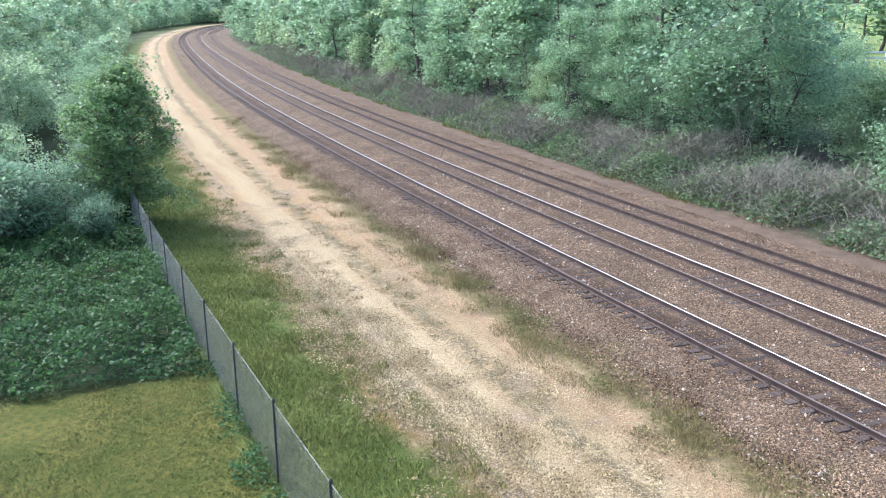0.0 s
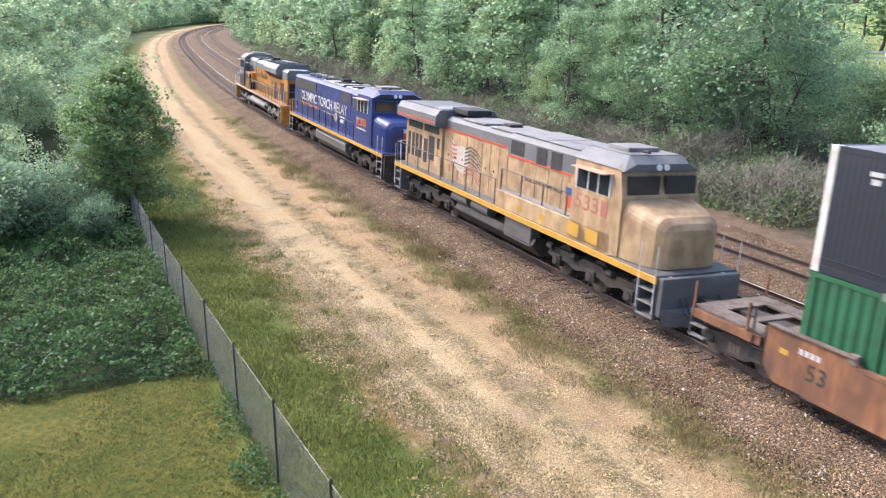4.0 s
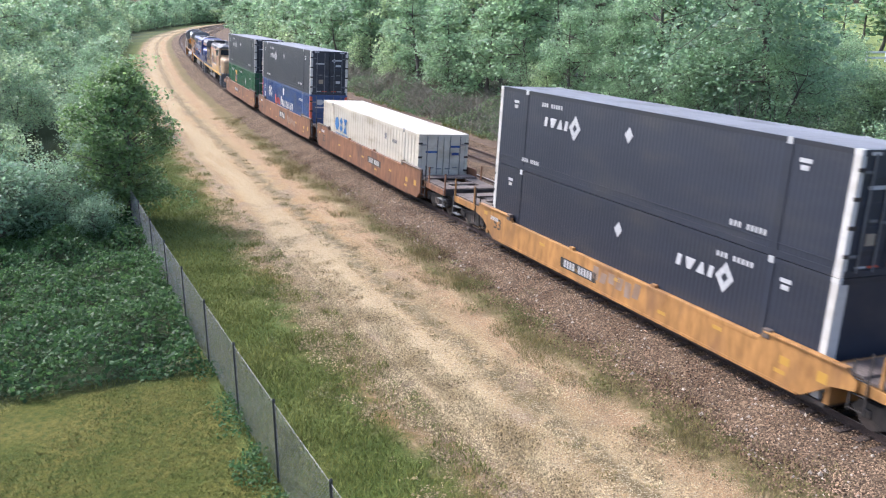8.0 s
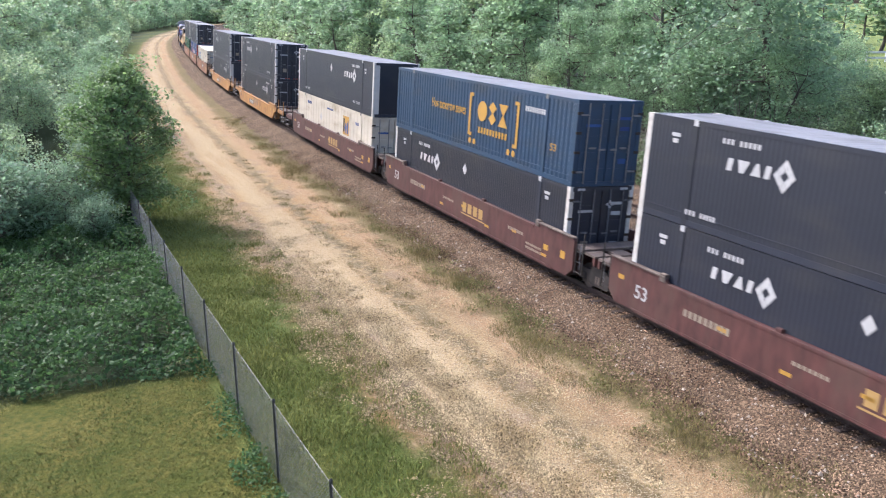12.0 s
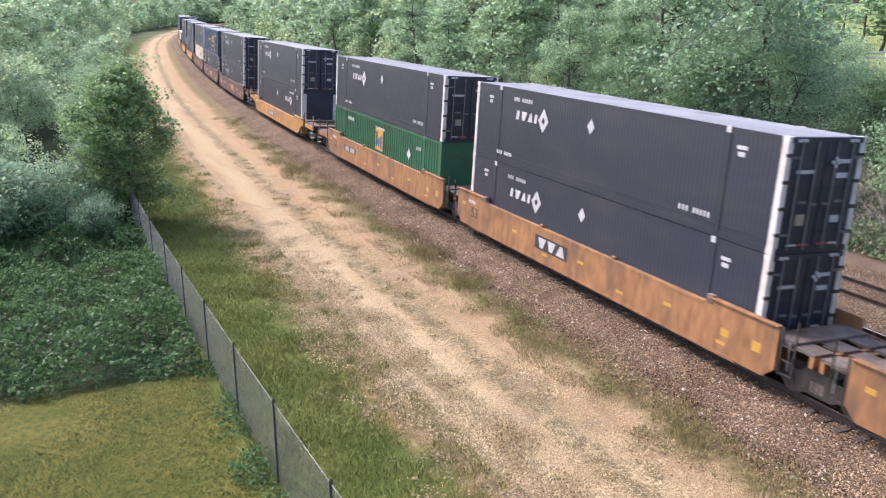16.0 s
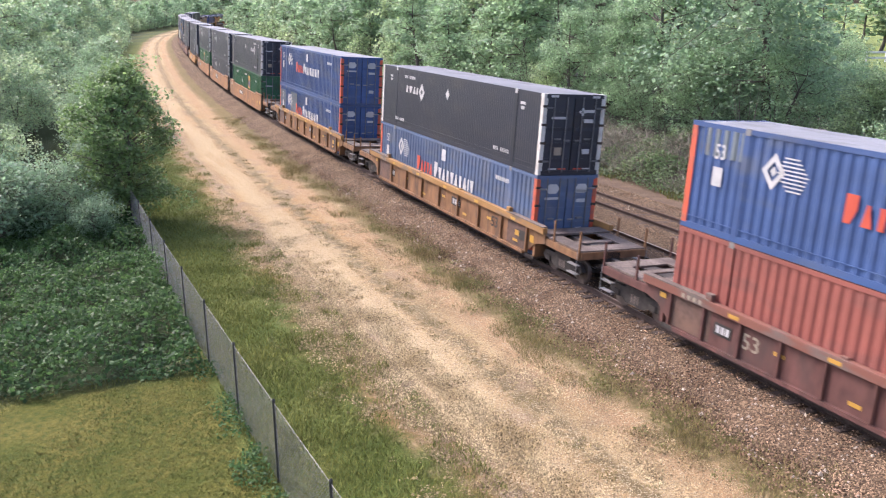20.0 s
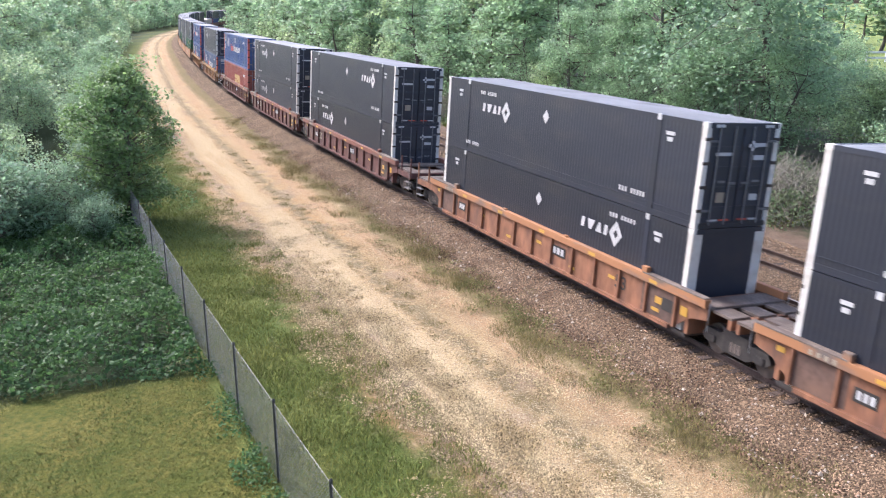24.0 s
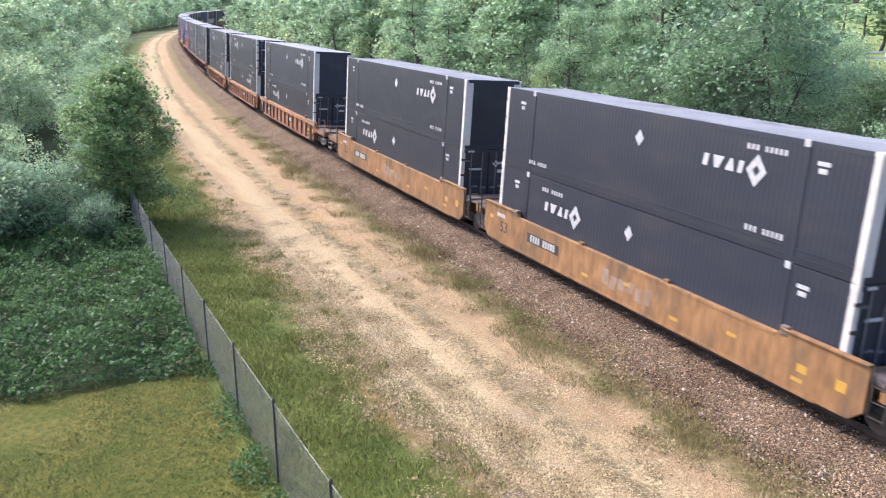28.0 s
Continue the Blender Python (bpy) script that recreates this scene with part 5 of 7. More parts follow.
# ---- wagons ----
def make_bogie(car, x, paintm):
    b = part("bogie", boxes((x - 0.25, x + 0.25, -0.95, 0.95, 0.42, 0.72), bevel=0.03), M_dark, car, "grimy cast steel wheel truck")
    for sy in (1, -1):
        o = [(-1.25, 0.5), (-1.1, 0.72), (-0.55, 0.72), (-0.38, 0.86), (0.38, 0.86), (0.55, 0.72), (1.1, 0.72), (1.25, 0.5), (1.1, 0.36), (0.75, 0.42), (0.42, 0.26), (-0.42, 0.26), (-0.75, 0.42), (-1.1, 0.36)]
        part("side_frame", prism([(x + a, z) for a, z in o], sy * 0.92, sy * 1.08), M_dark, b)
        for k in (-0.14, 0.0, 0.14):
            part("spring", tube(bmesh.new(), (x + k, sy * 1.04, 0.34), (x + k, sy * 1.04, 0.6), 0.06, 8), M_deck, b)
        for ax in (-0.88, 0.88):
            part("wheel", tube(bmesh.new(), (x + ax, sy * 0.70, 0.42), (x + ax, sy * 0.83, 0.42), 0.42, 20), M_wheel, b)
            part("axle_box", boxes((x + ax - 0.15, x + ax + 0.15, sy * 0.95, sy * 1.13, 0.36, 0.58), bevel=0.03), M_dark, b)
    for ax in (-0.88, 0.88):
        part("axle", tube(bmesh.new(), (x + ax, -0.75, 0.42), (x + ax, 0.75, 0.42), 0.08, 8), M_dark, b)


RIB = {}


def make_wagon(style, ribbed, fe, re, seed):
    """A well unit. fe, re: the reach of its front and rear ends."""
    words = {"umber": "brown-orange", "tan": "tan-orange", "yellow": "bright yellow", "maroon": "dark maroon", "ochre": "weathered yellow", "rust": "rust-red", "brown": "orange-brown", "orange": "scuffed orange"}
    r_ = random.Random(seed)
    c = thing("well_wagon", words[style] + " steel well wagon with " + ("ribbed" if ribbed else "smooth plate") + " sides carrying containers", "rail wagon", "wagons of the train")
    pm = CARS[style]
    cm = M_chord.get(style, pm)
    TOP, BOT = 1.50, 0.30
    MID, EAR = (TOP - 0.30, TOP - 0.10) if style == "yellow" else (TOP, TOP + 0.16)
    for sy in (1, -1):
        y0, y1 = sy * 1.36, sy * 1.46
        lo = [(-9.1, 0.98), (-8.5, 0.85), (-7.7, BOT), (7.7, BOT), (8.5, 0.85), (9.1, 0.98)] if ribbed or style == "yellow" else [(-8.85, BOT + 0.3), (-8.5, BOT), (8.5, BOT), (8.85, BOT + 0.3)]
        if ribbed:
            part("side_plate", prism(lo + [(9.1, TOP - 0.1), (-9.1, TOP - 0.1)], sy * 1.34, sy * 1.38), pm, c)
            part("bottom_flange", boxes((-7.7, 7.7, sy * 1.3, sy * 1.47, BOT - 0.02, BOT + 0.09)), pm, c)
            part("top_chord", boxes((-9.1, 9.1, sy * 1.3, sy * 1.50, TOP - 0.17, TOP + 0.06), bevel=0.015), cm, c)
            if sy > 0:
                for sx in (1, -1):
                    part("end_ledge", boxes((*sorted((sx * 6.4, sx * 9.05)), 1.28, 1.51, TOP + 0.06, TOP + 0.10), bevel=0.008), M_deck, c)
                    part("grime_panel", boxes((*sorted((sx * 6.35, sx * 7.85)), 1.38, 1.387, BOT + 0.12, TOP - 0.2)), M_grimepanel, c, "dark grime-coated panel")
            nr = 9 if style == "ochre" else 13
            for i in range(nr):
                x = -7.9 + i * 15.8 / (nr - 1)
                key = ("rib", style)
                if key not in RIB:
                    me = bpy.data.meshes.new("rib")
                    bm = boxes((-0.045, 0.045, -0.055, 0.055, BOT + 0.1, TOP - 0.17))
                    bm.to_mesh(me)
                    bm.free()
                    me.materials.append(pm)
                    RIB[key] = me
                rb = part("rib", RIB[key], None, c)
                rb.location = (x, sy * 1.42, 0.003)
        else:
            hi = ([(9.1, EAR - 0.2)] if style == "yellow" else []) + [(8.85, EAR - 0.06), (8.8, EAR), (6.35, EAR), (6.2, MID), (-6.2, MID), (-6.35, EAR), (-8.8, EAR), (-8.85, EAR - 0.06)] + ([(-9.1, EAR - 0.2)] if style == "yellow" else [])
            part("side_plate", prism(lo + hi, y0, y1), pm, c)
            part("bottom_flange", boxes((-7.6, 7.6, sy * 1.28, sy * 1.478, BOT - 0.03, BOT + 0.05)), pm, c)
            part("top_chord", boxes((-6.2, 6.2, sy * 1.31, sy * 1.478, MID - 0.08, MID + 0.02), bevel=0.01), cm, c)
        if not ribbed and sy > 0:
            for sx in (1, -1):
                part("end_ledge", boxes((*sorted((sx * 6.4, sx * 8.82)), *sorted((sy * 1.33, sy * 1.52)), EAR, EAR + 0.045), bevel=0.008), M_deck if style in ("umber", "maroon") else pm, c)
                for x in (8.92, 9.32):
                    part("ladder_stile", boxes((*sorted((sx * x, sx * (x + 0.035))), *sorted((sy * 1.38, sy * 1.42)), 0.5, 1.95 if x > 9 else 1.7)), M_dark, c)
                for z in (0.55, 0.9, 1.25):
                    part("ladder_rung", boxes((*sorted((sx * 8.92, sx * 9.35)), *sorted((sy * 1.385, sy * 1.415)), z, z + 0.03)), M_dark, c)
            for x in (-4.6, -0.9, 2.4, 5.3):
                part("weld_seam", boxes((x - 0.012, x + 0.012, *sorted((sy * 1.45, sy * 1.464)), BOT + 0.06, MID - 0.1)), pm, c)
        for x in (-6.45, 6.45):
            part("container_guide", boxes((x - 0.12, x + 0.12, sy * 1.33, sy * 1.49, EAR - 0.14, EAR + 0.10), bevel=0.02), M_deck if not ribbed else cm, c)
        for x in (-2.1, 2.2):
            part("container_guide", boxes((x - 0.1, x + 0.1, sy * 1.33, sy * 1.46, MID, MID + 0.12), bevel=0.02), cm, c)
    part("floor", boxes((-8.3, 8.3, -1.34, 1.34, 0.22, 0.33)), M_dark, c)
    for sx, reach in ((1, fe), (-1, re)):
        part("end_bulkhead", boxes((sx * 8.25, sx * 8.4, -1.34, 1.34, 0.33, 1.3)), pm, c)
        part("center_sill", boxes((sx * 8.4, sx * (reach - 0.3), -0.28, 0.28, 0.8, 1.22), bevel=0.02), M_dark, c)
        part("deck_plate", boxes((sx * 8.42, sx * 9.15, -1.33, 1.33, 1.27, 1.35), bevel=0.01), M_deck, c)
        if reach > 10.5:
            dk = part("end_platform", boxes((sx * 9.15, sx * (reach - 0.35), 0.72, 1.3, 1.22, 1.28), (sx * 9.15, sx * (reach - 0.35), -1.3, -0.72, 1.22, 1.28), (sx * (reach - 1.0), sx * (reach - 0.35), -0.72, 0.72, 1.22, 1.28), (sx * 9.9, sx * 10.2, -0.72, 0.72, 1.2, 1.26)), M_deck, c, "open dusty steel walkway plates")
            part("end_beam", boxes((sx * (reach - 0.45), sx * (reach - 0.3), -1.3, 1.3, 0.98, 1.24), bevel=0.015), M_dark if not ribbed else pm, c)
            part("side_beam", boxes((sx * 9.1, sx * (reach - 0.4), 1.24, 1.36, 0.95, 1.2), bevel=0.012), pm, c)
            part("side_beam", boxes((sx * 9.1, sx * (reach - 0.4), -1.36, -1.24, 0.95, 1.2), bevel=0.012), pm, c)
            for sy in (1, -1):
                for px in (9.6, reach - 0.4):
                    part("post", boxes((sx * px - 0.03, sx * px + 0.03, sy * 1.30, sy * 1.36, 1.0, 1.95)), pm, c)
                for z in (0.45, 0.75):
                    part("step", boxes((sx * (reach - 0.95), sx * (reach - 0.4), sy * 1.25, sy * 1.42, z, z + 0.035)), M_galv, c)
                part("grab_rail", tubes([(sx * (reach - 0.4), sy * 1.4, 0.4), (sx * (reach - 0.4), sy * 1.4, 1.25)], 0.015), M_galv, c)
            part("coupler", boxes((sx * (reach - 0.35), sx * (reach + 0.25), -0.1, 0.1, 0.75, 0.98), (sx * (reach + 0.15), sx * (reach + 0.4), -0.17, 0.17, 0.72, 1.0), bevel=0.03), M_dark, c)
            part("brake_hose", tubes([(sx * (reach - 0.3), 0.45, 0.8), (sx * reach, 0.4, 0.45), (sx * (reach + 0.35), 0.2, 0.5)], 0.025), M_ink, c)
            part("air_reservoir", tube(bmesh.new(), (sx * 9.0, 0.6, 1.0), (sx * 9.9, 0.6, 1.0), 0.17, 12), M_dark, c)
            make_bogie(c, sx * (reach - 1.75), pm)
        else:
            part("end_platform", boxes((sx * 9.15, sx * (reach - 0.08), 0.6, 1.25, 1.22, 1.29), (sx * 9.15, sx * (reach - 0.08), -1.25, -0.6, 1.22, 1.29), (sx * 9.15, sx * (reach - 0.08), -0.3, 0.3, 1.2, 1.27)), M_deck, c)
            part("end_beam", boxes((sx * (reach - 0.2), sx * (reach - 0.08), -1.25, 1.25, 0.95, 1.22)), pm, c)
            for sy in (1, -1):
                part("grab_rail", tubes([(sx * 9.2, sy * 1.42, 0.7), (sx * 9.2, sy * 1.42, 1.5)], 0.015), M_galv, c)
            if sx < 0:
                make_bogie(c, sx * reach, pm)
    y = 1.462 if not ribbed else 1.395
    F = lambda d: 8.08 - d
    ym = M_gold

    def mark(polys, m_, name="marking"):
        ob = part(name, flat(polys, y), m_, c)
        if len(polys) > 1:
            ob["kind"] = "stuff"

    text_part("53", F(0.5 if not ribbed else 2.9 if style == "rust" else 13.1), 0.7, 0.55, 0.42, y, {"maroon": M_mark, "rust": M_peachplate}.get(style, M_ink), c)
    mark([rect(F(16.3), 0.95, 0.28, 0.26)], M_gold, "warning_panel")
    mark([rect(F(15.2), 0.92, 0.3, 0.2), rect(F(-0.2), 1.15, 0.26, 0.14)], M_gold, "reflector")
    mark([rect(F(4.1 + 2.2 * i), 0.62 if i % 2 else 0.95, 0.34, 0.10) for i in range(6)], M_gold, "reflector")
    if style == "maroon":
        mark(bars(F(2.6), 0.95, 9, 0.2, 0.2) + bars(F(6.4), 0.95, 7, 0.16, 0.1) + bars(F(12.4), 1.0, 7, 0.17, 0.12) + bars(F(13.8), 0.75, 8, 0.14, 0.08) + bars(F(13.8), 0.6, 8, 0.14, 0.08), M_peachplate)
        mark([rect(F(8.6), 0.95, 0.34, 0.4), rect(F(9.1), 0.95, 0.36, 0.4), rect(F(9.6), 0.95, 0.34, 0.4), rect(F(10.1), 0.95, 0.36, 0.4), rect(F(9.4), 0.66, 2.2, 0.05)], M_faintgold, "wordmark")
    elif style in ("umber", "tan", "orange", "yellow"):
        big = seed not in (1, 10)
        x = {1: 7.35, 2: 9.4, 9: 2.6, 10: 5.65, 20: 2.4, 21: 2.6}.get(seed, 5.4)
        mark([rect(F(x + 1.0), MID - 0.52, 2.1, 0.34 if big else 0.5)], M_ink, "number_panel")
        y += 0.005
        if big:
            mark(bars(F(x + 0.15), MID - 0.52, 4, 0.17, 0.25, 0.35) + bars(F(x + 1.0), MID - 0.52, 5, 0.165, 0.25, 0.35), M_mark, "number_marking")
        else:
            for i_, k_ in enumerate((4, 4, 1)):
                mark(plain_sign(k_, F(x + 0.12 + 0.62 * i_), 0.80, 0.56, 0.36, 0.04), M_mark, "wordmark_sign")
        y -= 0.005
        mark(bars(F(0.2), EAR - 0.34, 4, 0.16, 0.14), M_mark)
        if style in ("orange", "yellow") or seed in (1,):
            mark([rect(F((10.3 if seed == 1 else 7.4) + 0.42 * i), 0.85 + 0.06 * math.sin(i * 2.1 + seed), 0.3, 0.42 + 0.1 * math.sin(i + seed), 0.05 * (i % 2)) for i in range(6)], M_pink, "graffiti")
    else:
        y += 0.108
        mark([rect(F(2.6 + 3.1 * i), 1.43, 0.36, 0.1) for i in range(5)], M_gold, "reflector")
        mark(bars(F(0.6), 1.43, 4, 0.22, 0.12, 0.5), M_peachplate)
        y -= 0.108
        mark([rect(F(2.2), 0.9, 0.62, 0.34), rect(F(9.8), 0.95, 0.9, 0.34), rect(F(15.6), 0.9, 0.5, 0.36)], M_ink, "number_panel")
        y += 0.005
        mark(bars(F(1.95), 0.9, 3, 0.17, 0.2) + bars(F(9.45), 0.95, 3, 0.24, 0.22), M_mark, "number_marking")
        y -= 0.005
    return c


CONSIST = [
    (208.5, "umber", 0, "UFd", "EG", 11.9, 9.87), (188.7, "umber", 0, "UFd", "PB", 9.87, 9.85), (169.1, "umber", 0, None, "CW", 9.85, 11.8),
    (145.2, "yellow", 0, "UFd", "URb", 11.8, 11.8), (121.25, "yellow", 0, "UFd", "URd", 11.8, 11.8),
    (97.35, "maroon", 0, "URb", "EW", 11.8, 9.88), (77.6, "maroon", 0, "CN", "UFd", 9.88, 9.88), (57.85, "maroon", 0, "UFd", "UFd", 9.88, 11.6),
    (34.3, "yellow", 0, "UFd", "URb", 11.6, 11.9),
    (9.9, "tan", 0, "UFd", "EGmb", 11.9, 9.75), (-9.4, "tan", 0, "UFd", "UFd", 9.75, 9.85), (-29.1, "tan", 0, "URd", "EGr", 9.85, 11.6),
    (-52.9, "ochre", 1, "PB", "PBp", 11.6, 11.6), (-76.4, "ochre", 1, "UFd", "PF", 11.6, 11.6),
    (-100.2, "rust", 1, "PBq", "RD", 11.6, 9.85), (-119.95, "rust", 1, "UFd", "UFd", 9.85, 9.95), (-139.8, "rust", 1, "URd", "UFd", 9.95, 11.2),
    (-162.4, "brown", 1, "UFd", "URb", 11.2, 9.95), (-182.3, "brown", 1, "UFd", "URb", 9.95, 9.95), (-202.2, "brown", 1, "URb", "UFd", 9.95, 11.5),
    (-225.5, "orange", 0, "URb", "UFd", 11.5, 9.85), (-245.2, "orange", 0, "URb", "UFd", 9.85, 11.5),
]
for n_, (fo, style, ribbed, upper, lower, fe, re) in enumerate(CONSIST):
    MOVING.append((make_wagon(style, ribbed, fe, re, n_), fo - 8.08, 7.2, 0.0))
    container(lower, fo - 8.08, 0.345)
    if upper:
        container(upper, fo - 8.08, 0.345 + CH + 0.012)
# ---- locomotives ----
M_lorange = paint("locomotive_orange", (0.426, 0.176, 0.021), 0.45, (0.295, 0.131, 0.033))
M_deckorange = paint("dusty_orange_deck", (0.295, 0.143, 0.049), 0.7, (0.180, 0.107, 0.061), dscale=1.4)
M_lgrey = paint("locomotive_grey", (0.152, 0.160, 0.160), 0.5, (0.098, 0.098, 0.094))
M_lsilver = paint("silver_running_gear", (0.197, 0.197, 0.193), 0.45, (0.090, 0.078, 0.066), dscale=2.0)
M_lblack = paint("locomotive_black", (0.015, 0.016, 0.018), 0.35, (0.04, 0.035, 0.03))
M_lwhite = paint("locomotive_white", (0.476, 0.476, 0.459), 0.45, (0.344, 0.328, 0.303))
M_peach = paint("faded_sill_paint", (0.377, 0.254, 0.168), 0.55, (0.262, 0.156, 0.098))
M_lblue = paint("deep_blue_paint", (0.015, 0.028, 0.123), 0.42, (0.025, 0.037, 0.107))
M_lblue2 = mat("paler_blue_paint", (0.025, 0.041, 0.152), (0.034, 0.052, 0.168), 1, 0.42)
M_armour = mat("armour_yellow_paint", (0.344, 0.234, 0.123), (0.410, 0.283, 0.152), 0.7, 0.6, dirt=(0.213, 0.123, 0.064), dscale=1.3, fine=2.2, bump=0.08, bscale=5, stretch=(1.2, 1, 0.8))
M_agrey = paint("roof_grey_paint", (0.098, 0.100, 0.102), 0.6, (0.172, 0.164, 0.156))
M_grille = mat("dark_grille", (0.012, 0.012, 0.013), (0.03, 0.03, 0.03), 4, 0.7, fine=30)
M_steel = mat("brushed_tank_steel", (0.197, 0.197, 0.201), (0.156, 0.156, 0.160), 0.8, 0.45, 0.45, dirt=(0.164, 0.156, 0.148), dscale=0.7, stretch=(0.4, 1, 3))
M_rpale = paint("weathered_roof_panel", (0.193, 0.184, 0.172), 0.6, (0.098, 0.086, 0.078), dscale=1.4)
M_faded = paint("faded_white_decal", (0.410, 0.369, 0.312), 0.6, (0.344, 0.271, 0.180), dscale=2.0)
M_fadedred = mat("faded_red_decal", (0.279, 0.098, 0.070), (0.344, 0.148, 0.107), 2, 0.6)
M_fadedink = mat("faded_dark_decal", (0.06, 0.055, 0.05), (0.12, 0.105, 0.09), 2, 0.6)
M_tank = paint("grey_tank_paint", (0.095, 0.092, 0.09), 0.55, (0.07, 0.06, 0.05), dscale=1.6)
M_lglass = mat("dark_cab_glass", (0.02, 0.025, 0.03), (0.03, 0.035, 0.04), 1, 0.06, spec=0.8)
M_torch = mat("flame_orange_marking", (0.558, 0.180, 0.029), (0.492, 0.156, 0.025), 2, 0.55)
M_lamp = mat("headlight_glass", (0.75, 0.75, 0.72), (0.8, 0.8, 0.78), 1, 0.15)


class Loco:
    def __init__(self, label, L_, d, frame_m, gear_m):
        self.L, self.d = L_, d
        self.t = thing("locomotive", label, "locomotive", "locomotives of the train")
        self.gear = gear_m

    def X(self, u):
        return self.d * (self.L / 2 - u)

    def box(self, name, u0, u1, y0, y1, z0, z1, m_, bevel=0.02, parent=None, label=""):
        a, b = sorted((self.X(u0), self.X(u1)))
        return part(name, boxes((a, b, y0, y1, z0, z1), bevel=bevel), m_, parent or self.t, label)

    def prism(self, name, pts, y0, y1, m_, parent=None, label=""):
        return part(name, prism([(self.X(u), z) for u, z in pts], y0, y1), m_, parent or self.t, label)

    def loft(self, name, secs, m_, label="", parent=None):
        """secs: (u, [(y, z)...])"""
        return part(name, loft([[(self.X(u), y, z) for y, z in ring] for u, ring in secs]), m_, parent or self.t, label)

    def decal(self, name, rects, y, m_, parent=None):
        """rects of (u0, u1, z0, z1)"""
        ob = part(name, flat([[(self.X(u0), z0), (self.X(u1), z0), (self.X(u1), z1), (self.X(u0), z1)] for u0, u1, z0, z1 in rects], y), m_, parent or self.t)
        if len(rects) > 1:
            ob["kind"] = "stuff"
        return ob

    def poly(self, name, pts, y, m_):
        return part(name, flat([[(self.X(u), z) for u, z in pts]], y), m_, self.t)

    def truck(self, uc, m_):
        x = self.X(uc)
        b = part("truck", boxes((x - 2.4, x + 2.4, -0.8, 0.8, 0.55, 0.8), bevel=0.03), M_dark, self.t, "three-axle power truck")
        for sy in (1, -1):
            o = [(-2.75, 0.62), (-2.6, 0.92), (-1.5, 0.98), (-1.2, 0.80), (-0.8, 0.80), (-0.55, 1.0), (0.55, 1.0), (0.8, 0.8), (1.2, 0.8), (1.5, 0.98), (2.6, 0.92), (2.75, 0.62), (2.3, 0.55), (1.5, 0.62), (1.0, 0.48), (0.4, 0.6), (-0.4, 0.6), (-1.0, 0.48), (-1.5, 0.62), (-2.3, 0.55)]
            part("side_frame", prism([(x + a, z) for a, z in o], sy * 1.0, sy * 1.16), m_, b)
            for ax in (-2.08, 0, 2.08):
                part("wheel", tube(bmesh.new(), (x + ax, sy * 0.69, 0.53), (x + ax, sy * 0.83, 0.53), 0.53, 22), M_wheel, b)
                part("axle_box", boxes((x + ax - 0.24, x + ax + 0.24, sy * 1.02, sy * 1.24, 0.36, 0.76), bevel=0.04), m_, b)
                part("axle_cap", tube(bmesh.new(), (x + ax, sy * 1.2, 0.55), (x + ax, sy * 1.28, 0.55), 0.14, 12), M_dark, b)
            for k in (-2.5, -1.05, 1.05, 2.5):
                part("brake_cylinder", tube(bmesh.new(), (x + k - 0.16, sy * 1.2, 0.95), (x + k + 0.16, sy * 1.2, 0.95), 0.11, 10), m_, b)
                part("spring", tube(bmesh.new(), (x + k * 0.8, sy * 1.1, 0.62), (x + k * 0.8, sy * 1.1, 0.9), 0.08, 10), M_dark, b)
            part("sand_pipe", tubes([(x - 2.9, sy * 1.05, 1.2), (x - 2.85, sy * 1.0, 0.5), (x - 2.7, sy * 0.85, 0.2)], 0.02), M_dark, b)

    def rail(self, us, z0, z1, y, m_, mid=False, ends=True):
        """Handrail on stanchions along the walkway edge."""
        X = self.X
        hr = part("handrail", tubes([(X(us[0]), y, z1), (X(us[-1]), y, z1)], 0.02), m_, self.t)
        for u in us:
            part("stanchion", boxes((X(u) - 0.03, X(u) + 0.03, y - 0.02, y + 0.02, z0, z1)), m_, hr)

    def steps(self, u, m_, face):
        """Corner steps at the end near u, both sides."""
        for sy in (1, -1):
            a, b = sorted((self.X(u), self.X(u + 0.75)))
            st = part("step_well", boxes((a, a + 0.04, sy * 0.95, sy * 1.5, 0.3, 1.6), (b - 0.04, b, sy * 0.95, sy * 1.5, 0.3, 1.6)), m_, self.t)
            for z in (0.32, 0.72, 1.12):
                part("step", boxes((a, b, sy * 1.1, sy * 1.52, z, z + 0.05)), M_galv, st, "worn step tread")
            for xx in (a, b):
                part("grab_rail", tubes([(xx, sy * 1.54, 0.5), (xx, sy * 1.54, 2.5)], 0.018), face, st)

    def end(self, u, m_, plow=True):
        """Pilot, coupler and hoses at u (0 or L)."""
        sg = 1 if u < 1 else -1
        U = lambda k: u + sg * k
        self.box("pilot", U(0.75), U(0.95), -1.45, 1.45, 0.45, 1.6, m_, 0.03)
        self.loft("plow", [(U(0.72), [(-1.4, 0.18), (1.4, 0.18), (1.4, 0.7), (-1.4, 0.7)]), (U(0.45), [(-0.5, 0.2), (0.5, 0.2), (0.45, 0.55), (-0.45, 0.55)])], m_)
        self.box("coupler", U(0.0), U(0.75), -0.12, 0.12, 0.76, 1.0, M_dark, 0.03)
        self.box("coupler_head", U(-0.1), U(0.22), -0.2, 0.2, 0.72, 1.06, M_dark, 0.05)
        for y in (-0.7, 0.55, 0.75):
            part("hose", tubes([(self.X(U(0.75)), y, 1.0), (self.X(U(0.5)), y, 0.6), (self.X(U(0.3)), y * 0.8, 0.5)], 0.025), M_ink, self.t)

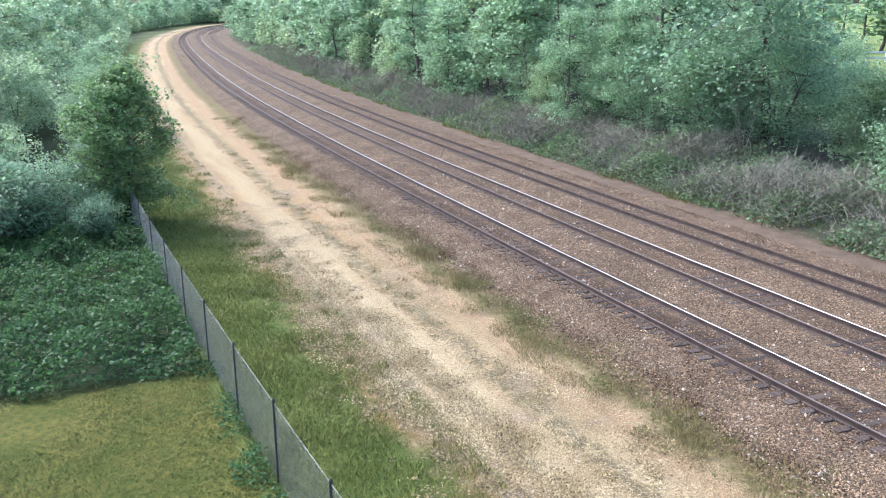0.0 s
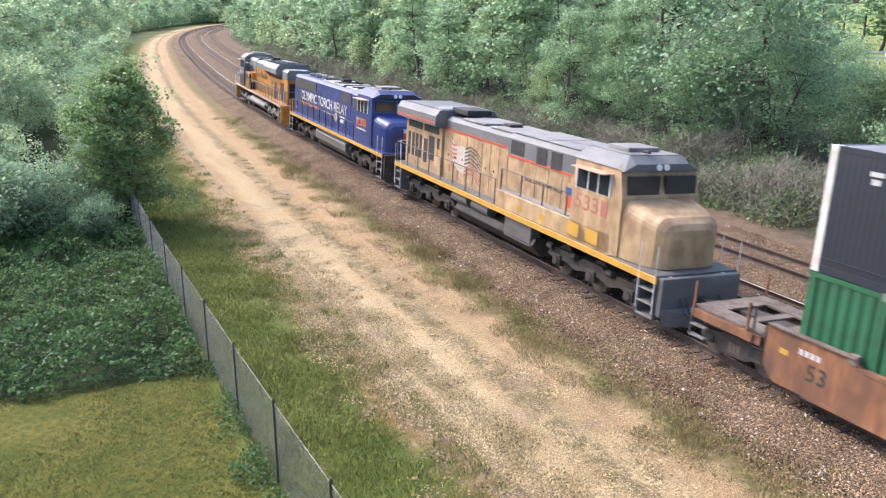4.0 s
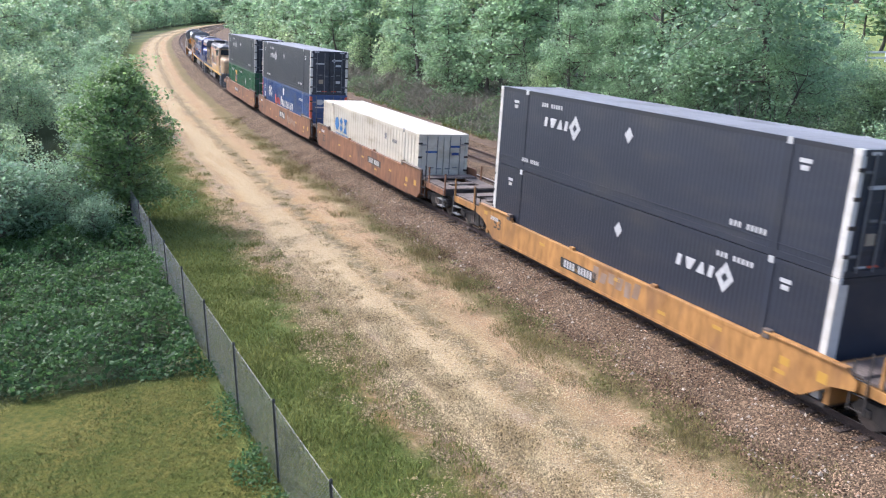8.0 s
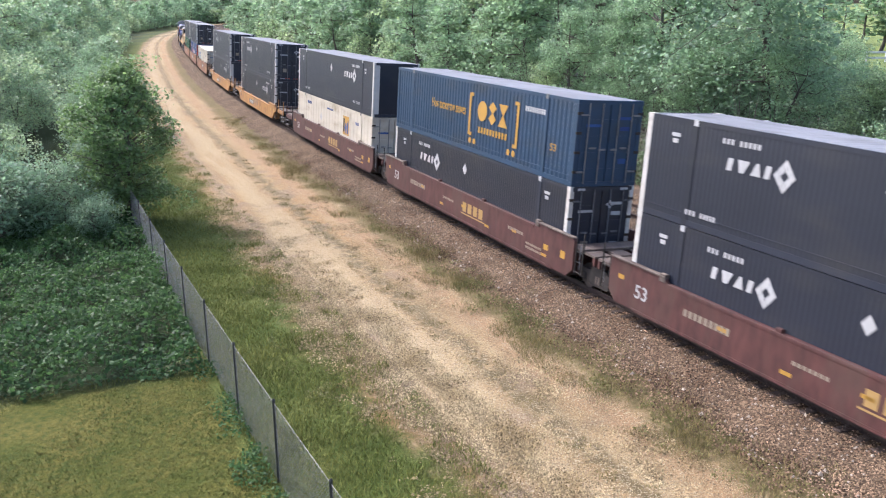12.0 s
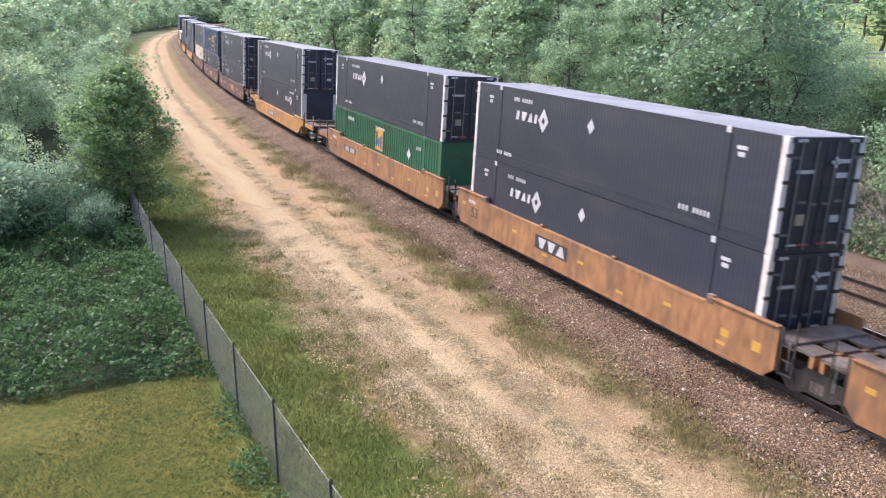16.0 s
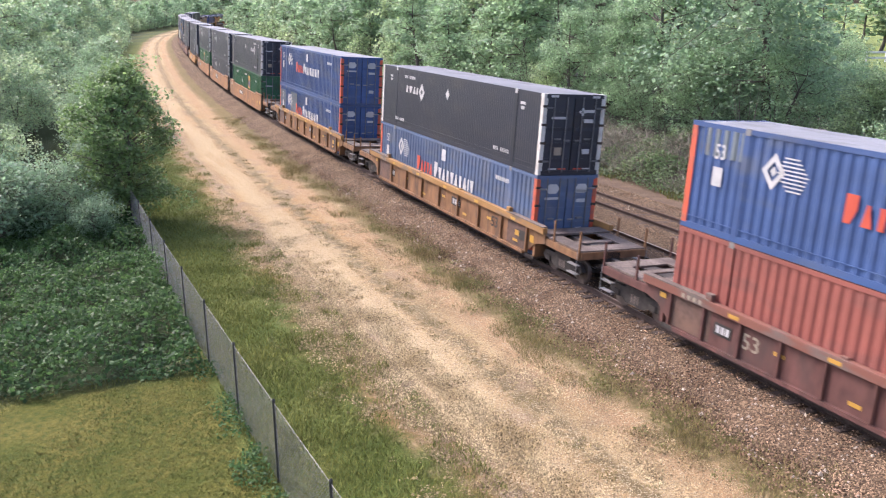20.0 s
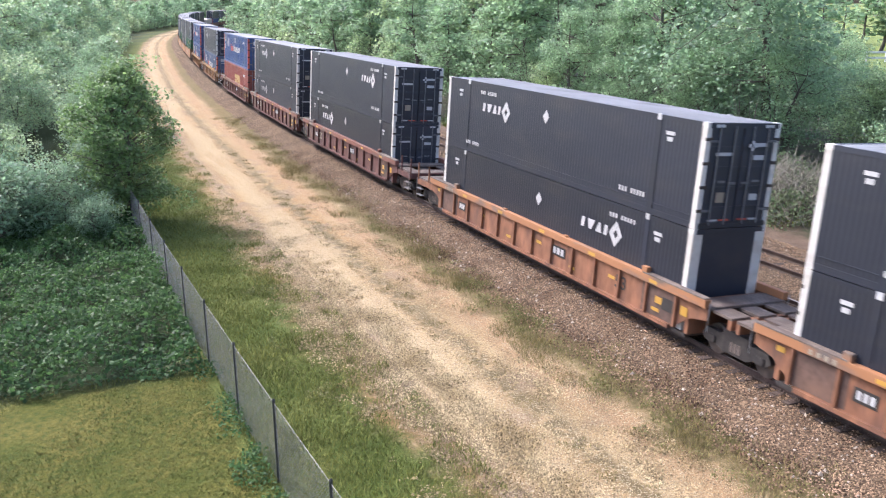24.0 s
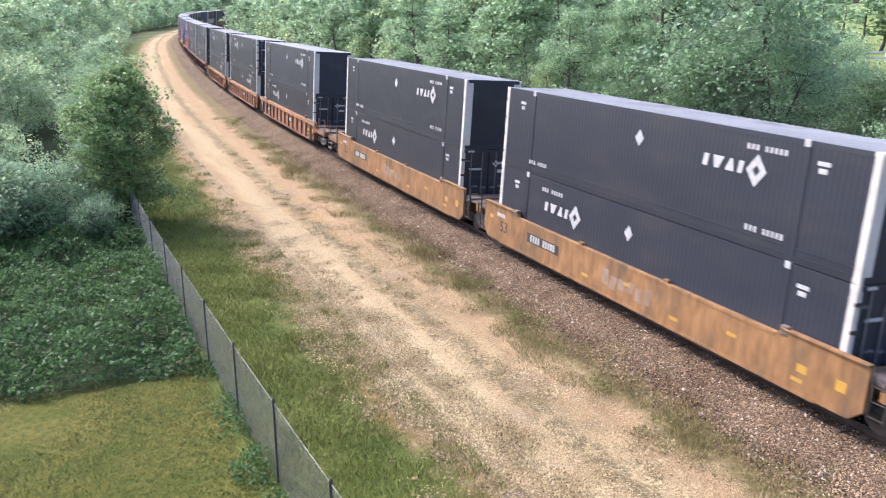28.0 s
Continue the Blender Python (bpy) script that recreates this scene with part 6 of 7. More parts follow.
    def cab(self, m_, roof_m, nose_m, u_nose=1.55, u_cab=3.35, u_end=5.75, top=4.68):
        """Wide-nose safety cab with windows."""
        w = 1.50
        def rr(w_, z1, r):
            """Upright section with rounded shoulders."""
            arc = [(w_ - r + r * math.cos(a), z1 - r + r * math.sin(a)) for a in np.linspace(0, math.pi / 2, 6)]
            return [(-w_, 1.66), (w_, 1.66)] + arc + [(-y_, z_) for y_, z_ in arc[::-1]]
        nose = self.loft("nose", [(u_nose, rr(0.82, 2.82, 0.3)), (u_nose + 0.1, rr(0.98, 3.0, 0.36)), (u_nose + 0.3, rr(1.14, 3.16, 0.4)), (u_nose + 0.8, rr(1.3, 3.3, 0.42)), (u_cab + 0.1, rr(1.46, 3.5, 0.4))], nose_m)
        cabp = self.loft("cab", [(u_cab - 0.2, [(-1.46, 1.66), (1.46, 1.66), (1.5, 3.42), (1.42, 3.5), (-1.42, 3.5), (-1.5, 3.42)]), (u_cab + 0.05, [(-w, 1.66), (w, 1.66), (w, 3.45), (1.45, 4.3), (-1.45, 4.3), (-w, 3.45)]), (u_cab + 0.12, [(-w, 1.66), (w, 1.66), (w, 3.45), (1.42, 4.36), (-1.42, 4.36), (-w, 3.45)]), (u_end, [(-w, 1.66), (w, 1.66), (w, 3.45), (1.42, 4.36), (-1.42, 4.36), (-w, 3.45)])], m_)
        self.loft("cab_roof", [(u_cab - 0.08, [(-1.44, 4.28), (1.44, 4.28), (1.0, 4.5), (-1.0, 4.5)]), (u_cab + 0.3, [(-1.47, 4.33), (1.47, 4.33), (1.0, top), (-1.0, top)]), (u_end + 0.05, [(-1.47, 4.33), (1.47, 4.33), (1.0, top), (-1.0, top)])], roof_m)
        for sy in (1, -1):
            win = part("side_window", boxes(tuple(sorted((self.X(u_cab + 0.45), self.X(u_end - 0.25)))) + tuple(sorted((sy * 1.47, sy * 1.515))) + (3.42, 4.08)), M_lglass, cabp, "dark side window glass")
            for u in (u_cab + 0.42, u_cab + 1.05, u_cab + 1.6, u_end - 0.25):
                part("window_post", boxes((self.X(u) - 0.03, self.X(u) + 0.03, sy * 1.47, sy * 1.535, 3.38, 4.12)), M_lwhite if m_ != M_lgrey else M_lgrey, win)
            part("sunshade", boxes(tuple(sorted((self.X(u_cab + 0.4), self.X(u_end - 0.3)))) + tuple(sorted((sy * 1.44, sy * 1.85))) + (4.1, 4.13)), M_peach, cabp)
            fw = loft([[(self.X(u_cab - 0.19), sy * y - 0.0, z) for y, z in ((0.12, 3.58), (1.3, 3.58), (1.25, 4.15), (0.12, 4.15))], [(self.X(u_cab - 0.02), sy * y, z) for y, z in ((0.12, 3.58), (1.3, 3.58), (1.25, 4.15), (0.12, 4.15))]])
            part("windshield", fw, M_lglass, cabp, "dark raked windshield pane")
        for y in (-0.14, 0.14):
            part("headlight", tube(bmesh.new(), (self.X(u_cab - 0.12), y, 4.4), (self.X(u_cab + 0.1), y, 4.4), 0.1, 12), M_lamp, cabp)
            part("ditch_light", tube(bmesh.new(), (self.X(u_nose - 0.5), y * 7, 1.5), (self.X(u_nose), y * 7, 1.5), 0.1, 12), M_lamp, cabp)
        self.box("air_conditioner", u_cab + 0.9, u_cab + 2.0, -0.6, 0.6, top, top + 0.16, M_rpale, 0.03)
        self.box("roof_panel", u_cab + 0.35, u_end - 0.05, -0.95, 0.95, top, top + 0.025, M_rpale, 0.0)
        part("horn", tubes([(self.X(u_cab + 0.6), 0.3, top + 0.1), (self.X(u_cab + 0.2), 0.35, top + 0.12)], 0.05, 8), M_dark, self.t)
        return cabp

    def fan(self, u, z, r=0.62):
        x = self.X(u)
        f = part("radiator_fan", tube(bmesh.new(), (x, 0, z - 0.02), (x, 0, z + 0.16), r, 24), M_agrey, self.t)
        part("fan_grille", tube(bmesh.new(), (x, 0, z + 0.16), (x, 0, z + 0.17), r * 0.86, 24), M_grille, f)
        part("fan_hub", tube(bmesh.new(), (x, 0, z + 0.165), (x, 0, z + 0.2), r * 0.3, 12), M_lwhite, f)

    def tank(self, u0, u1, m_, zt=1.32, zb=0.3):
        return self.loft("fuel_tank", [(u, [(-1.05, zb), (1.05, zb), (1.42, zb + 0.4), (1.42, zt - 0.22), (1.3, zt), (-1.3, zt), (-1.42, zt - 0.22), (-1.42, zb + 0.4)]) for u in (u0, u1)], m_, "smooth steel fuel tank")

    def hood(self, name, u0, u1, w, z0, z1, m_, ch=0.18):
        return self.loft(name, [(u, [(-w, z0), (w, z0), (w, z1 - ch), (w - ch, z1), (-w + ch, z1), (-w, z1 - ch)]) for u in (u0, u1)], m_)

    def doors(self, u0, u1, n, z0, z1, y, m_):
        """Shallow access doors with latches along the hood."""
        st = (u1 - u0) / n
        for i in range(n):
            a, b = sorted((self.X(u0 + i * st + 0.03), self.X(u0 + (i + 1) * st - 0.03)))
            for sy in (1, -1):
                dd = part("access_door", boxes((a, b, *sorted((sy * y, sy * (y + 0.022))), z0, z1)), m_, self.t)
                part("latch", boxes(((a + b) / 2 - 0.03, (a + b) / 2 + 0.03, *sorted((sy * (y + 0.02), sy * (y + 0.05))), (z0 + z1) / 2 - 0.08, (z0 + z1) / 2)), M_dark, dd)


def make_lead():
    """Orange and black heritage locomotive, cab leading."""
    k = Loco("orange and black locomotive with grey roof and silver running gear", 23.3, 1, M_lorange, M_lsilver)
    L_ = k.L
    k.box("frame", 0.9, L_ - 0.9, -1.2, 1.2, 1.3, 1.6, M_dark)
    k.box("walkway", 1.0, L_ - 1.0, -1.5, 1.5, 1.6, 1.66, M_deckorange, 0.01, label="dusty orange walkway")
    for sy in (1, -1):
        part("sill_edge", boxes((-L_ / 2 + 1.0, L_ / 2 - 1.0, *sorted((sy * 1.47, sy * 1.55)), 1.52, 1.68), bevel=0.01), M_peach, k.t, "cream painted sill edge")
    k.end(0, M_lorange)
    k.end(L_, M_lorange)
    k.steps(1.0, M_lorange, M_lwhite)
    k.steps(L_ - 1.75, M_lorange, M_lwhite)
    k.truck(4.7, M_lsilver)
    k.truck(18.1, M_lsilver)
    k.loft("fuel_tank", [(u, [(1.42 * w_ * math.cos(a), 0.82 + 0.54 * w_ * math.sin(a)) for a in np.arange(20) * math.pi / 10]) for u, w_ in ((7.95, 0.93), (8.05, 1.0), (14.9, 1.0), (15.0, 0.93))], M_steel, "rounded smooth steel fuel tank")
    k.cab(M_lgrey, M_lgrey, M_lgrey)
    # black lower band, grey peaks on cab and nose
    y = 1.503
    k.poly("black_band", [(3.3, 1.7), (5.72, 1.7), (5.72, 3.38), (5.3, 3.05), (4.75, 3.36), (4.2, 2.95), (3.7, 3.2), (3.3, 2.75)], y, M_lblack)
    for pts in ([(3.25, 1.68), (2.0, 1.68), (2.0, 2.1), (2.35, 2.45), (2.65, 2.2), (2.95, 2.75), (3.25, 2.5)],):
        part("nose_black_band", loft([[(k.X(u), 1.33 + 0.135 * (u - 2.35) + d, z) for u, z in pts] for d in (0.0, 0.03)]), M_lblack, k.t)
    k.hood("cabinet", 5.76, 8.5, 1.44, 1.66, 3.15, M_lblack, 0.12)
    k.hood("cabinet_hood", 5.76, 9.2, 1.0, 3.1, 4.42, M_lgrey, 0.2)
    for u in (6.0, 6.75, 7.5):
        k.box("cabinet_door", u, u + 0.68, 1.44, 1.455, 1.72, 3.0, M_lblack, 0.005)
    k.poly("orange_wing", [(7.6, 2.62), (8.1, 2.9), (8.1, 3.15), (7.2, 3.1)], 1.458, M_lorange)
    k.poly("orange_wing", [(6.9, 3.14), (9.0, 3.14), (9.0, 3.5), (8.2, 3.32)], 1.008, M_lorange)
    k.poly("mountain_stripe", [(5.8, 3.3), (6.4, 3.95), (6.9, 3.5), (7.4, 4.0), (8.2, 3.4), (9.0, 3.5), (9.0, 3.12), (5.8, 3.12)], 1.004, M_lblack)
    k.box("intake", 8.1, 9.0, -1.35, 1.35, 2.3, 3.2, M_lorange)
    k.decal("intake_grille", [(8.2, 8.9, 2.45, 2.95)], 1.352, M_grille)
    k.hood("hood", 8.5, 22.05, 0.96, 1.66, 4.2, M_lorange, 0.1)
    k.hood("roof_cap", 8.6, 15.2, 0.98, 3.72, 4.32, M_lgrey, 0.16)
    k.hood("clean_air_hatch", 11.0, 14.8, 1.12, 3.95, 4.45, M_lgrey, 0.25)
    k.loft("radiator", [(u, [(-0.97, 3.55), (0.97, 3.55), (1.46, 3.85), (1.46, 4.2), (1.2, 4.55), (-1.2, 4.55), (-1.46, 4.2), (-1.46, 3.85)]) for u in (15.0, 20.0)], M_lgrey, "flared grey radiator housing")
    for sy in (1, -1):
        part("radiator_grille", loft([[(k.X(u), sy * yy, z) for yy, z in ((0.985, 3.42), (0.985, 3.52), (1.42, 3.83), (1.30, 3.70))] for u in (15.15, 19.85)]), M_grille, k.t, "black radiator intake grille")
    k.hood("rear_cap", 20.0, 22.07, 0.99, 3.55, 4.3, M_lgrey, 0.2)
    for u in (15.9, 17.4):
        k.fan(u + 0.6, 4.55, 0.66)
    for u in np.arange(6.1, 9.0, 0.42):
        k.box("roof_louver", u, u + 0.26, -0.62, 0.62, 4.42, 4.5, M_grille, 0.01)
    k.box("roof_panel", 11.2, 12.4, -0.75, 0.75, 4.45, 4.5, M_rpale, 0.01)
    k.box("exhaust_silencer", 10.1, 11.2, -0.7, 0.7, 4.3, 4.52, M_dark, 0.05)
    k.box("exhaust_stack", 12.6, 13.2, -0.35, 0.35, 4.4, 4.75, M_dark, 0.04)
    for u in np.arange(15.2, 20, 1.2):
        k.box("roof_frame", u, u + 0.08, -1.15, 1.15, 4.55, 4.66, M_lgrey, 0.0)
    k.decal("hood_stripes", [(8.6, 22.0, z, z + 0.075) for z in (1.85, 2.02, 2.19, 2.36, 2.53)], 0.985, M_lblack)
    k.doors(9.2, 15.0, 8, 2.66, 3.64, 0.96, M_lorange)
    k.decal("cab_stripes", [(6.0 + 0.25 * i, 8.3, 1.80 + 0.2 * i, 1.89 + 0.2 * i) for i in range(4)], 1.458, M_lorange)
    k.decal("hood_door", [(17.3, 18.1, 1.75, 3.1), (19.6, 20.9, 1.9, 3.2)], 0.99, M_grille)
    # plain dark shapes where the railway's script name stands
    for i, (u, w, h) in enumerate(((9.55, 0.5, 0.72), (10.15, 0.14, 0.42), (10.42, 0.4, 0.42), (11.3, 0.62, 0.76), (12.0, 0.26, 0.42), (12.35, 0.4, 0.42), (12.85, 0.34, 0.42), (13.28, 0.42, 0.7), (13.8, 0.38, 0.42))):
        round_ = i in (2, 3, 5, 7, 8)
        ring = [(u + w * (0.5 + 0.5 * math.cos(a)), 2.9 + h * (0.5 + 0.5 * math.sin(a))) for a in np.arange(12) * math.pi / 6] if round_ else [(u, 2.9), (u + w * 0.6, 2.9), (u + w, 2.9 + h), (u + w * 0.4, 2.9 + h)]
        k.poly("wordmark_shape", [(a_ + 0.22 * (z_ - 2.9), z_) for a_, z_ in ring], 0.986, M_lblack)
    k.decal("wordmark_stroke", [(11.0, 11.9, 3.22, 3.28), (12.9, 14.1, 3.58, 3.62)], 0.986, M_lblack)
    for u in (3.52, 3.82):
        k.poly("initial_shape", [(u, 2.78), (u + 0.2, 2.78), (u + 0.24, 3.1), (u + 0.04, 3.1)], 1.51, M_lwhite)
    text_part("1989", k.X(4.2), 2.76, 1.0, 0.34, 1.512, M_lwhite, k.t)
    part("emblem", flat([disc(k.X(2.75), 2.2, 0.23)], 1.435), M_faintwhite, k.t)
    k.decal("shield_sign", [(16.1, 16.6, 2.75, 3.1)], 0.985, M_skyblue)
    k.rail(list(np.linspace(9.0, 20.9, 11)), 1.68, 2.65, 1.48, M_galv)
    k.rail([5.9, 8.6], 3.15, 3.95, 1.38, M_galv)
    part("end_rail", tubes([(k.X(22.0), 1.3, 1.7), (k.X(22.2), 1.2, 2.7), (k.X(22.3), -1.2, 2.7), (k.X(22.0), -1.3, 1.7)], 0.022), M_galv, k.t)
    for y in (-0.6, 0.6):
        part("rear_headlight", tube(bmesh.new(), (k.X(22.05), y * 0.25, 3.75), (k.X(22.13), y * 0.25, 3.75), 0.09, 12), M_lamp, k.t)
        k.box("rear_grille", 22.05, 22.07, y - 0.22, y + 0.22, 2.2, 3.3, M_grille, 0.0)
        part("rear_grab_rail", tubes([(k.X(22.3), y * 2.2, 0.6), (k.X(22.35), y * 2.2, 2.6), (k.X(22.1), y * 1.6, 2.9)], 0.02), M_lwhite, k.t)
    part("front_rail", tubes([(k.X(1.1), 1.3, 1.7), (k.X(0.9), 1.3, 2.6), (k.X(1.5), 0.9, 2.9)], 0.022), M_lwhite, k.t)
    return k.t


def make_blue():
    """Deep blue locomotive, long hood leading."""
    k = Loco("deep blue locomotive with large white lettering and yellow sill stripe", 22.0, -1, M_lblue, M_dark)
    L_ = k.L
    k.box("frame", 0.9, L_ - 0.9, -1.2, 1.2, 1.3, 1.6, M_dark)
    k.box("walkway", 1.0, L_ - 1.0, -1.5, 1.5, 1.58, 1.64, M_lblue, 0.01)
    for sy in (1, -1):
        part("sill_stripe", boxes((-L_ / 2 + 0.95, L_ / 2 - 0.95, *sorted((sy * 1.47, sy * 1.55)), 1.42, 1.6), bevel=0.01), M_gold, k.t, "yellow sill stripe")
    k.end(0, M_dark)
    k.end(L_, M_dark)
    k.steps(1.0, M_dark, M_lwhite)
    k.steps(L_ - 1.75, M_dark, M_lwhite)
    k.truck(4.6, M_dark)
    k.truck(17.4, M_dark)
    k.tank(7.7, 14.3, M_tank)
    k.box("air_reservoir_cover", 7.8, 14.2, 1.15, 1.4, 1.1, 1.42, M_tank, 0.08)
    k.cab(M_lblue, M_lblue, M_lblue, 1.35, 3.15, 5.6, 4.66)
    k.hood("cabinet", 5.6, 7.4, 1.2, 1.64, 4.3, M_lblue, 0.2)
    k.hood("hood", 7.4, 20.9, 1.18, 1.64, 4.3, M_lblue, 0.16)
    k.hood("roof_hatch", 6.2, 9.4, 0.95, 4.25, 4.42, M_rpale, 0.08)
    k.hood("roof_hatch", 10.0, 14.4, 0.95, 4.25, 4.44, M_rpale, 0.08)
    for u in (6.8, 7.8, 10.6, 11.4, 13.4):
        k.box("lifting_lug", u, u + 0.12, -0.5, -0.3, 4.42, 4.56, M_dark, 0.01)
        k.box("roof_rib", u + 0.3, u + 0.36, -0.95, 0.95, 4.43, 4.48, M_dark, 0.0)
    for u in (15.9, 17.5, 19.1):
        k.fan(u, 4.3, 0.6)
    k.box("exhaust_stack", 12.2, 12.7, -0.3, 0.3, 4.4, 4.62, M_dark, 0.04)
    for sy in (1, -1):
        for u0, u1, z0, z1 in ((15.2, 20.6, 3.42, 4.08), (7.7, 9.4, 3.45, 4.05), (5.9, 7.0, 3.3, 3.95)):
            a, b = sorted((k.X(u0), k.X(u1)))
            part("grille", boxes((a, b, *sorted((sy * 1.15, sy * 1.215)), z0, z1)), M_grille, k.t, "black air intake grille")
        for u0, u1, z0, z1 in ((18.0, 19.2, 2.4, 3.2),):
            a, b = sorted((k.X(u0), k.X(u1)))
            part("hood_recess", boxes((a, b, *sorted((sy * 1.15, sy * 1.2)), z0, z1)), M_grille, k.t)
    y = 1.20
    for pts in ([(20.7, 2.5), (19.9, 3.3), (19.5, 3.3), (20.3, 2.5), (19.8, 2.0), (20.2, 2.0)], [(14.5, 2.2), (13.2, 3.8), (12.6, 3.8), (13.9, 2.2)], [(11.6, 3.6), (10.4, 4.1), (10.0, 3.8), (11.4, 3.2)], [(14.9, 3.9), (13.9, 4.1), (14.3, 3.3)], [(17.8, 1.8), (16.6, 2.6), (16.3, 2.3), (17.2, 1.8)], [(12.3, 3.9), (11.9, 2.0), (11.4, 2.0), (11.9, 3.9)], [(8.2, 4.1), (7.7, 3.0), (7.5, 4.0)], [(16.0, 3.3), (15.2, 2.9), (15.0, 3.9), (15.4, 3.3)], [(7.3, 2.0), (6.4, 2.9), (6.1, 2.4), (6.9, 1.9)], [(9.8, 1.8), (8.8, 2.6), (8.2, 2.6), (9.4, 1.8)]):
        k.poly("pale_angular_pattern", pts, y, M_lblue2)
    y = 1.208
    text_part("OLYMPIC TORCH RELAY", k.X(19.0), 2.72, 10.75, 0.62, y, M_lwhite, k.t)
    text_part("light the fire within", k.X(18.9), 2.33, 4.4, 0.34, y, M_torch, k.t, 0.25)
    k.decal("small_lettering_bars", [(13.3 - 0.16 * i, 13.2 - 0.16 * i, 2.42, 2.52) for i in range(16)] + [(20.6 - 0.14 * i, 20.5 - 0.14 * i, 1.95, 2.05) for i in range(5)], y, M_lwhite)
    part("emblem", flat([disc(k.X(10.5), 2.42, 0.27)], y), M_faded, k.t)
    part("emblem_flame", flat([diamond(k.X(10.5), 2.42, 0.12, 0.2)], y + 0.005), M_torch, k.t)
    k.decal("emblem_bars", [(9.6, 8.9, 2.22, 2.42), (9.7, 8.7, 2.52, 2.6)], y, M_lwhite)
    text_part("2001", k.X(4.95), 2.62, 1.15, 0.46, 1.512, M_torch, k.t)
    k.decal("shield", [(5.45, 5.1, 2.6, 2.88)], 1.51, M_redmark)
    k.decal("shield_top", [(5.5, 5.05, 2.89, 3.05)], 1.51, M_faintwhite)
    k.decal("small_lettering_bars", [(5.4 - 0.13 * i, 5.3 - 0.13 * i, 2.42, 2.5) for i in range(12)], 1.51, M_lwhite)
    for sy in (1, -1):
        part("number_board", boxes(tuple(sorted((k.X(3.02), k.X(3.1)))) + tuple(sorted((sy * 0.45, sy * 1.0))) + (4.32, 4.5)), M_ink, k.t)
    part("nose_shield", boxes(tuple(sorted((k.X(1.33), k.X(1.37)))) + (-0.22, 0.22, 2.3, 2.8)), M_redmark, k.t)
    part("nose_shield_top", boxes(tuple(sorted((k.X(1.32), k.X(1.36)))) + (-0.24, 0.24, 2.66, 2.86)), M_lwhite, k.t)
    k.doors(7.6, 15.0, 9, 1.75, 2.3, 1.18, M_lblue)
    k.rail(list(np.linspace(6.0, 20.5, 11)), 1.64, 2.6, 1.5, M_lblack)
    part("end_rail", tubes([(k.X(21.0), 1.3, 2.6), (k.X(21.2), 0.5, 2.6), (k.X(21.2), -0.5, 2.6), (k.X(21.0), -1.3, 2.6)], 0.022), M_lblack, k.t)
    return k.t


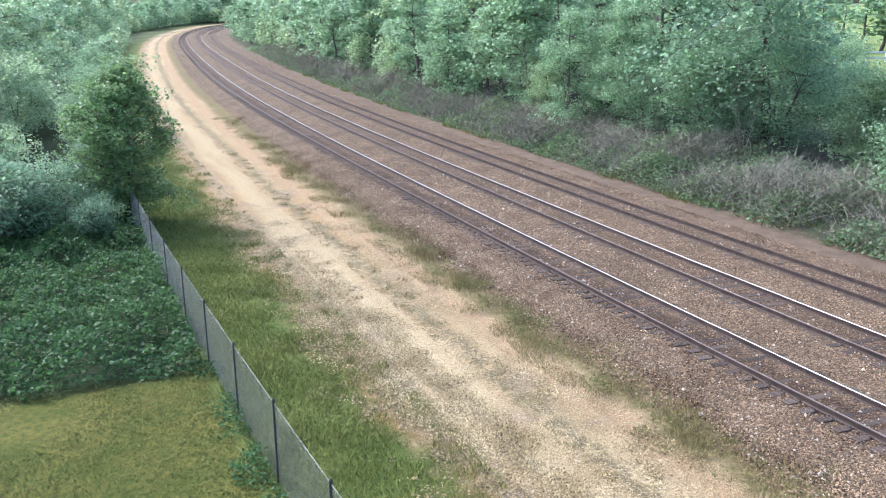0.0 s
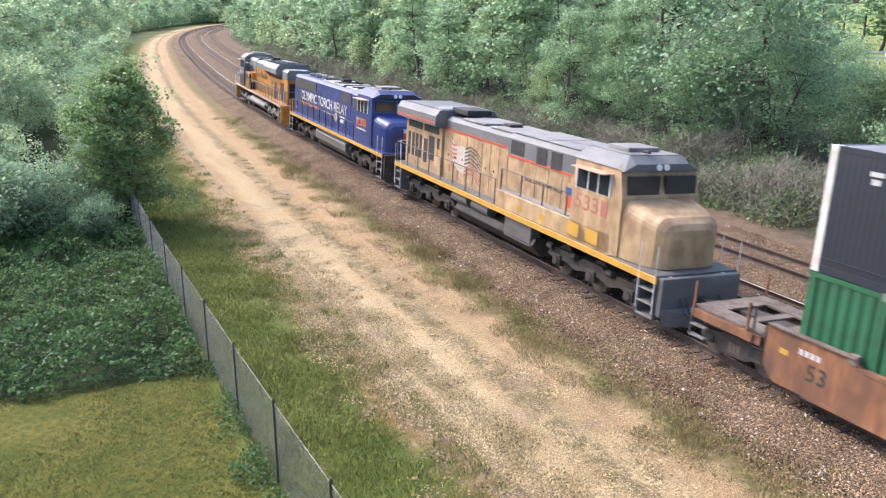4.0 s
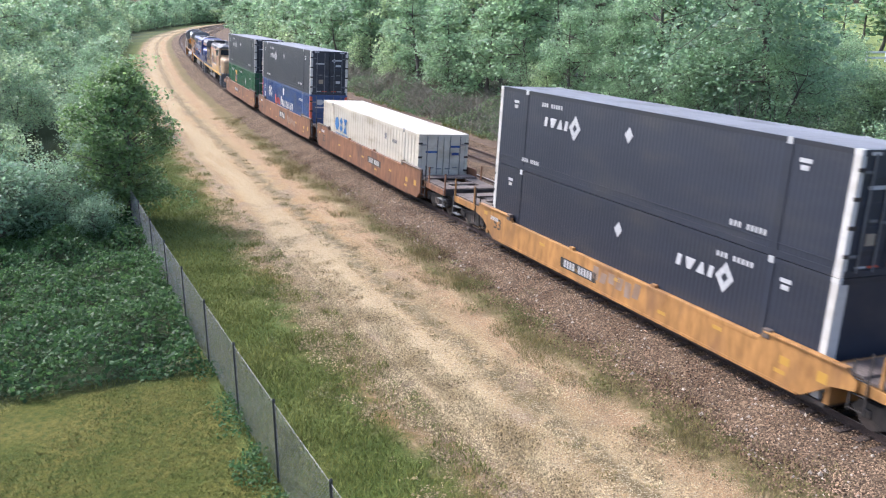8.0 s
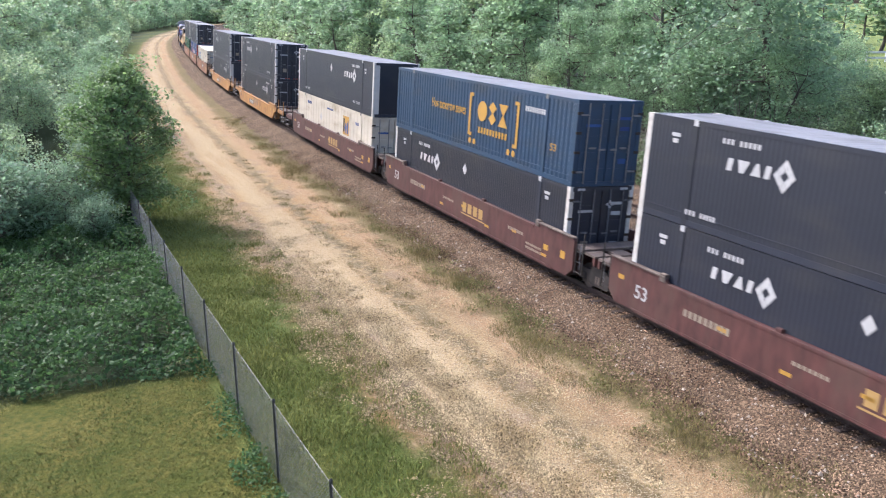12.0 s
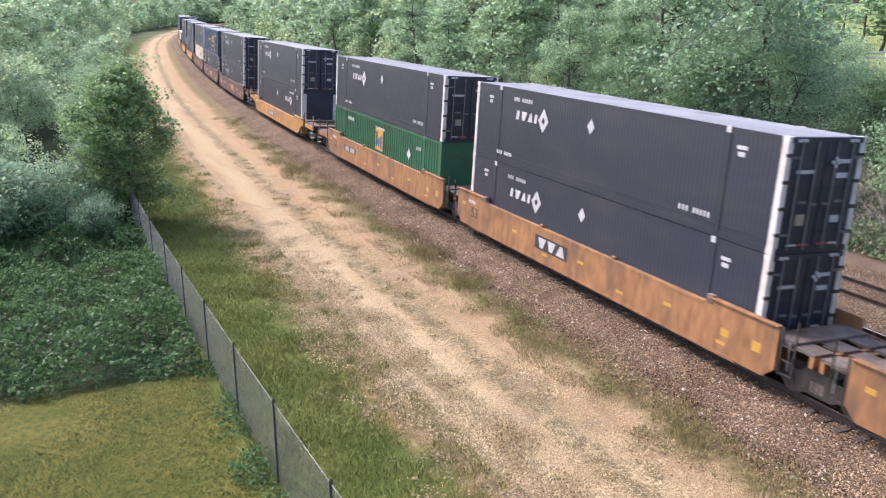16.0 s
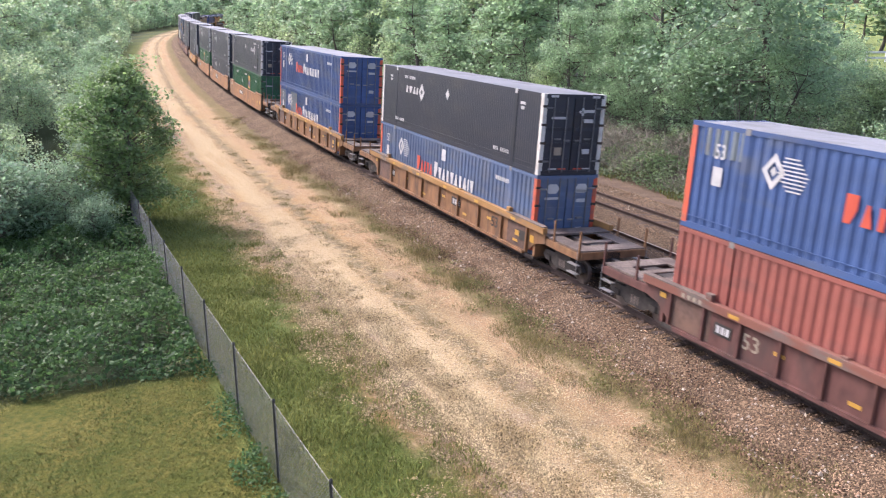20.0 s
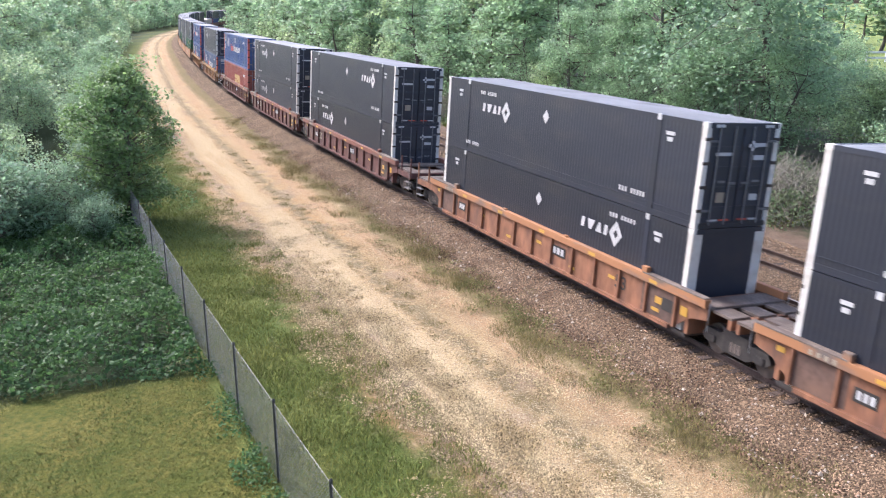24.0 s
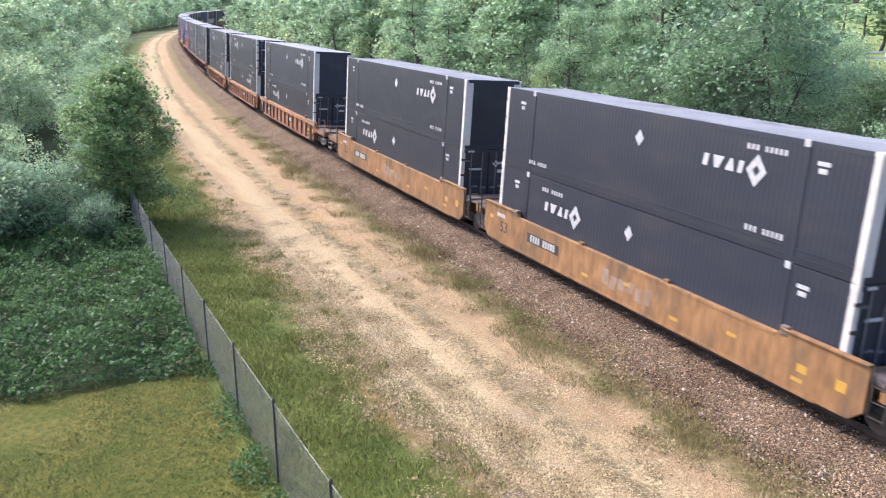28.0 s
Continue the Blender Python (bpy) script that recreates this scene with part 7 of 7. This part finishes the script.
def make_yellow():
    """Faded yellow locomotive with grey roof, long hood leading."""
    k = Loco("faded yellow and grey locomotive with red trim line", 22.5, -1, M_armour, M_agrey)
    L_ = k.L
    k.box("frame", 0.9, L_ - 0.9, -1.2, 1.2, 1.3, 1.58, M_dark)
    k.box("walkway", 1.0, L_ - 1.0, -1.5, 1.5, 1.58, 1.64, M_tank, 0.01)
    for sy in (1, -1):
        part("sill_stripe", boxes((-L_ / 2 + 0.95, L_ / 2 - 0.95, *sorted((sy * 1.47, sy * 1.55)), 1.40, 1.6), bevel=0.01), M_gold, k.t, "yellow sill stripe")
    k.end(0, M_agrey)
    k.end(L_, M_agrey)
    k.steps(1.0, M_agrey, M_lwhite)
    k.steps(L_ - 1.75, M_agrey, M_lwhite)
    k.truck(4.6, M_dark)
    k.truck(17.9, M_dark)
    k.tank(8.0, 14.6, M_dark, 0.95, 0.28)
    for u in (12.4, 14.3):
        part("air_cylinder", tube(bmesh.new(), (k.X(u - 0.75), 1.2, 1.17), (k.X(u + 0.75), 1.2, 1.17), 0.24, 14), M_tank, k.t)
    k.box("battery_box", 8.2, 10.2, 1.0, 1.42, 0.6, 1.36, M_tank, 0.03)
    k.cab(M_armour, M_agrey, M_armour, 1.4, 3.2, 5.7, 4.70)
    k.hood("cab_side_box", 3.4, 10.9, 1.5, 1.62, 2.3, M_armour, 0.05)
    k.hood("cabinet", 5.7, 10.8, 1.12, 1.64, 4.35, M_armour, 0.18)
    k.hood("hood", 10.8, 17.0, 1.0, 1.64, 4.25, M_armour, 0.14)
    k.hood("roof_cap", 5.75, 10.85, 1.14, 3.62, 4.45, M_agrey, 0.2)
    k.hood("roof_cap", 10.85, 17.0, 1.02, 3.85, 4.36, M_agrey, 0.16)
    for sy in (1, -1):
        part("red_line", boxes(*[(*sorted((k.X(a), k.X(b))), *sorted((sy * yy, sy * (yy + 0.012))), z, z + 0.08) for a, b, yy, z in ((5.8, 10.8, 1.138, 3.56), (10.9, 17.0, 1.02, 3.79))]), M_redmark, k.t, "red trim line")
        part("red_line", boxes((*sorted((k.X(16.9), k.X(21.4))), *sorted((sy * 1.55, sy * 1.566)), 4.0, 4.08)), M_redmark, k.t)
    k.hood("radiator_body", 17.0, 21.2, 1.12, 1.64, 4.1, M_armour, 0.1)
    k.loft("radiator_wing", [(u, [(-1.3, 3.82), (1.3, 3.82), (1.55, 3.9), (1.55, 4.35), (1.35, 4.6), (-1.35, 4.6), (-1.55, 4.35), (-1.55, 3.9)]) for u in (16.85, 21.45)], M_agrey, "wide overhanging grey radiator roof")
    k.box("radiator_screen", 18.6, 21.2, -1.2, 1.2, 4.6, 4.64, M_agrey, 0.01)
    k.box("radiator_screen", 17.0, 18.5, -1.2, 1.2, 4.6, 4.65, M_rpale, 0.01)
    k.box("muffler", 15.6, 17.2, -0.6, 0.6, 4.5, 4.75, M_grille, 0.04)
    k.decal("radiator_opening", [(17.3, 19.0, 3.45, 3.8), (19.2, 20.9, 3.45, 3.8)], 1.125, M_grille)
    k.decal("louver", [(u, u + 0.32, 2.1, 3.2) for u in (19.2, 19.65, 20.1, 20.6)] + [(18.55, 19.0, 2.0, 3.1), (17.75, 18.4, 2.2, 3.3), (17.2, 17.5, 2.8, 3.3)], 1.125, M_grille)
    k.decal("grille", [(9.6, 10.6, 3.7, 4.2), (8.0, 8.7, 3.6, 4.2), (7.0, 7.7, 3.6, 4.2)], 1.15, M_grille)
    k.box("exhaust_stack", 12.3, 12.9, -0.3, 0.3, 4.3, 4.55, M_dark, 0.04)
    k.box("roof_hatch", 13.4, 15.4, -0.9, 0.9, 4.36, 4.46, M_rpale, 0.03)
    k.box("roof_hatch", 11.0, 12.9, -0.9, 0.9, 4.36, 4.44, M_rpale, 0.03)
    k.box("roof_hatch", 8.4, 10.7, -1.0, 1.0, 4.45, 4.49, M_rpale, 0.02)
    k.box("roof_hatch", 5.9, 8.3, -1.0, 1.0, 4.45, 4.49, M_rpale, 0.02)
    k.doors(11.0, 16.8, 8, 1.8, 3.7, 1.0, M_armour)
    # rippling flag shapes, faded
    k.poly("flag_field", [(16.2, 3.45), (15.6, 3.2), (15.0, 3.3), (14.5, 3.2), (14.4, 2.3), (14.9, 2.1), (15.4, 2.2), (16.1, 2.5)], 1.024, M_faded)
    for i in range(6):
        z = 3.42 - 0.19 * i
        k.poly("flag_stripe", [(16.3 - 0.05 * i, z), (15.95, z - 0.16), (15.55, z - 0.14), (15.55, z - 0.22), (15.95, z - 0.25), (16.3 - 0.05 * i, z - 0.09)], 1.03, M_fadedred)
    for i in range(8):
        z = 3.35 - 0.16 * i
        k.poly("flag_stripe", [(14.75, z - 0.1), (14.2, z + 0.06), (13.65, z - 0.08), (13.25, z - 0.3), (13.25, z - 0.37), (13.65, z - 0.16), (14.2, z - 0.02), (14.75, z - 0.19)], 1.032, M_fadedink if i < 5 else M_fadedred)
    text_part("BUILDING AMERICA", k.X(9.4), 2.85, 2.6, 0.17, 1.124, M_ink, k.t)
    for u in (6.9, 7.8, 8.7, 9.7):
        k.box("panel_seam", u, u + 0.03, 1.12, 1.128, 2.35, 3.5, M_fadedink, 0.0)
    for u, z in ((12.2, 2.3), (13.6, 3.1), (16.2, 2.0), (17.3, 2.5), (9.2, 3.2), (6.4, 3.3), (11.6, 3.4)):
        k.decal("rust_patch", [(u, u + 0.16, z, z + 0.3)], 1.13 if u < 10.8 or u > 17 else 1.026, M_deckorange)
    k.decal("shield", [(6.6, 6.05, 2.45, 2.9)], 1.124, M_redmark)
    k.decal("shield_top", [(6.65, 6.0, 2.9, 3.15)], 1.124, M_inkblue)
    text_part("533", k.X(5.45), 2.72, 1.3, 0.52, 1.512, M_fadedred, k.t)
    k.decal("number_bar", [(4.0, 3.68, 2.72, 3.24)], 1.512, M_fadedred)
    # added plate, duller than the body: its colour takes down light from above
    k.box("raised_deck", 5.9, 10.85, 1.13, 1.49, 2.3, 2.315, M_rpale, 0.0)
    k.decal("vent", [(4.0, 4.7, 1.75, 2.2), (5.1, 5.8, 1.75, 2.2), (7.2, 7.6, 1.8, 2.0), (8.8, 9.2, 1.8, 2.0)], 1.51, M_gold)
    k.rail(list(np.linspace(11.0, 21.3, 9)), 1.64, 2.62, 1.5, M_tank)
    k.rail(list(np.linspace(6.0, 10.6, 4)), 2.3, 3.1, 1.48, M_tank)
    part("end_rail", tubes([(k.X(21.4), 1.3, 1.7), (k.X(21.7), 1.2, 2.6), (k.X(21.7), -1.2, 2.6), (k.X(21.4), -1.3, 1.7)], 0.022), M_lwhite, k.t)
    return k.t


MOVING += [(make_lead(), 269.6, 6.8, 0.0), (make_blue(), 245.85, 6.5, 0.0), (make_yellow(), 223.65, 6.6, 0.0)]


# ---- what moves ----
def motions():
    times = [float(t) for t in np.arange(0, 28.01, 0.5)]
    for ob, o, half, lift in MOVING:
        walk(ob, [(t, run_pose(o, t, half) @ Matrix.Translation((0, 0, lift))) for t in times])


motions()
